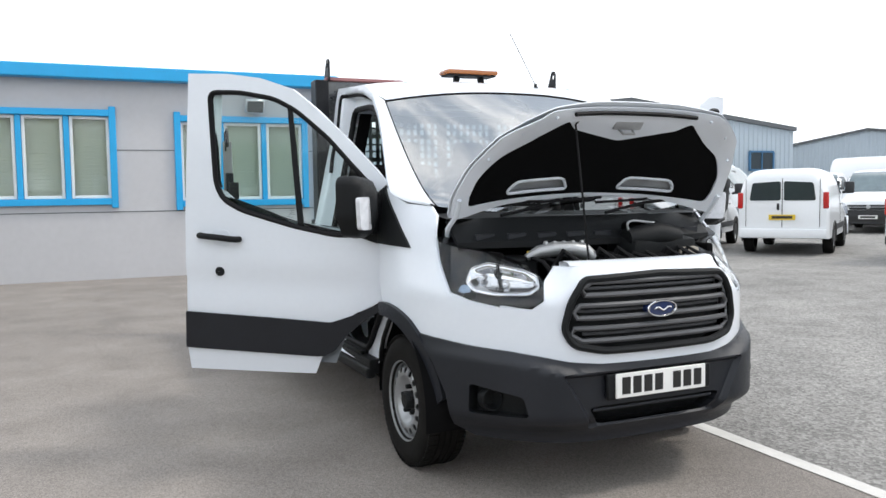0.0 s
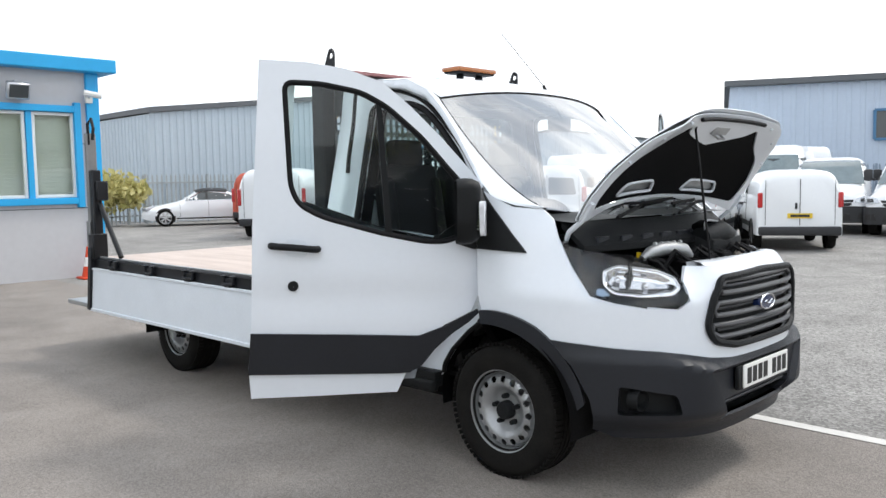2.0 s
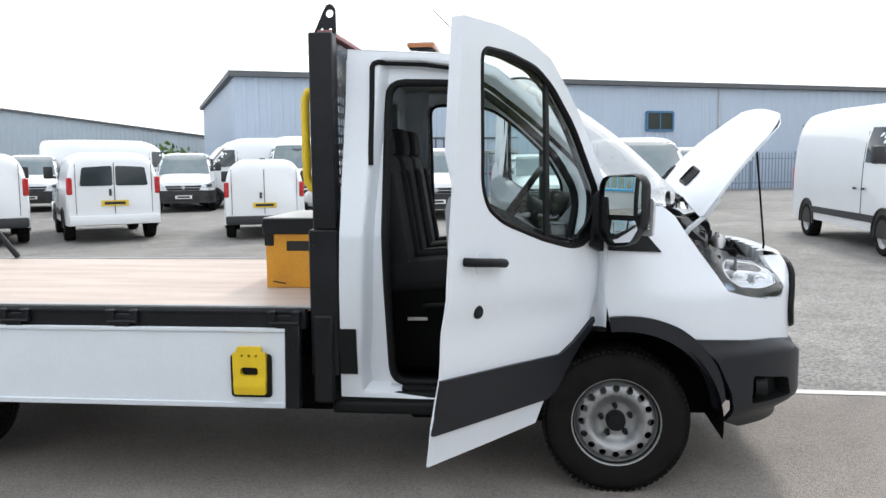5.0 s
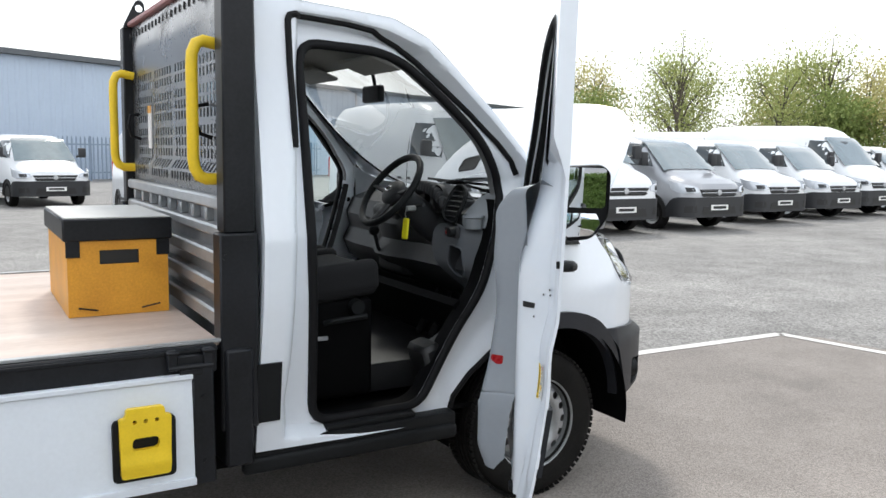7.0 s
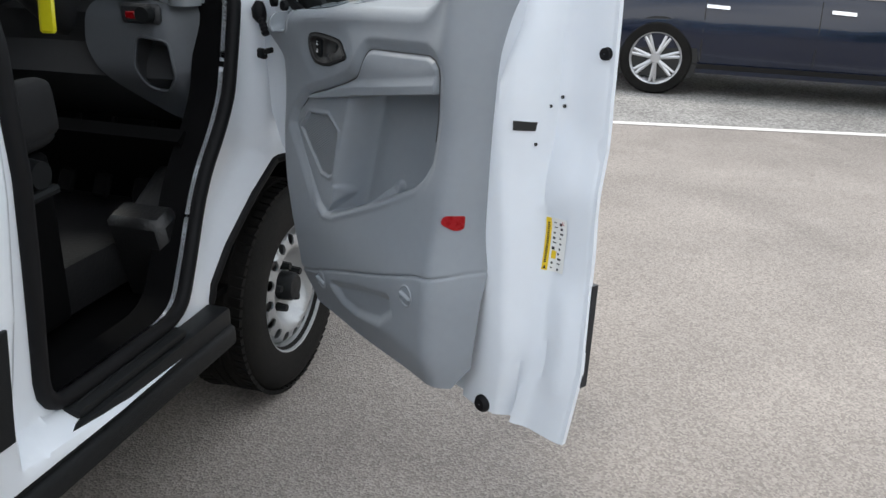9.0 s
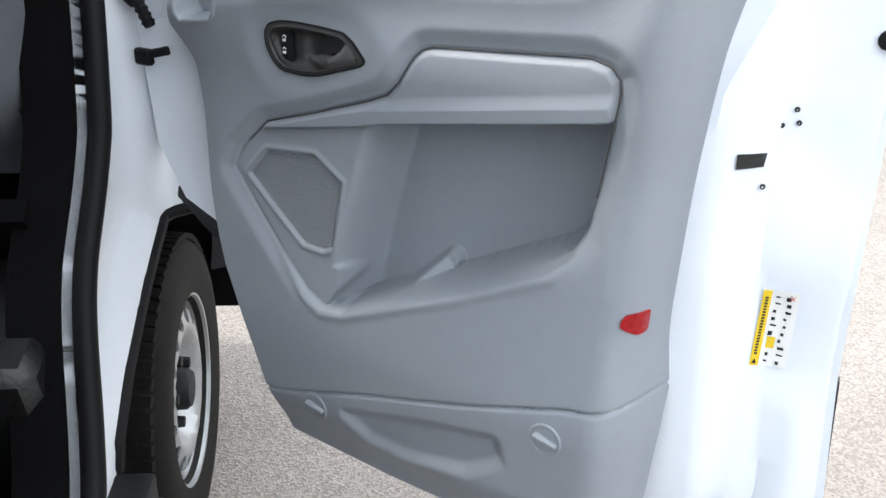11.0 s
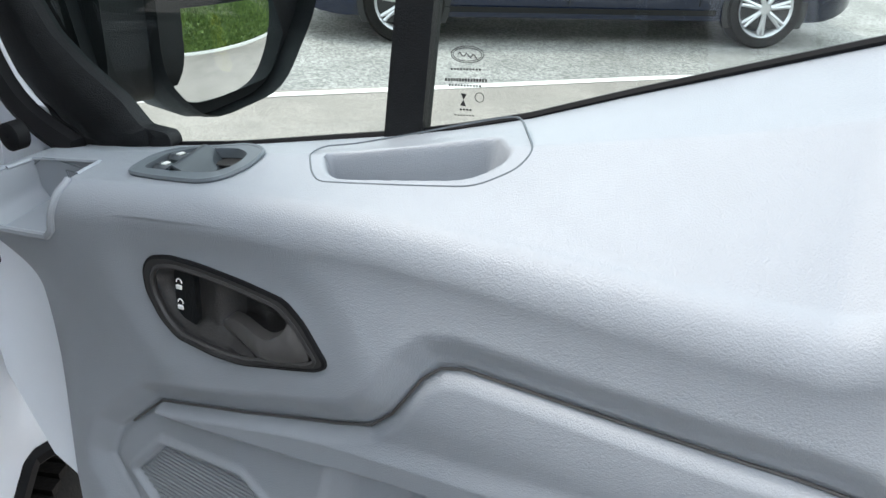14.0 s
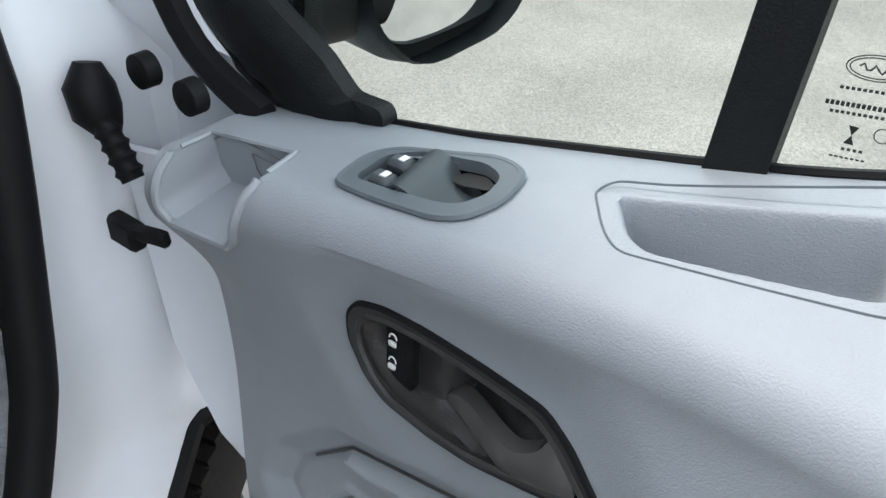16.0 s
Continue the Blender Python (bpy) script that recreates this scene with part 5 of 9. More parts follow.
def face(u, z):
    """Depth of the plain inner face behind the hinge plane."""
    k = 0.060 + 0.125 * np.clip(u, 0.05, 0.80)
    k = k + 0.045 * smooth(1.10, 0.80, z) - 0.03 * smooth(0.60, 0.49, z)
    k = k - (k - 0.055) * smooth(0.80, 0.915, u) ** 1.5
    k = k - 0.02 * smooth(0.16, 0.06, u)
    return -k


def lean_at(v, u):
    """How far the face has leaned over to the sill, by height below the crest."""
    return smooth(-0.10, 0.0, v) * smooth(0.88, 0.76, u)


def face_top(u, z):
    """The same face with its lean towards the sill's rounded edge."""
    zt = float(zb(u) - 0.030 + (crest(u) + 0.088) * 0.2)
    v = min(0.0, (z - zt) * 0.72 / (zt - 0.515))
    w = float(face(u, min(z, zt)))
    w += (float(crest(u)) - w) * float(lean_at(v, u))
    return w + (0.030 * (1 - math.cos(math.asin(min(0.96, (z - zt) / 0.030)))) if z > zt else 0.0)


def stroke(u, z, a, b, width):
    """A soft ridge along a line from a to b, fading towards b."""
    ex, ez = b[0] - a[0], b[1] - a[1]
    t = np.clip(((u - a[0]) * ex + (z - a[1]) * ez) / (ex * ex + ez * ez), 0, 1)
    d = np.hypot(u - a[0] - t * ex, z - a[1] - t * ez)
    return smooth(width, width * 0.55, d) * (1 - 0.75 * t)


def panel_w(u, z):
    """The recessed face in the front of the pocket that carries the speaker."""
    return face(u, z) + 0.008


def settle(u, w, z):
    """The upper part of the inner panel leans a little outwards on the door."""
    k = smooth(0.70, 0.90, z)
    du, dw, dz = u - 0.4443, w + 0.0796, z - 1.1233
    return (u + k * (-0.0042 - 0.0005 * du - 0.0301 * dw + 0.0096 * dz),
            w + k * (-0.0096 + 0.0309 * du - 0.0048 * dw - 0.0928 * dz),
            z + k * (0.0019 - 0.0067 * du + 0.0931 * dw - 0.0044 * dz))


def door_inner(d, steel, outw, fine):
    def place(u, w, z):
        return steel(*[float(q) for q in settle(u, w, z)])
    nu, k = (340, 5) if fine else (70, 1)
    v = np.concatenate([np.linspace(-0.74, -0.22, 40 * k, endpoint=False), np.linspace(-0.22, -0.06, 34 * k, endpoint=False), np.linspace(-0.06, 0.0, 6 * k, endpoint=False), np.linspace(0.0, 0.150, 25 * k)])
    t = np.linspace(0, 1, nu)
    # front and rear edges of the panel, by height below the crest
    lo = np.interp(v, [-0.74, -0.62, -0.43, -0.28, -0.17, -0.02, 0.13], [0.275, 0.236, 0.165, 0.135, 0.119, 0.085, 0.095])
    hi = np.interp(v, [-0.74, -0.70, -0.45, -0.25, -0.02, 0.13], [0.848, 0.872, 0.885, 0.893, 0.915, 0.920])
    V = v[:, None] + 0 * t[None, :]
    U = lo[:, None] + (hi - lo)[:, None] * t[None, :]
    r = 0.030
    zt = zb(U) - 0.030 + (crest(U) + 0.088) * 0.2
    z_low = zt + V * (zt - 0.515 - 0.022 * smooth(0.45, 0.85, U)) / (1.2 - 0.480)
    ang = np.clip(V / r, 0, 1.30)
    Z = np.where(V < 0, z_low, zt + r * np.sin(ang))
    lean = lean_at(V, U)
    Wf = face(U, np.where(V < 0, z_low, zt))
    Wf = Wf + (crest(U) - Wf) * lean
    Ws = Wf + r * (1 - np.cos(1.30))
    reach = np.clip((V - r * 1.30) / (0.119 - r * 1.30), 0, 1.4)
    W = np.where(V < r * 1.30, Wf + r * (1 - np.cos(ang)), Ws + (0.012 - Ws) * reach)
    Z = np.where(V < r * 1.30, Z, zt + r * math.sin(1.30) + (W - Ws) * 0.20 + (z_edge(U) - zb(U) - 0.016) * reach)
    low = V < 0.01
    # pocket: a sunk pad whose foot flares into an armrest, over a deep bin
    rim = away(U, Z, P_RIM)
    line = 1.025 + (U - 0.248) * 0.197
    in_rim = smooth(0.0005, -0.0035, rim)
    under = smooth(0.0, 0.014, line - Z)
    pad = 0.012 - 0.006 * smooth(0.0, -0.010, rim) - 0.009 * smooth(0.034, 0.004, Z - line)
    front = smooth(0.460, 0.400, U - 0.22 * (Z - 0.95))
    shallow = 0.009 + 0.003 * smooth(-0.01, -0.04, rim)
    bin_deep = 0.100 + 0.02 * smooth(0.45, 0.65, U) - 0.012 * smooth(0.80, 1.05, Z)
    pocket = pad * (1 - under) + (bin_deep * (1 - front) + shallow * front) * under
    ribs = 0.075 * (stroke(U, Z, (0.322, 0.742), (0.392, 0.822), 0.020) + stroke(U, Z, (0.470, 0.778), (0.548, 0.856), 0.017))
    pocket = np.maximum(pocket - np.where(Z < line - 0.05, ribs, 0), 0.012 * (under > 0.5))
    bevel_w = np.clip(smooth(0.90, 1.00, Z) + smooth(0.36, 0.26, U), 0.12, 1.0)
    bevel = 0.011 * bevel_w * smooth(0.028, 0.002, rim) - 0.004 * (1 - bevel_w) * np.exp(-((rim - 0.007) / 0.008) ** 2)
    crease = 0.0035 * np.exp(-(rim / 0.0026) ** 2)
    deep = np.where(low, bevel * (1 - in_rim) + pocket * in_rim + crease, 0.0)
    spk = away(U, Z, P_SPK)
    sp = np.where(low & (rim < -0.01), 0.0035 * np.exp(-((spk - 0.003) / 0.004) ** 2) - 0.003 * smooth(0.0, -0.004, spk), 0.0)
    # lower cover: a parting line and a finger scoop
    part_line = np.interp(U, [0.26, 0.324, 0.435, 0.621, 0.772, 0.86], [0.585, 0.606, 0.645, 0.704, 0.757, 0.775])
    cover = 0.006 * np.exp(-((Z - part_line) / 0.0026) ** 2)
    scoop = 0.014 * smooth(0.016, -0.010, away(U, Z, [(0.415, 0.600), (0.455, 0.574), (0.52, 0.570), (0.63, 0.596), (0.685, 0.640), (0.675, 0.668), (0.55, 0.640)]))
    hand = away(U, Z, H_OVAL)
    dish = np.where(low, 0.006 * smooth(0.045, 0.0, hand), 0.0)
    W = W + deep - sp + np.where(low, cover + scoop + dish, 0)
    # sill tray, pressed down into the top
    tray = away(U, W, TRAY)
    top = smooth(0.036, 0.045, V)
    Z = Z - top * 0.045 * smooth(0.001, -0.010, tray)
    # the openings for the corner cubby, the handle and the switch pod
    cut = ((away(U, Z, CUBBY) < -0.0005) & (W < -0.036)) | ((hand < -0.003) & low) | ((away(U, W, POD) < -0.004) & (V > 0.036))
    U, W, Z = settle(U, W, Z)
    # the last strip runs down to the glass
    near = np.clip((V - 0.095) / 0.055, 0, 1)
    W = W + (0.020 - W[-1:]) * near
    Z = Z + (glass_line(U[-1:]) - Z[-1:]) * near
    co = np.stack([-U, np.sign(steel(0, 1, 0).y) * W, Z], axis=-1)
    me = grid_mesh("inner_panel", co, *co.shape[:2])
    gone = (cut[:-1, :-1] & cut[1:, :-1] & cut[1:, 1:] & cut[:-1, 1:]).reshape(-1)
    bm = bmesh.new()
    bm.from_mesh(me)
    bm.faces.ensure_lookup_table()
    bmesh.ops.delete(bm, geom=[bm.faces[i] for i in np.nonzero(gone)[0]], context="FACES")
    bm.to_mesh(me)
    bm.free()
    finish("inner_panel", me, M_GREY, d, "grey moulded plastic door panel with a deep pocket", sharp=70)
    seam = resample(P_RIM, 0.012)
    seam = [p for p in seam if p[1] > 1.03 or (p[1] > 0.99 and p[0] < 0.3)]
    k0 = max(range(len(seam)), key=lambda i: math.dist(seam[i], seam[(i + 1) % len(seam)])) + 1
    # thin darker tube stands in for the shade in the recessed seam
    bm = bmesh.new()
    tube(bm, [place(a, face_top(a, b) + 0.0122, b) for a, b in seam[k0:] + seam[:k0]], 0.0011, 6)
    part("pocket_seam", bm, M_LEVER, d)
    # corner cubby: walls, floor and back
    path = resample(CUBBY, 0.006)[:-1]
    path = [p for p in path if p[1] < float(zb(p[0])) - 0.002]
    k0 = max(range(len(path)), key=lambda i: math.dist(path[i], path[(i + 1) % len(path)])) + 1
    path = path[k0:] + path[:k0]
    path = [(path[0][0], float(zb(path[0][0])) - 0.0015)] + path + [(path[-1][0], float(zb(path[-1][0])) - 0.0015)]
    cols = 9
    bw = -0.036
    co = np.zeros((len(path), cols, 3))
    for i, (u, z) in enumerate(path):
        w0 = face_top(u, min(z, float(zb(u)) - 0.002)) - 0.001
        for j in range(cols):
            k = j / (cols - 1)
            w = w0 + (bw - w0) * k
            uu = u + (0.145 - u) * 0.06 * k
            co[i, j] = place(uu, w, min(9.0 if i in (0, len(path) - 1) else z + 0.004 * k, sill_z(u, w) if w > -0.066 else float(zb(u)) - 0.001 - 0.030 * (1 - math.sqrt(max(0, 1 - ((-0.066 - w) / 0.030) ** 2)))))
    finish("cubby", grid_mesh("cubby", co, *co.shape[:2]), M_GREY_SMOOTH, d)
    bm = bmesh.new()
    sheet(bm, [(u + (0.145 - u) * 0.05, sill_z(u, bw) - 0.001 if i in (0, len(path) - 1) else min(z, sill_z(u, bw) - 0.001)) for i, (u, z) in enumerate(path)], lambda a, b, dd: place(a, bw + dd, b + 0.002), 0.002, (), 0.02)
    part("cubby_back", bm, M_GREY_SMOOTH, d)
    bm = bmesh.new()
    tube(bm, [Vector(co[i, 0]) for i in range(len(path))], 0.0032, 8)
    tube(bm, [Vector(co[0, j]) for j in range(2, cols)] + [Vector(co[-1, j]) for j in range(cols - 1, 1, -1)], 0.0018, 6)
    part("cubby_rim", bm, M_GREY_SMOOTH, d)
    bm = bmesh.new()
    tube(bm, [place(a, bw - 0.001, b) for a, b in ((0.140, 1.198), (0.142, 1.186), (0.150, 1.176), (0.168, 1.175))], 0.0006, 4)
    tube(bm, [place(a, bw - 0.001, b) for a, b in ((0.140, 1.198), (0.174, 1.197))], 0.0006, 4)
    tube(bm, [place(a, bw - 0.001, b) for a, b in ((0.103, 1.196), (0.115, 1.204), (0.130, 1.206), (0.176, 1.202))], 0.0006, 4)
    part("cubby_joint", bm, M_DASH_SOFT, d)
    bm = bmesh.new()
    tube(bm, [place(a, b, sill_z(a, b) - 0.0002) for a, b in resample(TRAY_RIM, 0.01)], 0.0008, 4, True)
    part("tray_joint", bm, M_DASH_SOFT, d)
    # steel inner face behind and beside the panel
    zs = np.linspace(0.462, 2.02, 100)
    rows = []
    for z in zs:
        us, ws = shut_profile(z, outw)
        wob = 0.003 * math.sin(z * 11) + 0.002 * math.sin(z * 23 + 1)
        rows.append([steel(u + (wob if 2 < i < 9 else 0), w, z) for i, (u, w) in enumerate(zip(us, ws))])
    co = np.array([[tuple(p) for p in q] for q in rows])
    finish("shut_face", grid_mesh("shut_face", co, *co.shape[:2]), M_WHITE, d)
    bm = bmesh.new()
    sheet(bm, [(0.20, 1.16), (0.0, 1.15), (-0.05, 1.14), (-0.03, 0.94), (0.02, 0.85), (0.15, 0.79), (0.27, 0.66), (0.33, 0.56), (0.375, 0.470), (0.86, 0.476), (0.86, 0.53), (0.42, 0.53), (0.38, 0.62), (0.28, 0.78), (0.24, 0.92)], lambda u, z, dd: steel(u, min(-0.050 + 0.035 * float(smooth(0.10, 0.22, u)), outw(u, z) - 0.034) + dd, z), 0.008, (), 0.06)
    part("door_core", bm, M_WHITE, d)


def door_mirror(d, place, fine):
    """Tall two-glass door mirror on its arm."""
    m = lambda u, w, z: place(u, w, z)
    # head: lies outboard of the door skin
    c_u, w0, w1, z0, z1 = 0.057, 0.088, 0.303, 1.222, 1.500
    bm = bmesh.new()
    shell = rounded([(w0, z0 + 0.02), (w0 + 0.05, z0 - 0.035), (w1 - 0.06, z0 - 0.02), (w1, z0 + 0.07), (w1 + 0.005, z1 - 0.03), (w1 - 0.03, z1), (w0 + 0.02, z1 - 0.01), (w0, z1 - 0.05)], 0.03)
    rings = []
    cw, cz = (w0 + w1) / 2, (z0 + z1) / 2
    for k, (du, sc) in enumerate(((0.035, 1.0), (0.045, 0.985), (0.010, 1.02), (-0.030, 1.0), (-0.065, 0.88), (-0.085, 0.60), (-0.090, 0.2))):
        rings.append([bm.verts.new(m(c_u + du + (a - w0) * 0.17, cw + (a - cw) * sc, cz + (b - cz) * sc)) for a, b in resample(shell, 0.03)])
    for a, b in zip(rings, rings[1:]):
        for j in range(len(a)):
            bm.faces.new((a[j], a[(j + 1) % len(a)], b[(j + 1) % len(b)], b[j]))
    bm.faces.new(rings[-1])
    part("mirror_head", bm, M_BLACK, d, "tall black door mirror")
    bm = bmesh.new()
    sheet(bm, shell, lambda a, b, dd: m(c_u + 0.018 - dd + (a - w0) * 0.17, a, b), 0.004, (), 0.06)
    part("mirror_backing", bm, M_SEAL, d)
    for lo, hi, nm in ((z0 + 0.105, z1 - 0.012, "mirror_glass"), (z0 - 0.018, z0 + 0.082, "wide_mirror_glass")):
        bm = bmesh.new()
        g = [(w0 + 0.018, lo), (w1 - 0.012, lo), (w1 - 0.010, hi), (w0 + 0.018, hi)] if "wide" not in nm else [(w0 + 0.020, lo + 0.022), (w0 + 0.055, lo), (w1 - 0.055, lo + 0.012), (w1 - 0.014, hi - 0.02), (w1 - 0.014, hi), (w0 + 0.018, hi)]
        tilt = 0.40
        bow = 1.6 if "wide" in nm else 0.35
        sheet(bm, rounded(g, 0.014), lambda a, b, dd: m(c_u + 0.030 - dd + (a - w0) * tilt * 0.4 - bow * ((a - cw) ** 2 + (b - (lo + hi) / 2) ** 2), a, b), 0.003, (), 0.02)
        part(nm, bm, M_MIRROR, d)
    bm = bmesh.new()
    sheet(bm, rounded([(0.0, 1.20), (0.075, 1.215), (0.098, 1.25), (0.098, 1.40), (0.06, 1.43), (-0.01, 1.42)], 0.02), lambda a, b, dd: m(a - 0.02 * smooth(0.0, 0.06, dd), 0.125 - dd, b), 0.080, (), 0.03)
    sheet(bm, [(0.0, 1.155), (0.085, 1.185), (0.035, 1.38), (-0.055, 1.455), (-0.062, 1.16)], lambda a, b, dd: m(a, 0.050 - dd, b), 0.018, (), 0.05)
    part("mirror_arm", bm, M_BLACK, d)
    bm = bmesh.new()
    sheet(bm, rounded([(1.235, 0.172), (1.235, w1 - 0.01), (1.395, w1 - 0.002), (1.395, 0.212)], 0.02), lambda a, b, dd: m(c_u - 0.066 + 0.55 * max(0, b - 0.25) ** 1.0 + dd, b + 0.012, a), 0.02, (), 0.03)
    part("mirror_lamp", bm, M_CLEAR_LAMP, d, "clear ribbed indicator lens")
    bm = bmesh.new()
    for k in range(8):
        z = 1.268 + 0.0145 * k
        box(bm, m(c_u - 0.040, 0.257, z), (0.03, 0.085, 0.008), 0.002, (0, 0, -22 if fine else 22))
    part("lamp_rib", bm, M_CHROME, d)


def door_fittings(d, steel, outw, fine):
    """Inner handle, speaker, switches, reflector, fasteners and label."""
    def place(u, w, z):
        return steel(*[float(q) for q in settle(u, w, z)])
    def on(u, z, lift=0.0):
        return place(u, float(face(u, z)) - lift, z)
    def on_top(u, z, lift=0.0):
        return place(u, face_top(u, z) - lift, z)
    # handle surround: a dark oval dish with a lever and lock buttons
    inner = rounded([(u + (0.348 - u) * 0.09, z + (1.143 - z) * 0.15) for u, z in H_OVAL], 0.006)
    bm = bmesh.new()
    sheet(bm, H_OVAL, lambda a, b, dd: on_top(a, b, -0.003 - dd), 0.006, [inner], 0.010)
    tube(bm, [on_top(a, b, -0.004) for a, b in resample(inner, 0.010)], 0.0022, 6, True)
    part("handle_bezel", bm, M_DASH_TRIM, d, "dark grey oval handle surround")
    bm = bmesh.new()
    tube(bm, [on_top(a, b, -0.005) for a, b in resample(H_OVAL, 0.010)], 0.0022, 6, True)
    part("bezel_gap", bm, M_SEAL, d)
    bm = bmesh.new()
    sheet(bm, H_OVAL, lambda a, b, dd: on_top(a, b, -0.007 - dd - 0.010 * float(smooth(0.0, -0.012, away(a, b, inner))) - 0.022 * float(smooth(0.0, -0.016, away(a, b, inner))) * float(smooth(0.318, 0.338, a))), 0.002, (), 0.006)
    part("handle_dish", bm, M_DASH_TRIM, d)
    bm = bmesh.new()
    lever = rounded([(0.322, 1.126), (0.336, 1.119), (0.372, 1.124), (0.402, 1.133), (0.421, 1.142), (0.408, 1.158), (0.399, 1.164), (0.394, 1.152), (0.380, 1.142), (0.350, 1.137), (0.330, 1.134)], 0.006)
    sheet(bm, lever, lambda a, b, dd: on_top(a, b, -0.003 - dd - 0.016 * float(smooth(0.385, 0.330, a)) + 0.004 * float(smooth(0.0, -0.008, away(a, b, lever)))), 0.010, (), 0.006)
    part("handle_lever", bm, M_LEVER, d, "grey pull lever")
    bm = bmesh.new()
    sheet(bm, rounded([(0.286, 1.128), (0.308, 1.124), (0.306, 1.168), (0.286, 1.168)], 0.006), lambda a, b, dd: on_top(a - 0.003, b - 0.003, -0.0115 - dd), 0.006, (), 0.02)
    part("lock_buttons", bm, M_BLACK, d)
    bm = bmesh.new()
    for z in (1.134, 1.151):
        c = on_top(0.289, z, -0.0095)
        box(bm, c, (0.0058, 0.002, 0.0040), 0.0008, (0, 0, 0))
        ring = [on_top(0.289 + 0.0028 * math.cos(t), z + 0.0034 + 0.0032 * math.sin(t), -0.0100) for t in np.linspace(0, math.pi, 7)]
        tube(bm, ring, 0.0006, 4)
    part("lock_symbol", bm, M_PLATE, d)
    # speaker grille
    bm = bmesh.new()
    zs = np.arange(0.856, 0.996, 0.0038 if fine else 0.012)
    for z in zs:
        us = [u for u in np.arange(0.205, 0.400, 0.003) if away(u, z, P_SPK) < -0.004]
        if len(us) > 2:
            tube(bm, [place(u, float(panel_w(u, z)) + 0.0058, z) for u in (us[0], (us[0] + us[-1]) / 2, us[-1])], 0.0013, 4)
    part("speaker_grille", bm, M_SPEAKER, d, "fine ribbed grey speaker grille")
    # window switch pod let into the sill
    well = rounded([(0.238, -0.047), (0.241, -0.021), (0.259, -0.011), (0.303, -0.010), (0.318, -0.018), (0.319, -0.034), (0.310, -0.046), (0.298, -0.049), (0.264, -0.049)], 0.006)
    bm = bmesh.new()
    sheet(bm, POD, lambda a, b, dd: place(a, b, sill_z(a, b) + 0.003 - dd), 0.008, [well], 0.008)
    tube(bm, [place(a, b, sill_z(a, b) + 0.0015) for a, b in resample(POD, 0.008)], 0.0022, 6, True)
    pod = part("switch_pod", bm, M_DASH_SOFT, d, "grey window switch pod")
    bm = bmesh.new()
    sheet(bm, well, lambda a, b, dd: place(a, b, sill_z(a, b) + float(np.interp(a, [0.236, 0.245, 0.256, 0.264, 0.270, 0.280, 0.292, 0.304, 0.320], [0.0, -0.008, -0.009, 0.004, 0.007, 0.003, -0.008, -0.013, -0.010])) - 0.006 * float(smooth(-0.024, -0.012, b)) * float(smooth(0.276, 0.290, a)) - dd), 0.002, (), 0.004)
    part("finger_grip", bm, M_SWITCH, pod)
    bm = bmesh.new()
    sheet(bm, rounded([(0.284, -0.020), (0.290, -0.0115), (0.304, -0.0115), (0.314, -0.017), (0.313, -0.022), (0.295, -0.023)], 0.003), lambda a, b, dd: place(a, b, sill_z(a, b) - 0.005 - dd), 0.001, (), 0.01)
    part("grip_hollow", bm, M_INK, pod)
    for w in (-0.038, -0.021):
        bm = bmesh.new()
        box(bm, place(0.252, w, sill_z(0.252, w) - 0.002), (0.017, 0.013, 0.009), 0.003)
        sw = part("window_switch", bm, M_SWITCH, pod)
        bm = bmesh.new()
        box(bm, place(0.254, w, sill_z(0.254, w) + 0.0028), (0.004, 0.006, 0.0008))
        part("switch_symbol", bm, M_PLATE, sw)
    # red reflector
    bm = bmesh.new()
    sheet(bm, rounded([(0.824, 0.889), (0.828, 0.903), (0.853, 0.901), (0.853, 0.873), (0.845, 0.872)], 0.005), lambda a, b, dd: on(a, b, 0.004 - dd), 0.010, (), 0.008)
    part("red_reflector", bm, M_REFLECTOR, d, "red safety reflector")
    # quarter-turn fasteners of the lower cover
    for u, z in ((0.352, 0.590), (0.752, 0.706)):
        bm = bmesh.new()
        ring = [on(u + 0.0215 * math.cos(t), z + 0.0215 * math.sin(t), -0.001) for t in np.linspace(0, 2 * math.pi, 20, endpoint=False)]
        tube(bm, ring, 0.003, 6, True)
        box(bm, on(u, z), (0.036, 0.014, 0.010), 0.003, (0, -14, 0))
        part("fastener", bm, M_GREY_SMOOTH, d)
    # details of the white shut face
    def shut(u, z, lift=0.0):
        us, ws = shut_profile(z, outw)
        return steel(u, float(np.interp(u, us, ws)) - lift, z)
    bm = bmesh.new()
    sheet(bm, [(0.909, 1.086), (0.910, 1.068), (0.937, 1.068), (0.938, 1.084)], lambda a, b, dd: shut(a, b, 0.0025 - dd), 0.003, (), 0.006)
    part("latch_slot", bm, M_INK, d)
    for u, z in ((0.958, 1.130), (0.946, 1.113), (0.963, 1.114), (0.940, 1.043)):
        bm = bmesh.new()
        lathe(bm, [(0.001, 0.0015), (0.0030, 0.0015), (0.0034, -0.002)], shut(u, z, 0.004), "y", 10)
        part("latch_screw", bm, M_INK, d)
    bm = bmesh.new()
    for u, z, r in ((1.036, 1.217, 0.011),):
        lathe(bm, [(0.001, 0.006), (r, 0.005), (r * 1.1, -0.006)], shut(u, z, 0.003), "y", 12)
    part("rubber_buffer", bm, M_SEAL, d)
    bm = bmesh.new()
    sq = -np.sign(place(0, 1, 0).y)
    lathe(bm, [(0.001, 0.010 * sq), (0.014, 0.010 * sq), (0.019, 0.004 * sq), (0.020, -0.006 * sq)], shut(0.885, 0.475, 0.002), "y", 16)
    part("rubber_buffer", bm, M_SEAL, d)
    lab = bmesh.new()
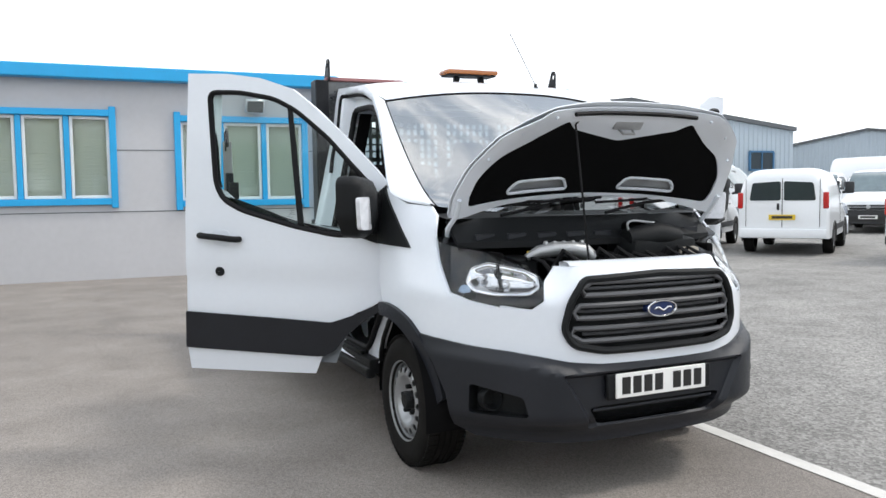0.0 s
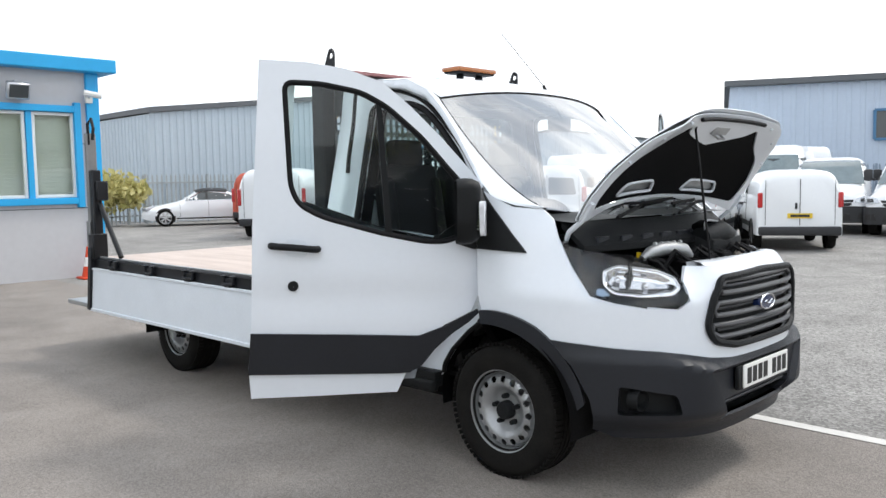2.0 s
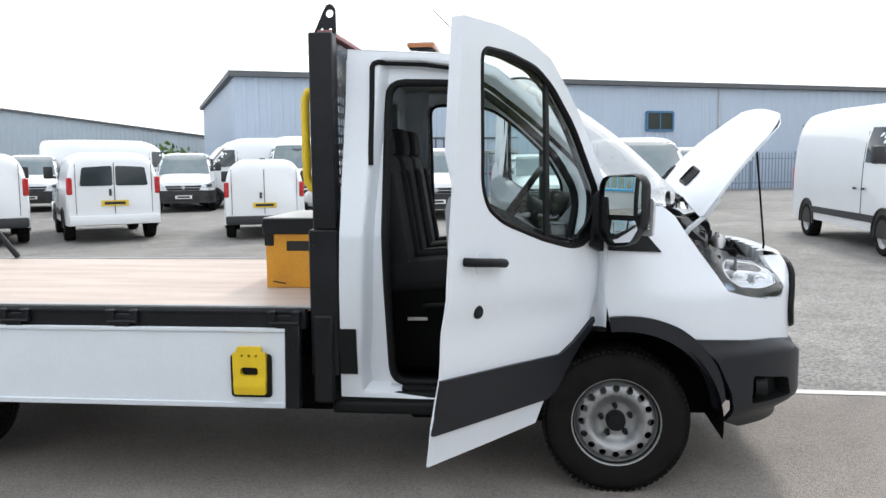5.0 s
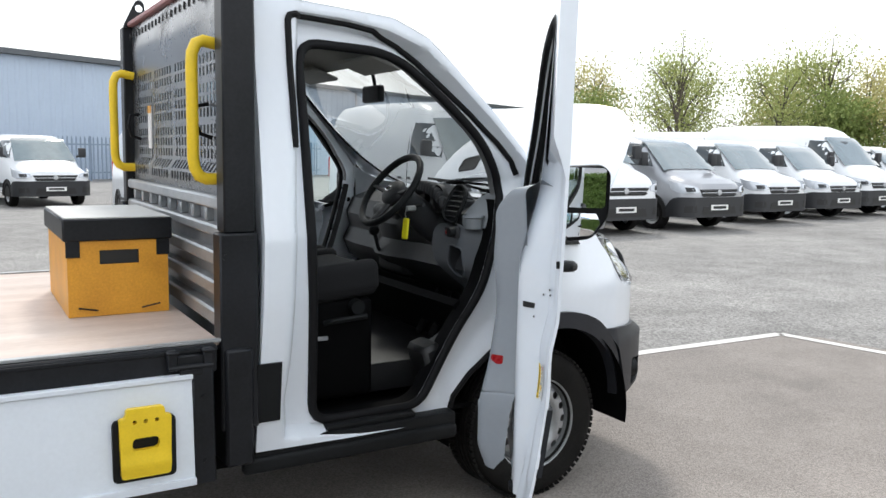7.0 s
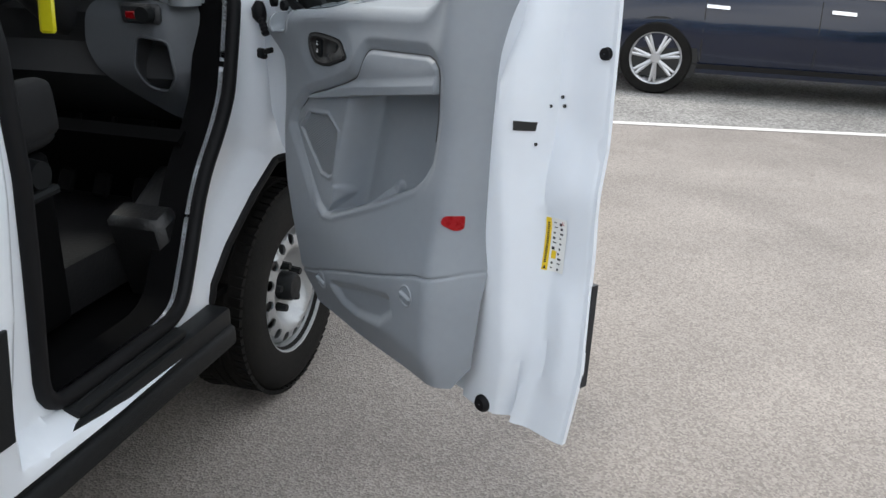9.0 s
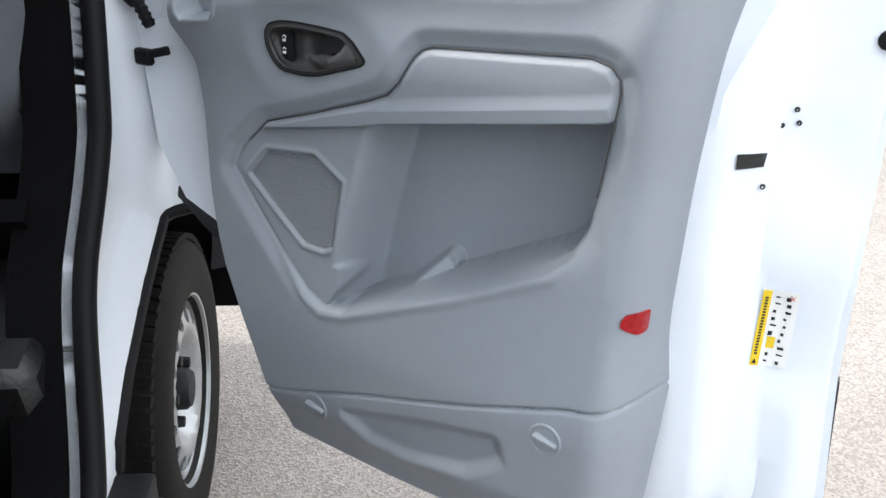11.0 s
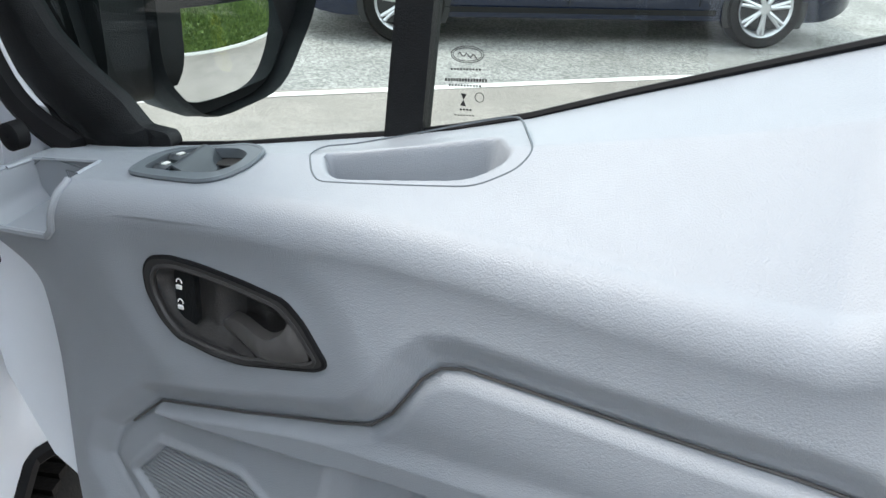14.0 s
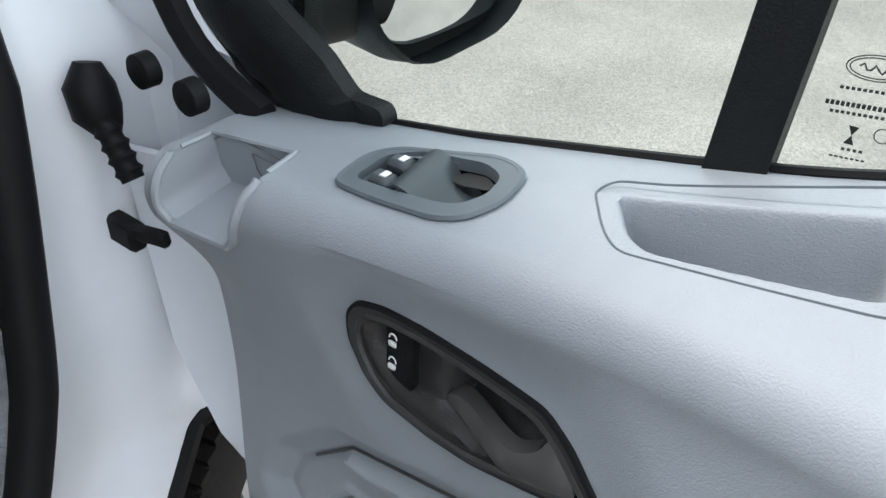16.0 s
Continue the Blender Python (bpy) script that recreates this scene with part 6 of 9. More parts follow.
    sheet(lab, [(0.966, 0.795), (1.010, 0.797), (1.008, 0.905), (0.965, 0.905)], lambda a, b, dd: shut(a, b, 0.0035 - dd), 0.001, (), 0.012)
    part("warning_label", lab, M_PLATE, d, "white warning label with a yellow strip")
    lab = bmesh.new()
    sheet(lab, [(0.966, 0.796), (0.976, 0.796), (0.975, 0.904), (0.965, 0.904)], lambda a, b, dd: shut(a, b, 0.0042 - dd), 0.0006, (), 0.008)
    sheet(lab, [(0.980, 0.822), (0.990, 0.822), (0.990, 0.838), (0.980, 0.838)], lambda a, b, dd: shut(a, b, 0.0042 - dd), 0.0006, (), 0.008)
    part("label_strip", lab, M_YELLOW, d)
    lab = bmesh.new()
    rnd = random.Random(9)
    for r in range(10):
        for c in range(2):
            u, z = 0.9795 + 0.0135 * c + 0.003 * rnd.random(), 0.897 - 0.0102 * r
            if c == 0 and 0.818 < z < 0.845:
                continue
            wd, h = 0.003 + 0.005 * rnd.random(), 0.0018 + 0.0045 * rnd.random()
            sheet(lab, [(u, z - h), (u + wd, z - h), (u + wd, z - 0.001 * rnd.random()), (u, z)], lambda a, b, dd: shut(a, b, 0.0046 - dd), 0.0005, (), 0.02)
    for z in np.arange(0.812, 0.895, 0.0042):
        sheet(lab, [(0.9685, z), (0.9722, z), (0.9722, z + 0.0026), (0.9685, z + 0.0026)], lambda a, b, dd: shut(a, b, 0.0050 - dd), 0.0004, (), 0.02)
    sheet(lab, [(0.9680, 0.799), (0.9735, 0.799), (0.9708, 0.806)], lambda a, b, dd: shut(a, b, 0.0050 - dd), 0.0004, (), 0.02)
    part("label_marks", lab, M_INK, d)
    lab = bmesh.new()
    for k in (-1, 1):
        sheet(lab, [(1.000 - 0.003 * k, 0.893), (1.0008 - 0.003 * k, 0.893), (1.0008 + 0.003 * k, 0.900), (1.000 + 0.003 * k, 0.900)], lambda a, b, dd: shut(a, b, 0.0048 - dd), 0.0004, (), 0.02)
    part("label_cross", lab, M_TAIL_RED, d)
    # hinges, wiring boot and pillar plugs at the front edge
    for z in (0.98, 1.40):
        bm = bmesh.new()
        box(bm, steel(-0.03, -0.015, z), (0.05, 0.02, 0.06), 0.006)
        cyl(bm, steel(-0.045, -0.012, z - 0.04), steel(-0.045, -0.012, z + 0.04), 0.010, seg=10)
        part("door_hinge", bm, M_WHITE_DULL, d)
    bm = bmesh.new()
    tube(bm, [place(-0.030, -0.036, 1.214), place(-0.027, -0.042, 1.198), place(-0.023, -0.044, 1.178), place(-0.017, -0.042, 1.163)], [0.010, 0.019, 0.019, 0.011], 12)
    a, b = place(-0.020, -0.046, 1.186), place(0.012, -0.052, 1.135)
    tube(bm, [a.lerp(b, k / 17) for k in range(18)], [0.0115 if k % 3 == 0 else 0.0090 for k in range(18)], 10)
    part("wiring_boot", bm, M_SEAL, d)
    bm = bmesh.new()
    box(bm, place(0.000, -0.064, 1.088), (0.034, 0.016, 0.026), 0.004)
    box(bm, place(0.030, -0.064, 1.098), (0.050, 0.010, 0.014), 0.003, (0, 14, 0))
    part("check_strap", bm, M_SEAL, d)
    sg = -np.sign(place(0, 1, 0).y)
    for u, z in ((0.020, 1.217), (0.068, 1.211), (-0.074, 1.234)):
        bm = bmesh.new()
        lathe(bm, [(0.001, 0.0015 * sg), (0.0105, 0.0015 * sg), (0.0128, 0.0 * sg), (0.0130, -0.012 * sg)], place(u, -0.029 + 0.10 * min(0.0, u), z), "y", 18)
        part("plug", bm, M_SEAL, d)
    # makers' marks etched on the glass, left as plain bars
    if fine:
        bm = bmesh.new()
        for k, (u, w, h) in enumerate(((0.447, 0.024, 0.0014), (0.443, 0.033, 0.0022), (0.446, 0.026, 0.0014), (0.456, 0.010, 0.0013), (0.452, 0.016, 0.0008))):
            z = (1.3185, 1.3105, 1.3070, 1.2900, 1.2860)[k] - 0.1 * (0.46 - u)
            n = max(3, int(w / 0.0022))
            for i in range(n):
                a0 = u + w * i / n
                z0 = z + 0.12 * (a0 - u)
                sheet(bm, [(a0, z0), (a0 + 0.0015, z0), (a0 + 0.0015, z0 + h), (a0, z0 + h)], lambda a, b, dd: steel(a, outw(a, b) - 0.0135 - dd, b), 0.0003, (), 0.05)
        for rx, rz in ((0.0125, 0.0058), (0.0110, 0.0046)):
            tube(bm, [steel(0.459 + rx * math.cos(t), outw(0.459, 1.33) - 0.0137, 1.3295 + rz * math.sin(t) + 0.1 * rx * math.cos(t)) for t in np.linspace(0, 2 * math.pi, 28, endpoint=False)], 0.0003, 4, True)
        tube(bm, [steel(0.4705 + 0.0034 * math.cos(t), outw(0.47, 1.303) - 0.0137, 1.3010 + 0.0034 * math.sin(t)) for t in np.linspace(0, 2 * math.pi, 18, endpoint=False)], 0.0003, 4, True)
        for dz in (-0.0022, 0.0022):
            sheet(bm, [(0.4560, 1.2975 + dz * 2), (0.4605, 1.2975 + dz * 2), (0.4583, 1.2975)], lambda a, b, dd: steel(a, outw(a, b) - 0.0135 - dd, b), 0.0003, (), 0.05)
        tube(bm, [steel(0.452 + 0.0016 * i, outw(0.46, 1.325) - 0.0137, 1.3290 + 0.0016 * math.sin(i * 1.9)) for i in range(10)], 0.0005, 4)
        part("glass_mark", bm, M_INK, d)


driver_door = door(-1)
passenger_door = door(1)


# ---- headlamps ----
M_LAMP_BLACK = mat("glossy_lamp_black", (0.006, 0.006, 0.007), 0.18, var=0.2, spec=0.4)
def headlamp(side):
    out = rounded([(sx(0.345), 1.205), (sx(0.43), 1.060), (sx(0.505), 0.938), (sx(0.60), 0.915), (sx(0.72), 0.900), (sy(0.590), 0.902), (sy(0.548), 0.935), (sy(0.545), 1.005), (sy(0.58), 1.045), (sy(0.66), 1.082), (sx(0.46), 1.165)], 0.02)
    bm = bmesh.new()
    sheet(bm, out, lambda a, b, d: body(a, b, d + 0.075, side), 0.01, (), 0.05)
    ring = resample(out, 0.04)
    for i in range(len(ring)):
        p, q = ring[i], ring[(i + 1) % len(ring)]
        bm.faces.new([bm.verts.new(body(*p, 0.004, side)), bm.verts.new(body(*q, 0.004, side)), bm.verts.new(body(*q, 0.08, side)), bm.verts.new(body(*p, 0.08, side))])
    hl = part("headlamp", bm, M_LAMP_BLACK, truck, "clear wraparound headlamp with a black bezel")
    bm = bmesh.new()
    sheet(bm, out, lambda a, b, d: body(a, b, d - 0.004, side), 0.0, (), 0.05)
    part("lens", bm, M_LENS, hl)
    bowl = rounded([(sx(0.56), 1.00), (sx(0.60), 0.965), (sx(0.70), 0.950), (sy(0.60), 0.955), (sy(0.565), 0.985), (sy(0.575), 1.030), (sy(0.64), 1.058), (sx(0.62), 1.085), (sx(0.56), 1.06)], 0.018)
    bm = bmesh.new()
    sheet(bm, bowl, lambda a, b, d: body(a, b, d + 0.018 + 0.052 * float(smooth(0.0, -0.060, away(a, b, bowl))), side), 0.003, (), 0.007)
    part("reflector", bm, M_CHROME, hl, sharp=80)
    bm = bmesh.new()
    tube(bm, [body(a, b, 0.016, side) for a, b in resample(bowl, 0.015)], 0.004, 6, True)
    part("reflector_rim", bm, M_CHROME, hl)
    for x, z in ((0.618, 1.020), (0.720, 0.995)):
        bm = bmesh.new()
        c, o = body(sx(x), z, 0.050, side), body(sx(x), z, 0.018, side)
        cyl(bm, c, o, 0.014, 0.012, 14)
        bulb = part("bulb", bm, M_GALV, hl)
        bm = bmesh.new()
        bmesh.ops.create_uvsphere(bm, u_segments=16, v_segments=10, radius=0.013, matrix=Matrix.Translation(o))
        part("bulb_cap", bm, M_CHROME, bulb)
    bm = bmesh.new()
    sheet(bm, rounded([(sx(0.53), 0.958), (sx(0.555), 0.950), (sx(0.585), 0.955), (sx(0.575), 0.985), (sx(0.535), 0.985)], 0.005), lambda a, b, d: body(a, b, d + 0.035, side), 0.01, (), 0.03)
    part("side_reflector", bm, mat("blue_grey_reflector", (0.20, 0.27, 0.36), 0.15, metal=0.6, var=0.2), hl)


for sd in (-1, 1):
    headlamp(sd)


# ---- bonnet, propped open ----
H_N = Vector((-0.74, 0, 0.67)).normalized()


def hood_place(v, b, d=0.0):
    hw = float(np.interp(b, [0, 0.25, 0.5, 0.75, 0.9, 1.0], [0.800, 0.815, 0.775, 0.690, 0.600, 0.520]))
    p = Vector((0.325 + 0.475 * b, v * hw, 1.285 + 0.500 * b))
    crown = 0.055 * (1 - b * 0.3) - 0.105 * abs(v) ** 2.6 * (1 - 0.35 * b)
    bow = 0.035 * math.sin(math.pi * b)
    return p + H_N * (crown + bow - d)


def bonnet():
    vent = [rounded([(s * 0.30, 0.23), (s * 0.52, 0.21), (s * 0.56, 0.34), (s * 0.34, 0.37)], 0.03) for s in (-1, 1)]
    bm = bmesh.new()
    sheet(bm, rounded([(-1, 0.06), (-0.6, 0.125), (0.0, 0.15), (0.6, 0.125), (1, 0.06), (1, 0.8), (0.93, 1.0), (0.45, 1.02), (-0.45, 1.02), (-0.93, 1.0), (-1, 0.8)], 0.05), lambda a, b, d: hood_place(a, b, d), 0.006, vent, 0.06)
    h = part("bonnet", bm, M_WHITE, truck, "white bonnet propped wide open")
    # pressed inner frame, standing off the outer skin
    pad = rounded([(-0.60, 0.165), (0.0, 0.185), (0.60, 0.165), (0.88, 0.16), (0.90, 0.40), (0.84, 0.60), (0.70, 0.72), (0.58, 0.89), (0.44, 0.80), (0.22, 0.74), (0.0, 0.685), (-0.22, 0.74), (-0.44, 0.80), (-0.58, 0.89), (-0.70, 0.72), (-0.84, 0.60), (-0.90, 0.40), (-0.88, 0.16)], 0.04)
    bm = bmesh.new()
    sheet(bm, rounded([(-0.985, 0.07), (-0.6, 0.132), (0.0, 0.157), (0.6, 0.132), (0.985, 0.07), (0.985, 0.8), (0.90, 0.985), (-0.90, 0.985), (-0.985, 0.8)], 0.05), lambda a, b, d: hood_place(a, b, d + 0.012 + 0.022 * float(smooth(0, 0.10, 1 - max(abs(a), b)))), 0.006, [pad], 0.06)
    part("bonnet_frame", bm, M_WHITE, h)
    slot = [rounded([(s * 0.18, 0.225), (s * 0.62, 0.215), (s * 0.58, 0.315), (s * 0.24, 0.325)], 0.04) for s in (-1, 1)]
    bm = bmesh.new()
    sheet(bm, pad, lambda a, b, d: hood_place(a, b, d + 0.026), 0.006, slot, 0.07)
    part("insulation_pad", bm, M_DARK, h, "black felt pad under the bonnet")
    for sl in slot:
        bm = bmesh.new()
        tube(bm, [hood_place(a, b, 0.034) for a, b in resample(sl, 0.05)], 0.008, 6, True)
        part("slot_rim", bm, M_WHITE_DULL, h)
        bm = bmesh.new()
        sheet(bm, sl, lambda a, b, d: hood_place(a, b, d + 0.014), 0.004, (), 0.1)
        part("slot_duct", bm, M_GALV, h)
    for vt in vent:
        g = bmesh.new()
        tube(g, [hood_place(a, b, -0.002) for a, b in resample(vt, 0.05)], 0.007, 6, True)
        a0, a1 = min(p[0] for p in vt), max(p[0] for p in vt)
        for k in range(9):
            b = 0.235 + 0.014 * k
            tube(g, [hood_place(a0 + (a1 - a0) * t, b, 0.002) for t in (0.1, 0.5, 0.9)], 0.0035, 4)
        part("bonnet_vent", g, M_BLACK, h)
        g = bmesh.new()
        sheet(g, vt, lambda a, b, d: hood_place(a, b, d + 0.007), 0.002, (), 0.1)
        part("vent_backing", g, M_DARK, h)
    bm = bmesh.new()
    tube(bm, [hood_place(v, 0.955, 0.040) for v in np.linspace(-0.62, 0.62, 20)], 0.011, 6)
    part("bonnet_seal", bm, M_SEAL, h)
    bm = bmesh.new()
    tube(bm, [hood_place(-0.06, 0.80, 0.035), hood_place(-0.05, 0.80, 0.075), hood_place(0.05, 0.80, 0.075), hood_place(0.06, 0.80, 0.035)], 0.006, 6)
    box(bm, hood_place(0, 0.84, 0.036), (0.05, 0.16, 0.02), 0.004, (0, -48, 0))
    part("striker", bm, M_GALV, h)
    for s in (-1, 1):
        for b, v in ((0.58, 0.93), (0.80, 0.88), (0.93, 0.76)):
            bm = bmesh.new()
            cyl(bm, hood_place(s * v, b, 0.02), hood_place(s * v, b, 0.046), 0.009, 0.007, 10)
            part("rubber_stop", bm, M_WHITE_DULL, h)
        bm = bmesh.new()
        tube(bm, [(0.30, s * 0.76, 1.18), (0.34, s * 0.775, 1.24), hood_place(s * 0.95, 0.10, 0.03), hood_place(s * 0.95, 0.24, 0.035)], 0.013, 6)
        part("bonnet_hinge", bm, M_WHITE_DULL, h)
    bm = bmesh.new()
    tube(bm, [(0.800, -0.28, 1.065), (0.803, -0.29, 1.12), hood_place(-0.50, 0.86, 0.05), hood_place(-0.47, 0.88, 0.03)], 0.0055, 6)
    part("prop_rod", bm, M_SEAL, h, "thin black bonnet prop")


bonnet()


# ---- engine bay ----
def engine_bay():
    bay = new("engine_bay")
    bay.parent = truck
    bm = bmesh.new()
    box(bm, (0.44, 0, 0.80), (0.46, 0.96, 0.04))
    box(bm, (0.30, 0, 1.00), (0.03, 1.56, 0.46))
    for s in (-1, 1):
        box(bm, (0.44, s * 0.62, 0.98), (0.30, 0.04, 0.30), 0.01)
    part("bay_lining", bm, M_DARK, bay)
    # slam panel with scalloped white top
    co = np.zeros((121, 5, 3))
    for i, y in enumerate(np.linspace(-0.41, 0.41, 121)):
        bite = 0.022 * (math.sin(y * 44) > 0.2) + 0.010 * math.sin(y * 97)
        x = body(sy(max(abs(y), 0.001)), 1.075).x
        co[i] = [(x - 0.012, y, 1.078), (x - 0.035, y, 1.094), (x - 0.075, y, 1.098), (x - 0.115 + bite, y, 1.092), (x - 0.120 + bite, y, 1.02)]
    finish("slam_panel", grid_mesh("slam_panel", co, 121, 5), M_WHITE, bay, "white slam panel over the grille")
    # cowl with wipers
    bm = bmesh.new()
    sheet(bm, [(-0.76, 0.0), (0.76, 0.0), (0.76, 1.0), (-0.76, 1.0)], lambda a, b, d: Vector((0.40 + 0.13 * b - 0.20 * a * a, a, 1.285 - 0.11 * b - d)), 0.03, (), 0.15)
    part("cowl", bm, M_BLACK, bay)
    for k in range(9):
        bm = bmesh.new()
        box(bm, (0.50 - 0.2 * (0.62 - 0.155 * k) ** 2, -0.62 + 0.155 * k, 1.195), (0.02, 0.10, 0.035), 0.004)
        part("cowl_louvre", bm, M_BUMPER, bay)
    for y0, y1 in ((-0.55, 0.05), (0.05, 0.62)):
        bm = bmesh.new()
        tube(bm, [(0.46, y0, 1.30), (0.40, (y0 + y1) / 2, 1.345), (0.36, y1, 1.365)], 0.009, 6)
        tube(bm, [screen_place((y0 - 0.05) / 0.8, 0.05, -0.02), screen_place((y0 + y1) / 1.6, 0.06, -0.02), screen_place(y1 / 0.8, 0.08, -0.02)], 0.008, 6)
        part("wiper", bm, M_SEAL, bay, "black windscreen wiper")
    # wide intake mouth with a pale rim
    mouth = rounded([(0.085, 1.262), (0.120, 1.274), (0.330, 1.250), (0.372, 1.210), (0.330, 1.178), (0.150, 1.184), (0.100, 1.215)], 0.025)
    bm = bmesh.new()
    sheet(bm, mouth, lambda a, b, d: Vector((0.580 - d * 20 - 0.2 * a * a + (b - 1.2) * 0.1 - 0.045 * float(smooth(0.0, -0.02, away(a, b, mouth))), a, b - 0.012)), 0.002, (), 0.02)
    duct = part("intake_duct", bm, M_DARK, bay)
    bm = bmesh.new()
    tube(bm, [Vector((0.583 - 0.2 * a * a + (b - 1.2) * 0.1, a, b - 0.012)) for a, b in resample(mouth, 0.02)], 0.006, 8, True)
    part("duct_rim", bm, M_GALV, duct)
    # air box, hoses, bottle, battery, engine cover
    bm = bmesh.new()
    box(bm, (0.50, 0.30, 1.10), (0.22, 0.42, 0.16), 0.03, (0, 8, 5), 2)
    tube(bm, [(0.56, 0.10, 1.17), (0.57, 0.28, 1.19), (0.55, 0.42, 1.17)], [0.055, 0.065, 0.05], 12)
    part("air_box", bm, M_BLACK, bay, "black plastic air box")
    bm = bmesh.new()
    box(bm, (0.56, -0.02, 1.02), (0.34, 0.42, 0.12), 0.03, (0, 6, 0), 2)
    for k in range(5):
        box(bm, (0.56, -0.16 + k * 0.07, 1.085), (0.26, 0.02, 0.02), 0.006, (0, 6, 0))
    part("engine_cover", bm, M_DARK, bay)
    bm = bmesh.new()
    tube(bm, [(0.54, -0.46, 1.10), (0.55, -0.40, 1.125), (0.56, -0.32, 1.135), (0.58, -0.24, 1.135), (0.60, -0.17, 1.12), (0.61, -0.13, 1.09)], [0.016, 0.030, 0.036, 0.036, 0.040, 0.030], 12)
    for k in range(5):
        cyl(bm, (0.555 + 0.009 * k, -0.37 + 0.045 * k, 1.165), (0.555 + 0.009 * k, -0.355 + 0.045 * k, 1.166), 0.010, seg=8)
    part("intake_hose", bm, M_GALV, bay, "silver ribbed intake pipe")
    bm = bmesh.new()
    box(bm, (0.54, 0.46, 1.06), (0.16, 0.14, 0.13), 0.035, None, 2)
    cyl(bm, (0.54, 0.46, 1.11), (0.54, 0.46, 1.15), 0.035, seg=14)
    part("header_tank", bm, M_HILL, bay, "beige plastic coolant tank")
    bm = bmesh.new()
    box(bm, (0.44, -0.48, 1.02), (0.20, 0.18, 0.16), 0.015)
    part("battery", bm, M_BLACK, bay)
    rnd = random.Random(4)
    for k in range(14):
        bm = bmesh.new()
        y = -0.5 + k * 0.068
        x = 0.46 + rnd.random() * 0.14
        tube(bm, [(x, y, 1.02), (x + 0.05, y + 0.05, 1.10 + rnd.random() * 0.04), (x + 0.10, y + 0.10, 1.08), (x + 0.16, y + 0.14, 1.0)], 0.009 + rnd.random() * 0.006, 6)
        part("hose", bm, M_SEAL, bay)
    bm = bmesh.new()
    cyl(bm, (0.50, -0.42, 1.09), (0.50, -0.42, 1.125), 0.012, seg=12)
    part("filler_cap", bm, M_YELLOW, bay)


engine_bay()


# ---- things on the roof ----
def roof_things():
    b = new("beacon_bar")
    b.parent = truck
    tagged(b, "low amber warning light bar on the roof")
    bm = bmesh.new()
    box(bm, (-0.99, 0.0, 2.190), (0.15, 0.36, 0.028), 0.010, None, 2)
    part("beacon_lens", bm, M_AMBER, b)
    bm = bmesh.new()
    box(bm, (-0.99, 0.0, 2.171), (0.13, 0.34, 0.012), 0.004)
    for y in (-0.09, 0.09):
        box(bm, (-0.99, y, 2.140), (0.05, 0.03, 0.05), 0.006, (12 if y > 0 else -12, 0, 0))
    part("beacon_foot", bm, M_BLACK, b)
    for x, y in ((-0.72, -0.55), (-0.72, 0.60)):
        bm = bmesh.new()
        lathe(bm, [(0.030, 0.0), (0.028, 0.012), (0.018, 0.022), (0.001, 0.026)], (x, y, 2.062), "z", 14)
        part("roof_bung", bm, M_WHITE_DULL, truck)
    bm = bmesh.new()
    cyl(bm, (-0.60, 0.28, 2.055), (-0.61, 0.28, 2.085), 0.014, 0.008, 8)
    tube(bm, [(-0.61, 0.28, 2.08), (-0.86, 0.30, 2.34), (-0.98, 0.31, 2.46)], 0.0022, 5)
    part("aerial", bm, M_SEAL, truck, "thin black roof aerial")


roof_things()


# ---- sill and step ----
def sill(side):
    bm = bmesh.new()
    box(bm, (-0.88, side * 0.872, 0.432), (0.89, 0.088, 0.086), 0.014, None, 2)
    box(bm, (-0.885, side * 0.905, 0.398), (0.90, 0.052, 0.062), 0.020, None, 3)
    part("sill", bm, M_BLACK, truck, "black plastic step sill")
    bm = bmesh.new()
    box(bm, (-0.812, side * 0.842, 0.490), (0.385, 0.125, 0.022), 0.009, (side * -5, 0, 0), 2)
    for k in range(5):
        box(bm, (-0.812, side * (0.80 + k * 0.02), 0.5035 - 0.0017 * k), (0.350, 0.006, 0.006), 0.001)
    part("tread_plate", bm, M_BLACK, truck)


for sd in (-1, 1):
    sill(sd)


# ---- inside the cab ----
M_SEAT = mat("black_seat_cloth", (0.008, 0.008, 0.0095), 0.9, var=0.3, scale=10, bump=0.4, bscale=900)
M_DASH = mat("dark_grey_dash", (0.024, 0.025, 0.028), 0.55, var=0.12, bump=0.2, bscale=500)
M_DASH_GREY = mat("mid_grey_dash", (0.095, 0.103, 0.116), 0.5, var=0.08, bump=0.2, bscale=500)
M_FLOOR = mat("moulded_rubber", (0.013, 0.013, 0.014), 0.42, var=0.3, scale=8, bump=0.35, bscale=120)
M_LOBE = mat("pale_grey_plastic", (0.21, 0.225, 0.245), 0.45, var=0.06, bump=0.1, bscale=500)
M_LINER = mat("pale_roof_lining", (0.42, 0.42, 0.40), 0.9, var=0.06)


def cushion(bm, c, s, r=0.05, rot=None):
    box(bm, c, s, r, rot, 3)


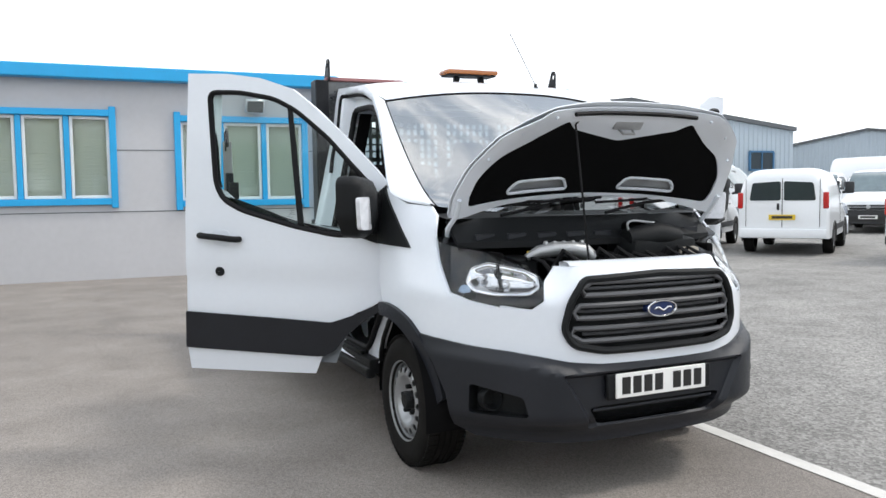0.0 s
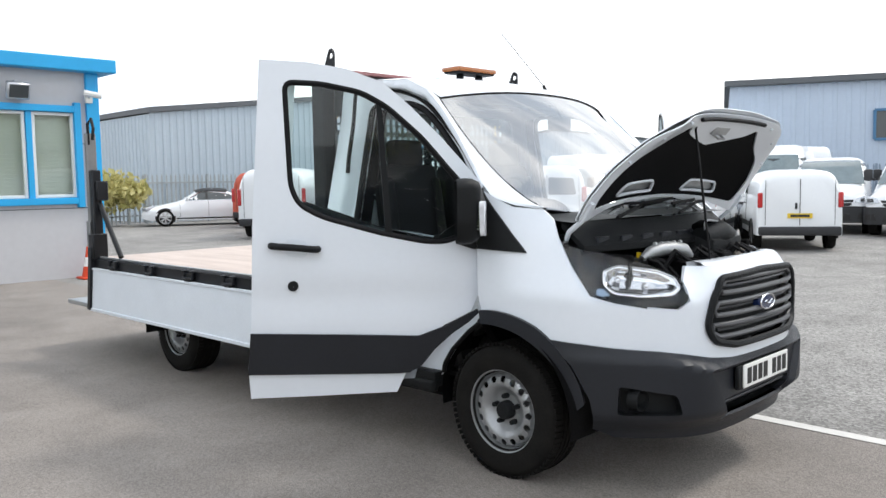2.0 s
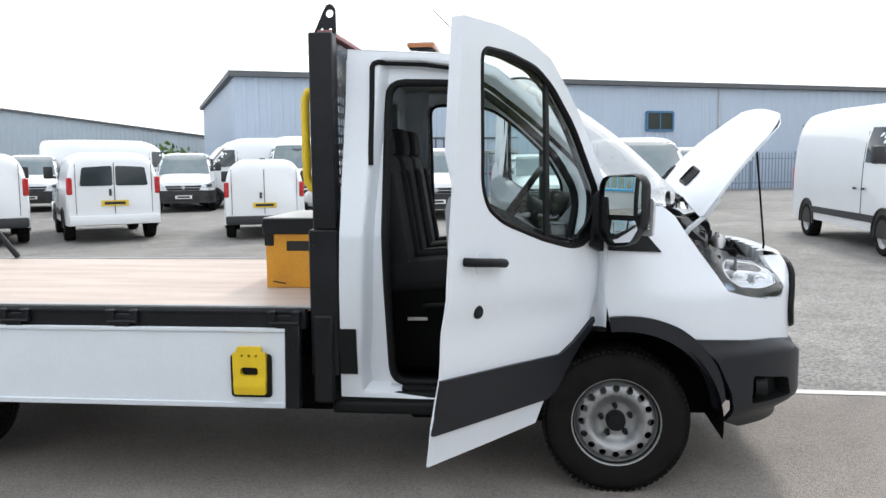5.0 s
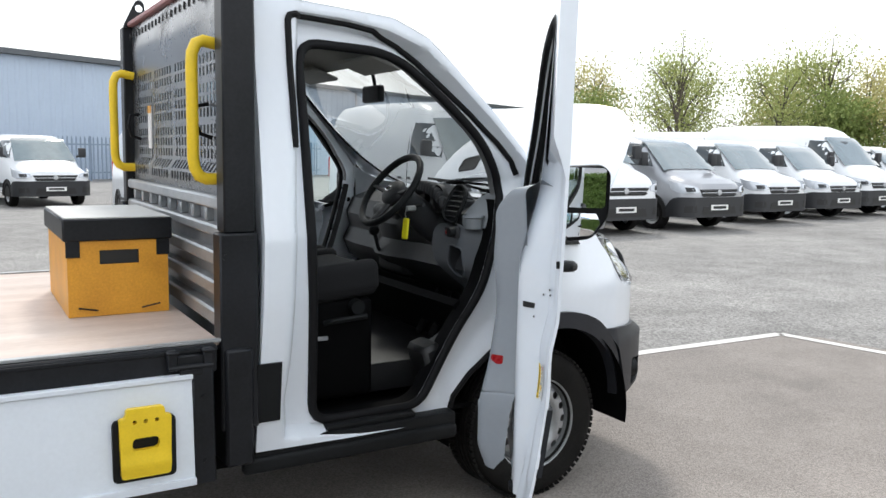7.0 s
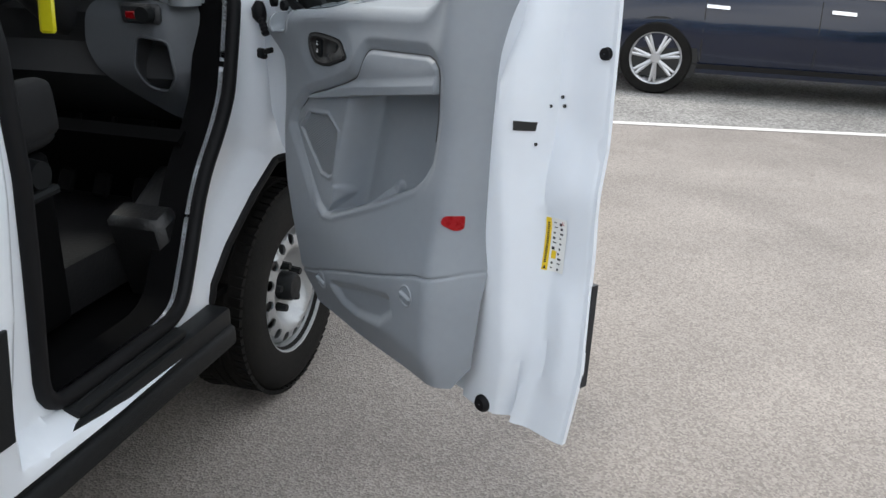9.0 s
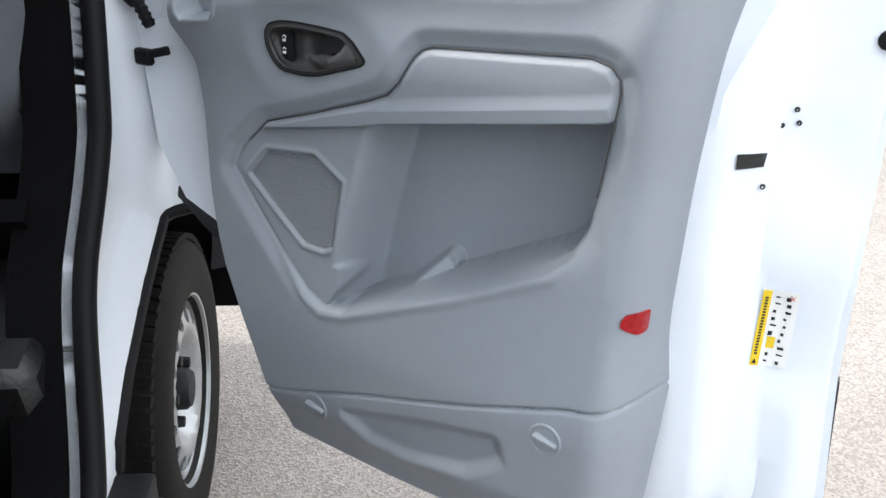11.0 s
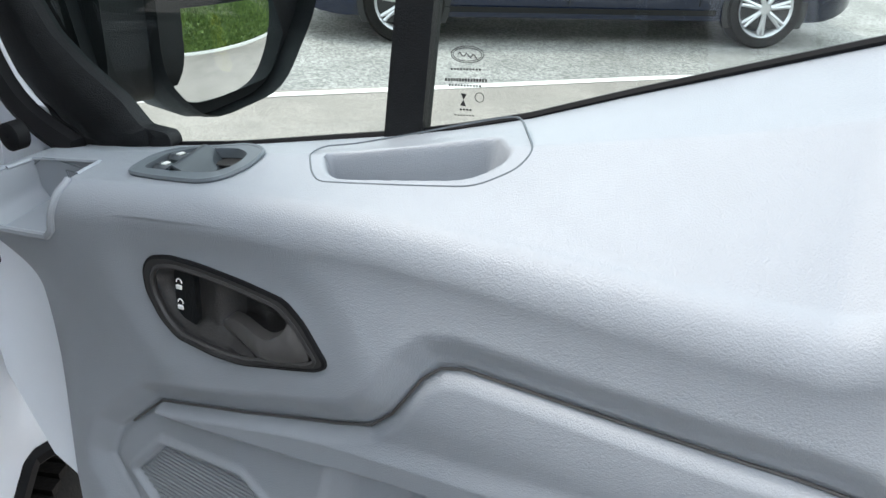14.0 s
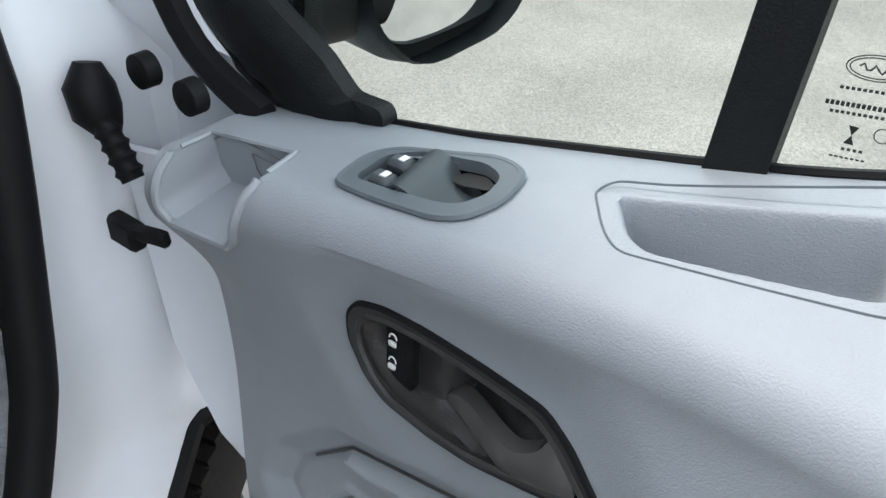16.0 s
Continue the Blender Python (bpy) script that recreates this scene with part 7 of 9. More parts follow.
def cabin():
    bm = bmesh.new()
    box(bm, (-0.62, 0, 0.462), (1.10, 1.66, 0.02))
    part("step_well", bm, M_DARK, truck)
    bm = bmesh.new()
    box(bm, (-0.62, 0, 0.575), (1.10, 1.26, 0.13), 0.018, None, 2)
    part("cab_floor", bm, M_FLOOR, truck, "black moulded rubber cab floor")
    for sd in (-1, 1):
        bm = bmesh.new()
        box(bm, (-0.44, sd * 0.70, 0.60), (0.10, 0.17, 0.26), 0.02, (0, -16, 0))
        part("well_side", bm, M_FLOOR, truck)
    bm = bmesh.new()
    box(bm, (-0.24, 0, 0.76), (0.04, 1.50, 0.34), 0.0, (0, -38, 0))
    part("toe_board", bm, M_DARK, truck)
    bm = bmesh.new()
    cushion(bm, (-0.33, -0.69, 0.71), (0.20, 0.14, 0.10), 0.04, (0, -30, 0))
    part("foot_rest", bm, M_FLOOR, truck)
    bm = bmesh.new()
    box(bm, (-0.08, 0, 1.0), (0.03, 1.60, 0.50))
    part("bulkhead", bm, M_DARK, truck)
    bm = bmesh.new()
    sheet(bm, [(-0.80, -1.22), (0.80, -1.22), (0.66, -0.64), (0.36, -0.54), (-0.36, -0.54), (-0.66, -0.64)], lambda a, b, d: Vector((b, a, 2.040 - 0.05 * abs(a) ** 3 + d - 0.12 * float(smooth(-0.80, -0.50, b)))), 0.01, (), 0.12)
    part("roof_lining", bm, M_LINER, truck)
    # dashboard: a swept main body with hoods and end panels
    dash = new("dashboard")
    dash.parent = truck
    prof = [(-0.10, 0.86), (-0.22, 0.93), (-0.26, 1.02), (-0.22, 1.10), (-0.24, 1.18), (-0.20, 1.265), (-0.10, 1.300), (0.08, 1.305), (0.30, 1.285)]
    ys = np.linspace(-0.78, 0.78, 33)
    co = np.zeros((33, len(prof), 3))
    for i, y in enumerate(ys):
        k = 0.05 * smooth(0.30, 0.05, abs(y)) + 0.03 * smooth(0.55, 0.40, abs(y + 0.36))
        for j, (x, z) in enumerate(prof):
            co[i, j] = (x - k * (0.2 < j / 8 < 0.8) + 0.06 * (abs(y) / 0.78) ** 4, y, z)
    finish("dash_body", grid_mesh("dash_body", co, 33, len(prof)), M_DASH, dash)
    bm = bmesh.new()
    for k in range(15):
        t = k / 14
        y = -0.155 - 0.35 * t
        z = 1.305 + 0.085 * math.sin(math.pi * min(1.0, max(0.0, t * 0.92 + 0.04))) ** 0.6
        box(bm, (-0.195, y, z - 0.028), (0.20, 0.032, 0.060), 0.012, (0, 8, 0))
    part("instrument_hood", bm, M_DASH, dash)
    bm = bmesh.new()
    for y in (-0.45, -0.27):
        lathe(bm, [(0.001, 0.0), (0.058, 0.0), (0.064, -0.012), (0.066, 0.01)], (-0.262, y, 1.325), "x", 24)
    part("instrument_dial", bm, M_INK, dash)
    # driver's side: lower fascia with an open pocket, round vent pod, lamp switch and cup holder
    fascia = rounded([(-0.80, 1.20), (-0.60, 1.225), (-0.47, 1.215), (-0.455, 1.10), (-0.50, 1.02), (-0.56, 0.955), (-0.64, 0.905), (-0.735, 0.900), (-0.795, 0.945)], 0.03)
    pocket = rounded([(-0.700, 1.125), (-0.615, 1.135), (-0.600, 1.06), (-0.615, 0.995), (-0.668, 0.985), (-0.708, 1.03)], 0.02)

    def fascia_x(y, z):
        return -0.300 + 0.10 * float(smooth(1.06, 0.90, z)) + 0.13 * float(smooth(-0.66, -0.81, y)) ** 1.4 + 0.03 * float(smooth(1.17, 1.23, z))
    bm = bmesh.new()
    sheet(bm, fascia, lambda a, b, d: Vector((fascia_x(a, b) + d, a, b)), 0.012, [pocket], 0.025)
    part("dash_end", bm, M_DASH_GREY, dash, "grey lower end panel of the dashboard")
    bm = bmesh.new()
    ring = resample(pocket, 0.02)
    for i in range(len(ring)):
        (p, q), (r, t) = ring[i], ring[(i + 1) % len(ring)]
        bm.faces.new([bm.verts.new((fascia_x(p, q), p, q)), bm.verts.new((fascia_x(r, t), r, t)), bm.verts.new((fascia_x(r, t) + 0.08, r, t)), bm.verts.new((fascia_x(p, q) + 0.08, p, q))])
    sheet(bm, pocket, lambda a, b, d: Vector((fascia_x(a, b) + 0.08 + d, a, b)), 0.004, (), 0.06)
    part("dash_pocket", bm, M_DASH, dash)
    bm = bmesh.new()
    tube(bm, [(fascia_x(a, b) - 0.002, a, b) for a, b in resample(pocket, 0.02)], 0.004, 6, True)
    part("pocket_rim", bm, M_DASH_GREY, dash)
    bm = bmesh.new()
    box(bm, (-0.300, -0.635, 1.190), (0.02, 0.115, 0.050), 0.008)
    part("switch_panel", bm, M_DASH, dash)
    bm = bmesh.new()
    cyl(bm, (-0.300, -0.660, 1.190), (-0.335, -0.660, 1.190), 0.024, 0.020, 18)
    part("lamp_switch", bm, M_BLACK, dash)
    bm = bmesh.new()
    box(bm, (-0.312, -0.612, 1.186), (0.008, 0.03, 0.018), 0.003)
    part("dimmer", bm, M_REFLECTOR, dash)
    # black vent pod: an upright crescent with slats
    pod = rounded([(-0.540, 1.235), (-0.640, 1.225), (-0.665, 1.300), (-0.640, 1.365), (-0.585, 1.395), (-0.530, 1.385), (-0.515, 1.310)], 0.03)
    bm = bmesh.new()
    sheet(bm, pod, lambda a, b, d: Vector((-0.285 + 0.55 * max(0.0, b - 1.27) + d + 0.02 * float(smooth(0.0, -0.03, away(a, b, pod))), a, b)), 0.012, (), 0.015)
    tube(bm, [(-0.288 + 0.55 * max(0.0, b - 1.27), a, b) for a, b in resample(pod, 0.015)], 0.007, 6, True)
    vent_pod = part("air_vent", bm, M_BLACK, dash)
    for k in range(6):
        z = 1.255 + 0.022 * k
        bm = bmesh.new()
        tube(bm, [(-0.284 + 0.55 * max(0.0, z - 1.27), y, z) for y in (-0.640, -0.585, -0.535)], 0.0035, 5)
        part("vent_slat", bm, M_DASH, vent_pod)
    # pale cup holder lobe at the end, with a round recess
    bm = bmesh.new()
    lobe = rounded([(-0.815, 1.215), (-0.660, 1.215), (-0.672, 1.300), (-0.705, 1.355), (-0.760, 1.375), (-0.805, 1.350)], 0.03)
    sheet(bm, lobe, lambda a, b, d: Vector((-0.268 + 0.75 * max(0.0, b - 1.26) + 0.10 * float(smooth(-0.70, -0.82, a)) + d, a, b)), 0.012, (), 0.02)
    part("cup_lobe", bm, M_LOBE, dash, "pale grey cup holder at the end of the dashboard")
    bm = bmesh.new()
    lathe(bm, [(0.046, 0.010), (0.050, 0.0), (0.044, -0.006), (0.040, -0.05), (0.001, -0.05)], (-0.255, -0.735, 1.262), "z", 24)
    part("cup_holder", bm, M_LOBE, dash)
    bm = bmesh.new()
    cushion(bm, (-0.20, 0.02, 1.10), (0.18, 0.30, 0.36), 0.04, (0, -8, 0))
    part("centre_console", bm, M_DASH, dash)
    bm = bmesh.new()
    box(bm, (-0.297, 0.02, 1.19), (0.012, 0.20, 0.10), 0.006, (0, -8, 0))
    part("radio", bm, M_INK, dash)
    bm = bmesh.new()
    tube(bm, [(-0.28, 0.02, 0.98), (-0.34, 0.02, 1.05), (-0.36, 0.02, 1.12)], 0.010, 8)
    bmesh.ops.create_uvsphere(bm, u_segments=14, v_segments=10, radius=0.028, matrix=Matrix.Translation((-0.365, 0.02, 1.14)))
    part("gear_lever", bm, M_BLACK, dash)
    # steering wheel
    c, ax = Vector((-0.460, -0.345, 1.362)), Vector((0.80, 0, -0.60)).normalized()
    up = Vector((0.60, 0, 0.80)).normalized()
    lr = Vector((0, 1, 0))
    bm = bmesh.new()
    tube(bm, [c + 0.188 * (math.cos(t) * lr + math.sin(t) * up) for t in np.linspace(0, 2 * math.pi, 48, endpoint=False)], 0.0165, 10, True)
    sw = part("steering_wheel", bm, M_BLACK, truck, "black three-spoke steering wheel")
    bm = bmesh.new()
    for t in (0.08, math.pi - 0.08, 1.5 * math.pi):
        d = math.cos(t) * lr + math.sin(t) * up
        tube(bm, [c + ax * 0.03 + d * 0.05, c + ax * 0.02 + d * 0.12, c + d * 0.182], [0.030, 0.022, 0.015], 8, flat=0.5)
    part("spoke", bm, M_DASH, sw)
    bm = bmesh.new()
    n0 = len(bm.verts)
    bmesh.ops.create_uvsphere(bm, u_segments=24, v_segments=12, radius=0.078)
    bmesh.ops.scale(bm, verts=bm.verts, vec=(1.05, 0.85, 0.38))
    rot = Matrix((lr, up, -ax)).transposed().to_4x4()
    bmesh.ops.transform(bm, verts=bm.verts, matrix=Matrix.Translation(c + ax * 0.02) @ rot)
    part("airbag_cover", bm, M_DASH, sw)
    bm = bmesh.new()
    ring = [c - ax * 0.012 + 0.026 * math.cos(t) * lr + 0.011 * math.sin(t) * up for t in np.linspace(0, 2 * math.pi, 20, endpoint=False)]
    tube(bm, ring, 0.003, 5, True)
    part("wheel_badge", bm, M_CHROME, sw)
    bm = bmesh.new()
    tube(bm, [c + ax * 0.03, c + ax * 0.16, c + ax * 0.32], [0.055, 0.07, 0.075], 14)
    tube(bm, [c + ax * 0.12 + lr * 0.05, c + ax * 0.10 + lr * 0.17], 0.009, 6)
    tube(bm, [c + ax * 0.12 - lr * 0.05, c + ax * 0.10 - lr * 0.17], 0.009, 6)
    part("steering_column", bm, M_DASH, sw)
    # key with a yellow tag
    k = new("ignition_key")
    k.parent = truck
    bm = bmesh.new()
    box(bm, (-0.42, -0.47, 1.285), (0.05, 0.02, 0.025), 0.006)
    tube(bm, [(-0.445, -0.475, 1.285), (-0.455, -0.48, 1.262), (-0.450, -0.478, 1.245)], 0.003, 5)
    part("key", bm, M_GALV, k)
    bm = bmesh.new()
    box(bm, (-0.452, -0.480, 1.195), (0.010, 0.042, 0.095), 0.006, (0, 6, 10))
    part("key_tag", bm, mat("bright_yellow_tag", (0.85, 0.78, 0.02), 0.4, var=0.05), k, "bright yellow key tag")
    # seats
    for y, w, name in ((-0.42, 0.50, "driver_seat"), (0.10, 0.42, "middle_seat"), (0.54, 0.44, "passenger_seat")):
        s = new(name)
        s.parent = truck
        tagged(s, "black cloth cab seat")
        bm = bmesh.new()
        cushion(bm, (-0.90, y, 0.985), (0.46, w, 0.13), 0.05, (0, -5, 0))
        cushion(bm, (-0.88, y - w * 0.43, 1.010), (0.42, w * 0.16, 0.13), 0.035, (0, -5, 0))
        cushion(bm, (-0.88, y + w * 0.43, 1.010), (0.42, w * 0.16, 0.13), 0.035, (0, -5, 0))
        part("seat_cushion", bm, M_SEAT, s)
        bm = bmesh.new()
        cushion(bm, (-1.13, y, 1.30), (0.13, w * 0.94, 0.60), 0.055, (0, -9, 0))
        cushion(bm, (-1.085, y - w * 0.40, 1.27), (0.10, w * 0.16, 0.50), 0.04, (0, -9, 0))
        cushion(bm, (-1.085, y + w * 0.40, 1.27), (0.10, w * 0.16, 0.50), 0.04, (0, -9, 0))
        part("backrest", bm, M_SEAT, s)
        bm = bmesh.new()
        cushion(bm, (-1.165, y, 1.665), (0.10, 0.26, 0.17), 0.045, (0, -6, 0))
        part("headrest", bm, M_SEAT, s)
        for d in (-0.05, 0.05):
            bm = bmesh.new()
            cyl(bm, (-1.16, y + d, 1.55), (-1.165, y + d, 1.63), 0.006, seg=8)
            part("headrest_post", bm, M_CHROME, s)
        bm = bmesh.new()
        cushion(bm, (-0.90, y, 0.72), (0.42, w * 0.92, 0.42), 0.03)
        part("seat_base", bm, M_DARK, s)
        bm = bmesh.new()
        cyl(bm, (-0.78, y - w * 0.48, 0.90), (-0.78, y - w * 0.55, 0.90), 0.034, 0.030, 16)
        tube(bm, [(-0.92, y - w * 0.5, 0.84), (-0.90, y - w * 0.54, 0.85), (-0.74, y - w * 0.54, 0.86)], 0.012, 8)
        part("seat_control", bm, M_BLACK, s)
    bm = bmesh.new()
    box(bm, (-0.955, -0.672, 0.78), (0.10, 0.006, 0.018), 0.002)
    part("seat_label", bm, M_SILVER, truck)
    bm = bmesh.new()
    tube(bm, [(-1.10, -0.80, 1.78), (-1.09, -0.80, 1.4), (-1.08, -0.79, 1.0), (-1.05, -0.78, 0.62)], 0.022, 6, flat=0.1)
    part("seat_belt", bm, M_SEAL, truck)
    bm = bmesh.new()
    cushion(bm, (-0.345, 0.085, 1.822), (0.035, 0.20, 0.085), 0.016)
    tube(bm, [(-0.33, 0.085, 1.84), (-0.36, 0.06, 1.92), (-0.42, 0.03, 1.955)], 0.010, 6)
    part("rear_view_mirror", bm, M_BLACK, truck, "black interior mirror")
    for y in (-0.42, -0.30, -0.55):
        bm = bmesh.new()
        box(bm, (-0.26, y, 0.70), (0.02, 0.055, 0.07), 0.008, (0, 30, 0))
        tube(bm, [(-0.25, y, 0.73), (-0.17, y, 0.88)], 0.009, 6)
        part("pedal", bm, M_DARK, truck)
    for sd in (-1, 1):
        bm = bmesh.new()
        cushion(bm, (-0.575, sd * 0.34, 1.915), (0.15, 0.36, 0.018), 0.008, (0, 18, 0))
        part("sun_visor", bm, M_LINER, truck)


cabin()


# ---- sheds ----
def ribbed(name, a, b, z0, top, material, parent=None, pitch=0.33, deep=0.035):
    """A wall of ribbed steel cladding from a to b; top(k) gives its height along the wall."""
    a, b = Vector((*a, 0)), Vector((*b, 0))
    d = (b - a).normalized()
    n = Vector((d.y, -d.x, 0))
    length = (b - a).length
    pts = []
    k = 0.0
    while k < length:
        for f, o in ((0.0, 0), (0.55, 0), (0.65, 1), (0.90, 1)):
            if k + f * pitch < length:
                pts.append((k + f * pitch, o * deep))
        k += pitch
    pts.append((length, 0))
    co = np.zeros((len(pts), 2, 3))
    for i, (s, o) in enumerate(pts):
        p = a + d * s + n * o
        co[i, 0], co[i, 1] = (p.x, p.y, z0), (p.x, p.y, top(s / length))
    return finish(name, grid_mesh(name, co, len(pts), 2), material, parent, sharp=20)


def shed_window(x, y, d, w, z0, z1, name):
    """A blue-framed window set on a clad wall that runs along d."""
    d = Vector((*d, 0)).normalized()
    n = Vector((d.y, -d.x, 0))
    win = thing(name, "blue-framed two-pane window in a clad wall", "window", kind="structure")
    c = Vector((x, y, (z0 + z1) / 2)) + n * 0.06
    ang = math.degrees(math.atan2(d.y, d.x))
    bm = bmesh.new()
    for off, sw, sz, zz in ((-w / 2, 0.10, z1 - z0, 0), (w / 2, 0.10, z1 - z0, 0), (0, 0.06, z1 - z0, 0), (0, w, 0.10, (z1 - z0) / 2), (0, w, 0.10, -(z1 - z0) / 2)):
        box(bm, c + d * off + Vector((0, 0, zz)), (sw, 0.12, sz), 0.0, (0, 0, ang))
    part("window_frame", bm, M_SHEDWIN, win)
    bm = bmesh.new()
    box(bm, c, (w - 0.05, 0.04, z1 - z0 - 0.05), 0.0, (0, 0, ang))
    part("pane", bm, M_CARGLASS, win)


M_SHEDWIN = mat("blue_window_frame", (0.05, 0.16, 0.30), 0.4)


def sheds():
    # grey shed with its wide gable towards the yard
    w = ribbed("wall_grey_shed", (-30, 12.1), (-30, 34.4), 0, lambda k: 4.55 + 1.25 * (1 - abs(2 * k - 1)), M_CLAD_B)
    tagged(w, "pale grey ribbed steel gable wall of a shed", "wall", kind="structure")
    s = ribbed("wall_grey_shed_side", (-60, 12.1), (-30, 12.1), 0, lambda k: 4.5, M_CLAD_B)
    tagged(s, "pale grey ribbed steel side wall of a shed", "wall", kind="structure")
    bm = bmesh.new()
    for y0, y1, z0, z1 in ((12.0, 23.25, 4.55, 5.80), (23.25, 34.5, 5.80, 4.55)):
        vs = [bm.verts.new(p) for p in ((-29.85, y0, z0), (-29.85, y1, z1), (-29.85, y1, z1 + 0.22), (-29.85, y0, z0 + 0.22), (-60, y0, z0), (-60, y1, z1), (-60, y1, z1 + 0.22), (-60, y0, z0 + 0.22))]
        for q in ((0, 1, 2, 3), (3, 2, 6, 7), (0, 4, 5, 1), (0, 3, 7, 4), (1, 5, 6, 2), (4, 7, 6, 5)):
            bm.faces.new([vs[i] for i in q])
    tagged(part("roof_grey_shed", bm, M_ROOF), "dark steel roof of the grey shed", "roof", kind="structure")
    shed_window(-30, 27.6, (0, 1), 1.7, 2.4, 3.4, "window_11")
    shed_window(-30, 32.0, (0, 1), 1.7, 2.4, 3.4, "window_12")
    # a lower shed far behind it
    fd = Vector((0.785, 0.619, 0))
    top = Vector((-37.05, 49.2, 0))
    roofline = lambda q: 5.40 - (0.19 * -q if q < 0 else 0.125 * q)
    w = ribbed("wall_far_shed", (top - fd * 7)[:2], (top + fd * 14)[:2], 0, lambda k: roofline(21 * k - 7), M_CLAD_B)
    tagged(w, "pale grey clad gable wall of a far shed", "wall", kind="structure")
    bm = bmesh.new()
    back = Vector((-fd.y, fd.x, 0)) * 20
    for q0, q1 in ((-7, 0), (0, 14)):
        p, q = top + fd * q0 + Vector((0, 0, roofline(q0))), top + fd * q1 + Vector((0, 0, roofline(q1)))
        up, out = Vector((0, 0, 0.16)), back * -0.01
        vs = [bm.verts.new(r) for r in (p + out, q + out, q + out + up, p + out + up, p + back, q + back, q + back + up, p + back + up)]
        for f in ((0, 1, 2, 3), (3, 2, 6, 7), (0, 4, 5, 1), (0, 3, 7, 4), (1, 5, 6, 2), (4, 7, 6, 5)):
            bm.faces.new([vs[i] for i in f])
    tagged(part("roof_far_shed", bm, M_ROOF), "dark steel roof of the far shed", "roof", kind="structure")
    # long pale blue shed behind the vans
    a, b = (-12.7, 28.6), (40.2, 54.0)
    d = Vector((b[0] - a[0], b[1] - a[1])).normalized()
    w = ribbed("wall_blue_shed", a, b, 0, lambda k: 5.15, M_CLAD, pitch=0.5, deep=0.03)
    tagged(w, "long pale blue-grey clad shed wall", "wall", kind="structure")
    s = ribbed("wall_blue_shed_side", (a[0] - d.y * 22, a[1] + d.x * 22), a, 0, lambda k: 5.15, M_CLAD, pitch=0.5, deep=0.03)
    tagged(s, "pale blue-grey clad end wall of the long shed", "wall", kind="structure")
    bm = bmesh.new()
    mid = Vector(((a[0] + b[0]) / 2 - d.y * 10.9, (a[1] + b[1]) / 2 + d.x * 10.9, 5.25))
    box(bm, mid, ((Vector(b) - Vector(a)).length + 0.5, 22.4, 0.24), 0.02, (0, 0, math.degrees(math.atan2(d.y, d.x))))
    tagged(part("roof_blue_shed", bm, M_ROOF), "dark flat roof edge of the long shed", "roof", kind="structure")
    for k, (s0, w, z0, z1) in enumerate(((6.0, 1.4, 2.85, 3.98), (20.5, 1.5, 3.0, 3.9), (31.0, 1.5, 3.0, 3.7), (44.0, 1.6, 3.2, 3.9))):
        shed_window(a[0] + d.x * s0, a[1] + d.y * s0, d, w, z0, z1, "window_%d" % (21 + k))
    n = Vector((d.y, -d.x, 0))
    for s0 in (6.95, 9.5, 24.0, 36.0):
        bm = bmesh.new()
        p = Vector((a[0] + d.x * s0, a[1] + d.y * s0, 0)) + n * 0.10
        cyl(bm, p, p + Vector((0, 0, 5.1)), 0.055, seg=8)
        tagged(part("downpipe", bm, M_PANEL if s0 > 9 else M_SHEDWIN), "plain rainwater pipe on the clad wall", "pipe", kind="structure")
    # row of cooling units on brackets
    first = None
    for k in range(4):
        p = Vector((a[0] + d.x * (8.9 + 1.12 * k), a[1] + d.y * (8.9 + 1.12 * k), 1.72)) + n * 0.35
        m = Matrix.Translation(p) @ Matrix.Rotation(math.atan2(d.y, d.x), 4, "Z")
        if first:
            copy_thing(first, m)
            continue
        first = thing("air_conditioner", "grey outdoor cooling unit with a round fan grille", "air conditioner", "cooling units on the shed wall")
        bm = bmesh.new()
        box(bm, (0, 0, 0), (0.95, 0.38, 0.72), 0.03)
        part("casing", bm, M_PANEL, first)
        bm = bmesh.new()
        for r in (0.28, 0.20, 0.12):
            tube(bm, [(-0.1 + r * math.cos(t), -0.205, r * math.sin(t)) for t in np.linspace(0, 2 * math.pi, 24, endpoint=False)], 0.014, 5, True)
        for t in np.linspace(0, math.pi, 5)[:-1]:
            cyl(bm, (-0.1 - 0.28 * math.cos(t), -0.205, -0.28 * math.sin(t)), (-0.1 + 0.28 * math.cos(t), -0.205, 0.28 * math.sin(t)), 0.008, seg=5)
        part("fan_grille", bm, M_ROOF, first)
        bm = bmesh.new()
        for x in (-0.35, 0.35):
            box(bm, (x, 0.02, -0.40), (0.05, 0.60, 0.05))
        part("bracket", bm, M_GALV, first)
        first.matrix_world = m
    # steel cage beside the units
    c = thing("steel_cage", "dark steel cage frame against the shed wall", "cage")
    bm = bmesh.new()
    p0 = Vector((a[0] + d.x * 7.6, a[1] + d.y * 7.6, 0)) + n * 0.2
    for s0 in (0, 1.1, 2.2):
        for o in (0.0, 1.1):
            q = p0 + Vector((d.x, d.y, 0)) * s0 + n * o
            cyl(bm, q, q + Vector((0, 0, 2.6)), 0.04, seg=6)
    for z in (1.0, 1.9, 2.6):
        for o in (0.0, 1.1):
            q = p0 + n * o + Vector((0, 0, z))
            cyl(bm, q, q + Vector((d.x, d.y, 0)) * 4.6, 0.035, seg=6)
    part("frame", bm, M_ROOF, c)


sheds()


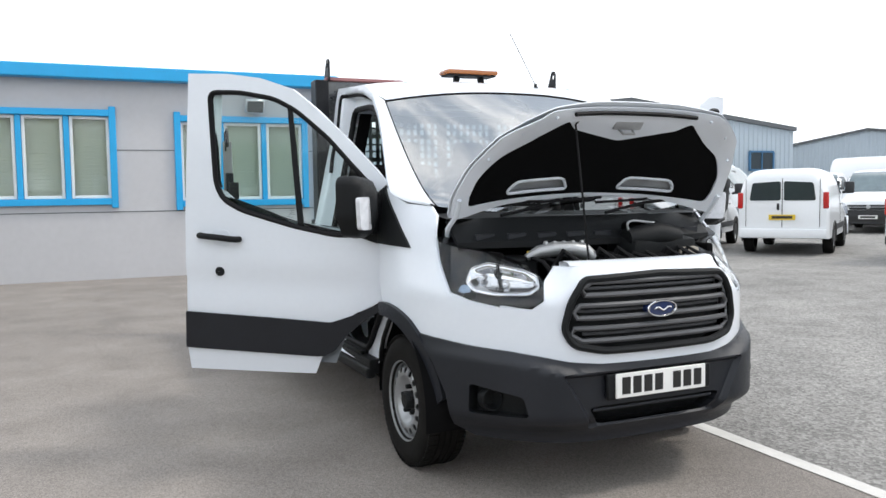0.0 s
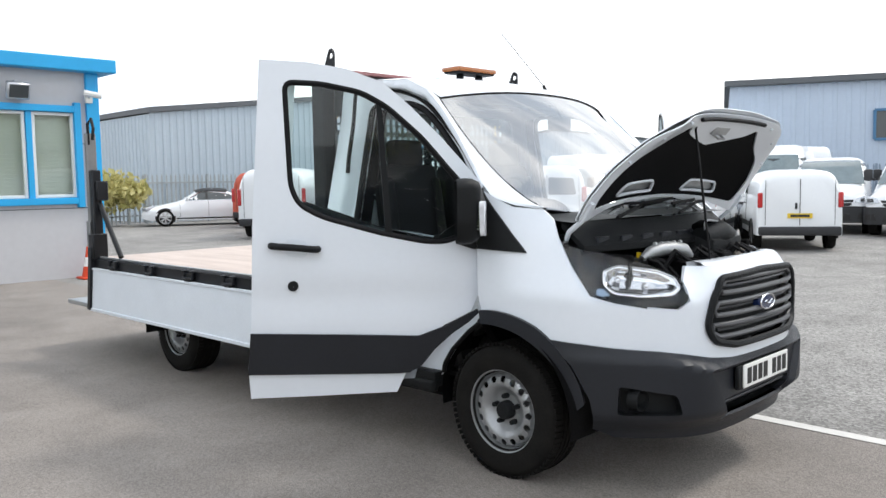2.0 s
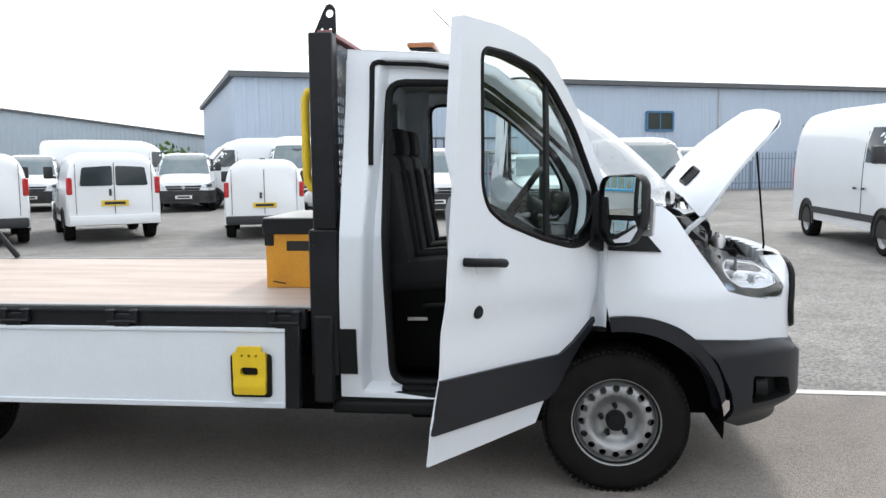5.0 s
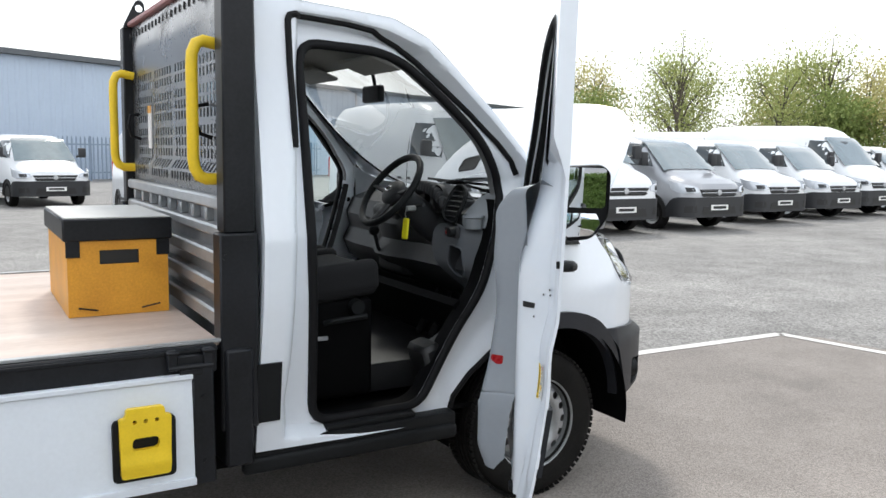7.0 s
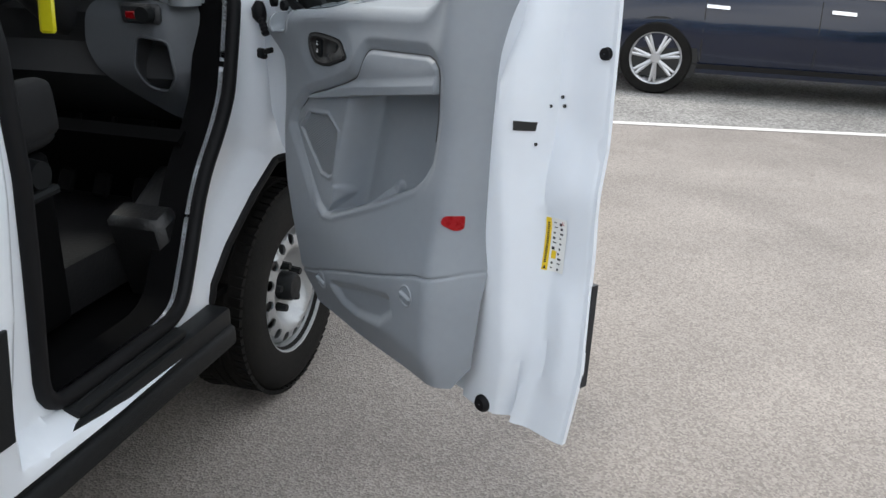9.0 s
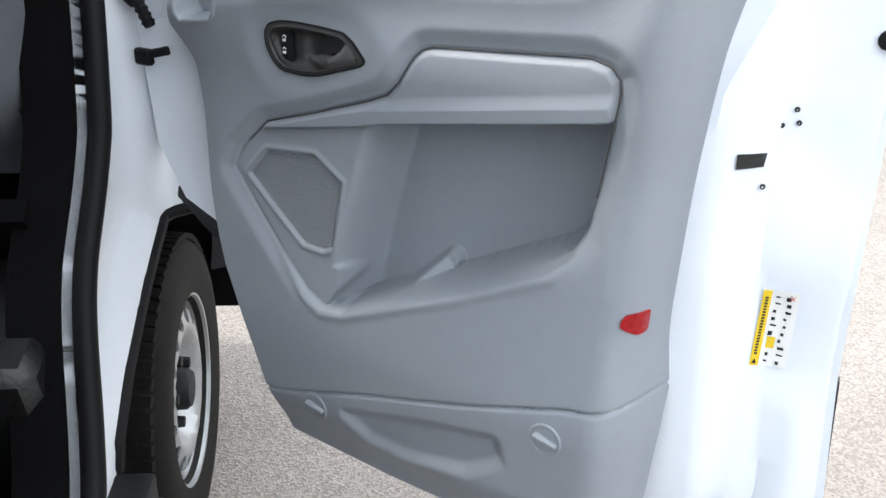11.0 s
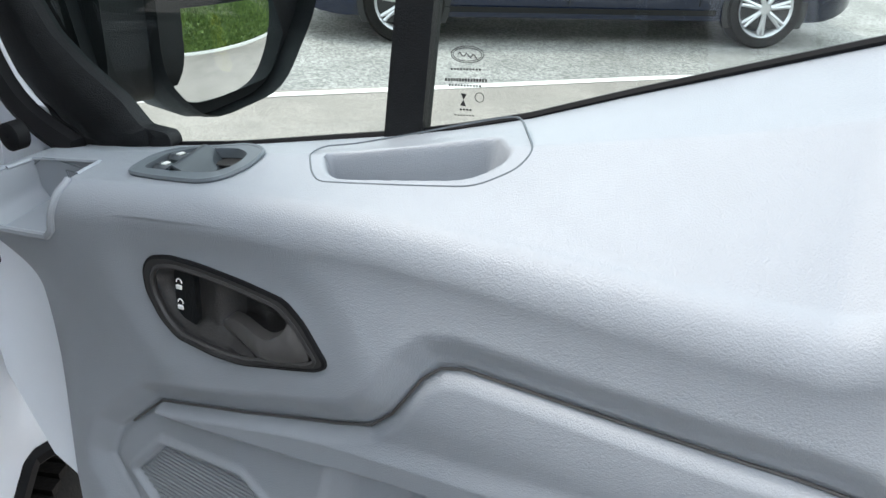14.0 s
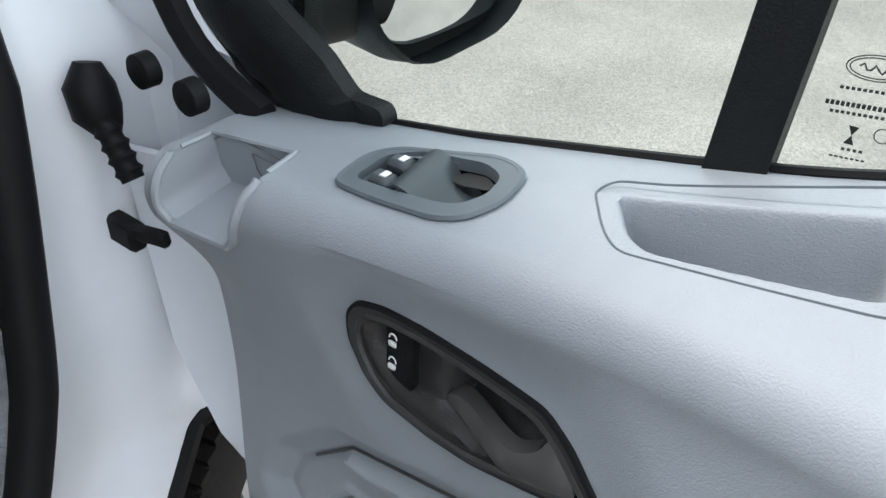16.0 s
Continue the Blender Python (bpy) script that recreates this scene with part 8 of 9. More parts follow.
# ---- palisade fences ----
def fence(name, pts, h, material, label, pitch=0.16):
    bm = bmesh.new()
    for a, b in zip(pts, pts[1:]):
        a, b = Vector((*a, 0)), Vector((*b, 0))
        d = (b - a).normalized()
        n = Vector((d.y, -d.x, 0))
        L = (b - a).length
        ang = math.degrees(math.atan2(d.y, d.x))
        for k in range(int(L / pitch)):
            p = a + d * (k * pitch)
            v = [bm.verts.new(p + d * o + n * q + Vector((0, 0, z))) for o, q, z in ((-0.035, 0, 0.05), (0.035, 0, 0.05), (0.035, 0, h - 0.1), (0.0, 0.0, h), (-0.035, 0, h - 0.1))]
            w = [bm.verts.new(u.co - n * 0.02) for u in v]
            bm.faces.new(v)
            bm.faces.new(list(reversed(w)))
            for i in range(5):
                bm.faces.new((v[i], w[i], w[(i + 1) % 5], v[(i + 1) % 5]))
        for z in (0.35, h - 0.35):
            box(bm, (a + b) / 2 - n * 0.05 + Vector((0, 0, z)), (L, 0.05, 0.06), 0.0, (0, 0, ang))
        for k in range(int(L / 2.75) + 1):
            box(bm, a + d * (k * 2.75) - n * 0.10 + Vector((0, 0, h / 2)), (0.08, 0.06, h), 0.0, (0, 0, ang))
    f = part(name, bm, material)
    tagged(f, label, "fence", kind="stuff")


M_FENCE = mat("galvanised_fence", (0.34, 0.37, 0.38), 0.5, metal=0.3, var=0.12)
M_FENCE_B = mat("blue_grey_fence", (0.22, 0.28, 0.36), 0.5, var=0.1)
fence("palisade_fence", [(30, 52), (52, 30), (64, 8), (62, -14), (56, -30)], 2.3, M_FENCE, "tall galvanised palisade fence along the yard edge")
fence("palisade_fence_blue", [(-12.3, 27.0), (-2.0, 32.0), (16.0, 40.6)], 1.9, M_FENCE_B, "blue-grey palisade fence before the long shed", 0.2)
fence("palisade_fence_grey", [(-29.0, 36.0), (-29.0, 10.5), (-27.0, 4.5)], 2.0, M_FENCE, "grey palisade fence before the gabled shed", 0.2)


# ---- parked vans ----
KINDS = {  # length, half width, profile of the roof line from the nose: (x, height), and cab glass limits
    "small": (4.40, 0.90, [(0.0, 0.80), (0.05, 0.92), (0.30, 1.02), (0.85, 1.14), (1.20, 1.42), (1.60, 1.72), (1.95, 1.82), (3.2, 1.84), (4.25, 1.80), (4.36, 1.70), (4.40, 1.60)], (0.92, 1.66), (1.30, 2.10), 0.31),
    "mid": (5.00, 0.97, [(0.0, 0.85), (0.05, 0.98), (0.25, 1.08), (0.70, 1.20), (1.15, 1.56), (1.50, 1.85), (1.90, 1.95), (3.5, 1.97), (4.86, 1.93), (4.96, 1.85), (5.00, 1.72)], (0.78, 1.60), (1.15, 2.05), 0.33),
    "large": (5.60, 1.02, [(0.0, 0.90), (0.05, 1.05), (0.25, 1.20), (0.60, 1.33), (1.00, 1.72), (1.35, 2.10), (1.70, 2.35), (2.1, 2.48), (4.5, 2.52), (5.45, 2.48), (5.56, 2.40), (5.60, 2.25)], (0.66, 1.42), (0.95, 1.85), 0.34),
}
M_VAN = mat("white_van_paint", (0.78, 0.80, 0.82), 0.32, var=0.03, scale=1.5, coat=0.5)
M_TAIL = mat("red_tail_lamp", (0.45, 0.015, 0.015), 0.2, var=0.1, coat=0.6)
M_VANTRIM = mat("van_black_plastic", (0.022, 0.023, 0.026), 0.5, var=0.2)
M_HEADLAMP = mat("headlamp_clear", (0.55, 0.58, 0.62), 0.15, metal=0.4, var=0.2, coat=0.8)


def van(kind, paint, at, heading, label, glazed=False, plate_y=True, black_tail=True, name="van"):
    L, hw, prof, screen, cabwin, wr = KINDS[kind]
    px, pz = [p[0] for p in prof], [p[1] for p in prof]
    z0 = 0.36
    ends = lambda x: 1 - 0.20 * max(0, 1 - x / 0.30) ** 2 - 0.05 * max(0, 1 - (L - x) / 0.15) ** 2

    def surf(x, a, out=0.0):
        """x from the nose back, a from the sill (0) over the side to the roof's middle (1)."""
        zr = float(np.interp(x, px, pz))
        w = hw * ends(x)
        e = 2 / 6.5
        c, s = max(0.0, math.cos(a * math.pi / 2)) ** e, max(0.0, math.sin(a * math.pi / 2)) ** e
        t = min(1.0, s)
        y, z = w * c * (1 - 0.13 * t ** 3), z0 + (zr - z0) * s
        return Vector((L / 2 - x, y * (1 + out / hw) + (out if a < 0.3 else 0), z + out * (a > 0.3)))
    v = thing(name, label, "van", "parked vans in the yard")
    xs = sorted(set(np.round(np.concatenate([np.linspace(0, 0.3, 6), np.linspace(0.3, 2.2, 16), np.linspace(2.2, L - 0.3, 8), np.linspace(L - 0.3, L, 6)]), 3)))
    aa = np.concatenate([np.linspace(0, 0.02, 4), np.linspace(0.05, 0.95, 14), np.linspace(0.98, 1.0, 3)])
    co = np.zeros((len(xs), 2 * len(aa) - 1, 3))
    for i, x in enumerate(xs):
        half = [surf(x, a) for a in aa]
        row = [(p.x, -p.y, p.z) for p in half] + [(p.x, p.y, p.z) for p in reversed(half[:-1])]
        co[i] = row
    me = grid_mesh("body", co, *co.shape[:2])
    bm = bmesh.new()
    bm.from_mesh(me)
    bm.verts.ensure_lookup_table()
    n = co.shape[1]
    bm.faces.new([bm.verts[j] for j in range(n)])
    bm.faces.new([bm.verts[(len(xs) - 1) * n + j] for j in reversed(range(n))])
    bpy.data.meshes.remove(me)
    body_ob = part("body", bm, paint, v)

    def z_to_a(x, z):
        zr = float(np.interp(x, px, pz))
        s = min(1.0, max(0.0, (z - z0) / (zr - z0)))
        return math.asin(s ** (6.5 / 2)) / (math.pi / 2)

    def patch(nm, pts, material, parent=v, out=0.008, sides=(-1, 1), res=0.12, label=""):
        """A panel on the side, drawn in x and z."""
        for sd in sides:
            bm = bmesh.new()

            def f(x, z, d):
                q = surf(x, z_to_a(x, z), out - d)
                return Vector((q.x, sd * q.y, z))
            sheet(bm, pts, f, 0.004, (), res)
            part(nm, bm, material, parent, label)
    # windscreen
    s0, s1 = screen
    bm = bmesh.new()
    sheet(bm, [(s0, -0.90), (s0, 0.90), (s1, 0.80), (s1, -0.80)], lambda x, t, d: Vector((L / 2 - x, 0, 0)) + Vector((0.012 - d, t * hw * 0.93 * (1 - 0.08 * (x - s0)), 0.010 + float(np.interp(x, px, pz)) - 0.05 * abs(t) ** 4)), 0.004, (), 0.14)
    part("windscreen", bm, M_VANSCREEN, v)
    top = float(np.interp(cabwin[1], px, pz))
    zw0 = float(np.interp(s0, px, pz)) + 0.05
    patch("cab_window", [(cabwin[0] - 0.10, zw0), (cabwin[1] - 0.1, zw0 + 0.04), (cabwin[1] - 0.1, min(top - 0.16, zw0 + 0.62)), (cabwin[0] + 0.30, min(top - 0.16, zw0 + 0.60))], M_CARGLASS)
    patch("side_moulding", [(0.95 + wr, 0.50), (L - 1.05 - wr, 0.50), (L - 1.05 - wr, 0.62), (0.95 + wr, 0.62)], M_VANTRIM, res=0.5)
    patch("door_seam", [(cabwin[1] - 0.02, 0.5), (cabwin[1] - 0.005, 0.5), (cabwin[1] - 0.005, top - 0.12), (cabwin[1] - 0.02, top - 0.12)], M_SEAL, out=0.003, res=0.3)
    for x in (cabwin[1] - 0.22, cabwin[1] + 0.14):
        patch("door_handle", [(x, 1.02), (x + 0.14, 1.02), (x + 0.14, 1.06), (x, 1.06)], M_VANTRIM, out=0.02)
    # nose: moulded bumper wrapping round the corners, grilles, lamps
    def front(a, b, out):
        w = abs(a)
        xx = 0.0 if w < 0.8 else (0.3 * (1 - math.sqrt(max(0.0, 1 - w) / 0.2)) if w <= 1 else 0.3 + (w - 1) * hw)
        xx += float(np.interp(b, pz[:5], px[:5])) * max(0.0, min(1.0, 1 - (w - 0.8) / 0.35))
        nx = max(0.0, min(1.0, 1 - (w - 0.8) / 0.2))
        return Vector((L / 2 - xx + out * nx, math.copysign(hw * min(1.0, w) + out * (1 - nx), a), b))

    def on_nose(nm, pts, material, out, thick=0.006, res=0.06, parent=v, both=False, lb=""):
        for sg in ((1, -1) if both else (1,)):
            bm = bmesh.new()
            sheet(bm, [(sg * a, b) for a, b in pts], lambda a, b, d: front(a, b, out - d), thick, (), res)
            made = part(nm, bm, material, parent, lb)
        return made
    wide = [(1.20, 0.30), (1.22, 0.50), (1.12, 0.62), (0.98, 0.71)]
    bmp = on_nose("front_bumper", [(-a, b) for a, b in wide] + [(a, b) for a, b in reversed(wide)], M_VANTRIM if black_tail else paint, 0.035, 0.06, 0.05)
    on_nose("lower_grille", [(-0.55, 0.36), (0.55, 0.36), (0.50, 0.52), (-0.50, 0.52)], M_INK, 0.040, parent=bmp)
    on_nose("fog_recess", [(0.68, 0.40), (0.92, 0.40), (0.92, 0.53), (0.72, 0.55)], M_INK, 0.040, parent=bmp, both=True)
    g0 = pz[0] - 0.13
    grl = on_nose("grille", [(-0.50, g0), (0.50, g0), (0.60, g0 + 0.15), (-0.60, g0 + 0.15)], M_INK, 0.012)
    for k in range(3):
        bm = bmesh.new()
        tube(bm, [front(t * 0.55, g0 + 0.035 + 0.045 * k, 0.016) for t in (-1, -0.5, 0, 0.5, 1)], 0.010, 5)
        part("grille_bar", bm, M_SILVER if k == 1 else M_VANTRIM, grl)
    bm = bmesh.new()
    lathe(bm, [(0.001, 0.02), (0.055, 0.018), (0.062, 0.0)], front(0.0, g0 + 0.085, 0.018), "x", 18)
    part("badge", bm, M_SILVER, grl)
    h0 = pz[0] - 0.04
    on_nose("headlamp", [(0.62, h0), (0.95, h0 - 0.03), (1.12, h0 + 0.06), (1.20, h0 + 0.24), (1.02, h0 + 0.20), (0.66, h0 + 0.10)], M_HEADLAMP, 0.014, both=True)
    on_nose("lamp_surround", [(0.74, h0 + 0.02), (0.90, h0 + 0.01), (0.92, h0 + 0.10), (0.76, h0 + 0.10)], M_VANTRIM, 0.018, both=True)
    bm = bmesh.new()
    box(bm, (-L / 2 + 0.02, 0, 0.46), (0.16, hw * 1.92, 0.20), 0.05, None, 2)
    part("rear_bumper", bm, M_VANTRIM if black_tail else paint, v)
    for sd in (-1, 1):
        bm = bmesh.new()
        box(bm, (-L / 2 + 0.015, sd * hw * 0.925, 1.15), (0.07, 0.11, 0.46 if kind != "small" else 0.34), 0.02)
        part("tail_lamp", bm, M_TAIL, v)
        bm = bmesh.new()
        box(bm, (L / 2 - cabwin[0] + 0.05, sd * (hw + 0.12), zw0 + 0.16), (0.12, 0.20, 0.28), 0.04, None, 2)
        cyl(bm, (L / 2 - cabwin[0] + 0.03, sd * (hw - 0.04), zw0 + 0.04), (L / 2 - cabwin[0] + 0.04, sd * (hw + 0.10), zw0 + 0.08), 0.035, seg=6)
        part("door_mirror", bm, M_VANTRIM, v)
    # tail: door seam, handle, windows
    back = -L / 2 - 0.004
    ztop = pz[-1] + 0.02
    bm = bmesh.new()
    box(bm, (back, 0, (0.58 + ztop) / 2), (0.008, 0.014, ztop - 0.60))
    part("rear_door_seam", bm, M_SEAL, v)
    for sd in (-1, 1):
        bm = bmesh.new()
        box(bm, (back, sd * hw * 0.80, (0.58 + ztop) / 2), (0.006, 0.010, ztop - 0.62))
        part("rear_door_seam", bm, M_SEAL, v)
    bm = bmesh.new()
    box(bm, (back - 0.01, 0.08, 1.02), (0.03, 0.05, 0.14), 0.01)
    part("rear_handle", bm, M_VANTRIM, v)
    if glazed:
        for sd in (-1, 1):
            bm = bmesh.new()
            sheet(bm, rounded([(sd * 0.03, 1.15), (sd * hw * 0.72, 1.15), (sd * hw * 0.66, ztop - 0.10), (sd * 0.03, ztop - 0.07)], 0.05), lambda a, b, d: Vector((back - 0.006 + d, a, b)), 0.004, (), 0.3)
            part("rear_window", bm, M_CARGLASS, v)
    for x, m, y in ((L / 2 + 0.046, M_PLATE, 0.0), (back - 0.012, M_PLATE_Y, 0.0 if kind == "small" else -0.30)):
        bm = bmesh.new()
        box(bm, (x, y, 0.50 if x > 0 else 0.80), (0.012, 0.52, 0.11))
        p = part("number_plate", bm, m, v)
        bm = bmesh.new()
        box(bm, (x + (0.007 if x > 0 else -0.007), y, 0.50 if x > 0 else 0.80), (0.003, 0.40, 0.055))
        part("plate_bar", bm, M_INK, v)
    # wheels with arches
    for x in (0.92, L - 1.02):
        for sd in (-1, 1):
            c = Vector((L / 2 - x, sd * (hw - 0.11), wr))
            bm = bmesh.new()
            lathe(bm, [(wr * 0.66, 0.10 * sd), (wr * 0.72, 0.118 * sd), (wr * 0.93, 0.115 * sd), (wr, 0.08 * sd), (wr, -0.09 * sd), (wr * 0.7, -0.1 * sd)], c, "y", 28)
            part("tyre", bm, M_TYRE, v)
            bm = bmesh.new()
            lathe(bm, [(0.02, 0.07 * sd), (wr * 0.25, 0.075 * sd), (wr * 0.5, 0.06 * sd), (wr * 0.62, 0.085 * sd), (wr * 0.68, 0.10 * sd)], c, "y", 20)
            part("wheel_trim", bm, M_STEEL, v)
            bm = bmesh.new()
            ring = [Vector((c.x + (wr + 0.07) * math.cos(t), sd * (hw + 0.004), c.z + (wr + 0.07) * math.sin(t))) for t in np.linspace(-0.15, math.pi + 0.15, 20)]
            inner = [Vector((p.x, sd * (hw - 0.25), p.z)) for p in ring]
            lo = [bm.verts.new(p) for p in ring]
            bm.faces.new(lo)
            tube(bm, ring, 0.022, 5)
            part("wheel_arch", bm, M_INK, v)
    v.matrix_world = pose(*at, 0, 0, 0, heading) if len(at) == 3 else pose(at[0], at[1], 0, 0, 0, heading)
    return v


M_VANSCREEN = mat("van_windscreen", (0.10, 0.14, 0.15), 0.05, var=0.2, rvar=0.02, coat=1.0, spec=1.0)
LBL = {"small": "small white panel van parked on the gravel", "mid": "white medium panel van parked on the gravel", "large": "large white high-roof panel van parked on the gravel"}


def parked():
    first = {}
    rows = [("small", (-12.2, 11.6), 127), ("large", (-16.1, 12.0), 131, 0.95), ("mid", (-18.3, 10.8), 132, 0.95), ("small", (-6.45, 13.45), 108, 0.90), ("small", (-4.60, 14.07), 120, 0.88),
            ("mid", (1.35, 10.9), 268), ("large", (6.1, 10.8), 270), ("large", (8.75, 10.75), 271), ("mid", (14.5, 11.25), 271), ("mid", (17.2, 11.55), 271), ("large", (19.7, 12.3), 271), ("mid", (22.9, 12.5), 272),
            ("mid", (-3.2, 19.6), 275), ("mid", (-0.5, 20.6), 282, 0.90), ("mid", (-5.6, 19.8), 287), ("large", (12.4, 18.5), 271), ("large", (23.5, 19.5), 272),
            ("mid", (-21.6, 21.0), 300), ("mid", (-18.4, 23.4), 298), ("large", (-16.2, 25.6), 30), ("mid", (-14.6, 21.6), 300), ("large", (-10.5, 25.0), 210), ("mid", (-12.6, 23.4), 290), ("large", (-8.6, 23.6), 285),
            ("mid", (41.2, 16.7), 36), ("mid", (45.6, 11.7), 20), ("small", (37.5, 18.6), 40), ("mid", (4.6, 24.0), 262), ("large", (-24.0, 19.2), 128), ("large", (-19.6, 18.2), 20)]
    for kind, at, heading, *size in rows:
        if kind in first:
            copy_thing(first[kind], pose(at[0], at[1], 0, 0, 0, heading) @ Matrix.Scale(size[0] if size else 1.0, 4))
        else:
            first[kind] = van(kind, M_VAN, at, heading, LBL[kind])
    van("small", M_VAN, (-10.06, 12.9), 125, "small white van with glazed rear doors and red lamps", glazed=True, black_tail=False)
    van("mid", M_SILVERCAR, (11.35, 10.5), 272, "silver-grey medium panel van parked on the gravel")
    van("mid", M_RUST, (-30.0 + 6.4, 14.0), 128, "rust-red panel van parked by the fence")


parked()


# ---- cars ----
def saloon(name, label, paint, at, heading, prof, L, hw, glass_x, convertible=False, wr=0.335, detail=False):
    """A low car: rounded lower body, glasshouse, lamps and spoked wheels."""
    c = thing(name, label, "car")
    px, pz = [p[0] for p in prof], [p[1] for p in prof]
    belt = 0.90
    xs = np.concatenate([np.linspace(0, 0.4, 8), np.linspace(0.45, L - 0.45, 46), np.linspace(L - 0.4, L, 8)])
    aa = np.linspace(0, 1, 19)
    co = np.zeros((len(xs), 37, 3))

    def width(x):
        return hw * (1 - 0.30 * max(0, 1 - x / 0.55) ** 2.2 - 0.22 * max(0, 1 - (L - x) / 0.5) ** 2.2)

    def at_z(x, a):
        zr = float(np.interp(x, px, pz))
        z0 = 0.22 + 0.10 * max(0, 1 - x / 0.5) ** 2 + 0.16 * max(0, 1 - (L - x) / 0.6) ** 2
        z = z0 + (zr - z0) * math.sin(a * math.pi / 2) ** 0.55
        w = width(x)
        k = (z - z0) / max(0.01, belt - z0)
        w *= 0.955 + 0.045 * math.sin(min(1, max(0, k)) * math.pi) + 0.01 * (0.48 < k < 0.55)
        if z > belt:
            w -= (z - belt) * 0.42
        return Vector((L / 2 - x, w * math.cos(a * math.pi / 2) ** 0.28 if a < 1 else 0.0, z))
    for i, x in enumerate(xs):
        half = [at_z(x, a) for a in aa]
        co[i] = [(p.x, -p.y, p.z) for p in half] + [(p.x, p.y, p.z) for p in reversed(half[:-1])]
    me = grid_mesh("body", co, len(xs), 37)
    bm = bmesh.new()
    bm.from_mesh(me)
    bpy.data.meshes.remove(me)
    bm.verts.ensure_lookup_table()
    bm.faces.new([bm.verts[j] for j in range(37)])
    bm.faces.new([bm.verts[(len(xs) - 1) * 37 + j] for j in reversed(range(37))])
    part("body", bm, paint, c, sharp=60)

    def side(nm, pts, material, out, res=0.08):
        for sd in (-1, 1):
            bm = bmesh.new()

            def f(x, z, d):
                best = min((at_z(x, a) for a in np.linspace(0, 0.97, 60)), key=lambda p: abs(p.z - z))
                return Vector((best.x, sd * (best.y + out - d), z))
            sheet(bm, pts, f, 0.006, (), res)
            part(nm, bm, material, c)
    if not convertible:
        g0, g1, g2, g3 = glass_x
        roof = lambda x: float(np.interp(x, px, pz)) - 0.10
        side("side_glass", [(g0, belt + 0.04), (g3, belt + 0.07), (g3 - 0.30, roof(g3 - 0.30)), ((g1 + g2) / 2, roof((g1 + g2) / 2)), (g1, roof(g1))], M_CARGLASS, 0.004)
        for sd in (-1, 1):
            bm = bmesh.new()
            line = [(g0, belt + 0.04), (g1, roof(g1)), ((g1 + g2) / 2, roof((g1 + g2) / 2)), (g3 - 0.30, roof(g3 - 0.30)), (g3, belt + 0.07)]
            pts = []
            for x, z in resample(line, 0.12):
                best = min((at_z(x, a) for a in np.linspace(0, 0.97, 60)), key=lambda p: abs(p.z - z))
                pts.append(Vector((best.x, sd * (best.y + 0.008), z)))
            tube(bm, pts, 0.012, 5, True)
            part("window_trim", bm, M_CHROME, c)
        side("door_pillar", [((g1 + g2) / 2 - 0.03, belt + 0.05), ((g1 + g2) / 2 + 0.05, belt + 0.05), ((g1 + g2) / 2 + 0.05, roof(g2) + 0.0), ((g1 + g2) / 2 - 0.03, roof(g2))], M_INK, 0.009)
    for x in (L * 0.30, L * 0.525, L * 0.72):
        side("door_seam", [(x, 0.34), (x + 0.010, 0.34), (x + 0.010, belt), (x, belt)], M_INK, 0.002)
    for x in (L * 0.47, L * 0.68):
        side("door_handle", [(x, 0.80), (x + 0.20, 0.81), (x + 0.20, 0.84), (x, 0.83)], M_CHROME if detail else paint, 0.022)
    side("sill_trim", [(L * 0.27, 0.26), (L * 0.74, 0.26), (L * 0.74, 0.31), (L * 0.27, 0.31)], M_INK, 0.006)
    for sd in (-1, 1):
        bm = bmesh.new()
        box(bm, (-L / 2 + 0.16, sd * hw * 0.70, 0.80), (0.36, 0.34, 0.15), 0.05, (0, -10, -sd * 24), 2)
        part("tail_lamp", bm, M_TAIL, c)
        bm = bmesh.new()
        box(bm, (L / 2 - 0.26, sd * hw * 0.70, 0.68), (0.40, 0.30, 0.14), 0.05, (0, 10, sd * 30), 2)
        part("headlamp", bm, M_HEADLAMP, c)
        bm = bmesh.new()
        box(bm, (L * 0.14, sd * (hw + 0.05), belt + 0.10), (0.12, 0.20, 0.13), 0.04, None, 2)
        part("door_mirror", bm, paint, c)
    bm = bmesh.new()
    box(bm, (-L / 2 + 0.02, 0, 0.34), (0.12, hw * 1.5, 0.16), 0.05)
    part("rear_valance", bm, M_VANTRIM, c)
    bm = bmesh.new()
    box(bm, (-L / 2 + 0.02, 0, 0.66), (0.03, 0.52, 0.11), 0.004)
    part("number_plate", bm, M_PLATE_Y, c)
    for x in (L * 0.185, L * 0.80):
        for sd in (-1, 1):
            o = Vector((L / 2 - x, sd * (hw - 0.10), wr))
            bm = bmesh.new()
            ring = [o + Vector(((wr + 0.045) * math.cos(t), sd * 0.086, (wr + 0.045) * math.sin(t))) for t in np.linspace(-0.45, math.pi + 0.45, 26)]
            bm.faces.new([bm.verts.new(p) for p in ring])
            part("wheel_arch", bm, M_INK, c)
            bm = bmesh.new()
            lathe(bm, [(wr * 0.70, 0.098 * sd), (wr * 0.75, 0.112 * sd), (wr * 0.94, 0.110 * sd), (wr, 0.08 * sd), (wr, -0.10 * sd)], o, "y", 40)
            part("tyre", bm, M_TYRE, c)
            bm = bmesh.new()
            lathe(bm, [(wr * 0.60, 0.035 * sd), (wr * 0.66, 0.090 * sd), (wr * 0.715, 0.105 * sd), (wr * 0.73, 0.095 * sd)], o, "y", 40)
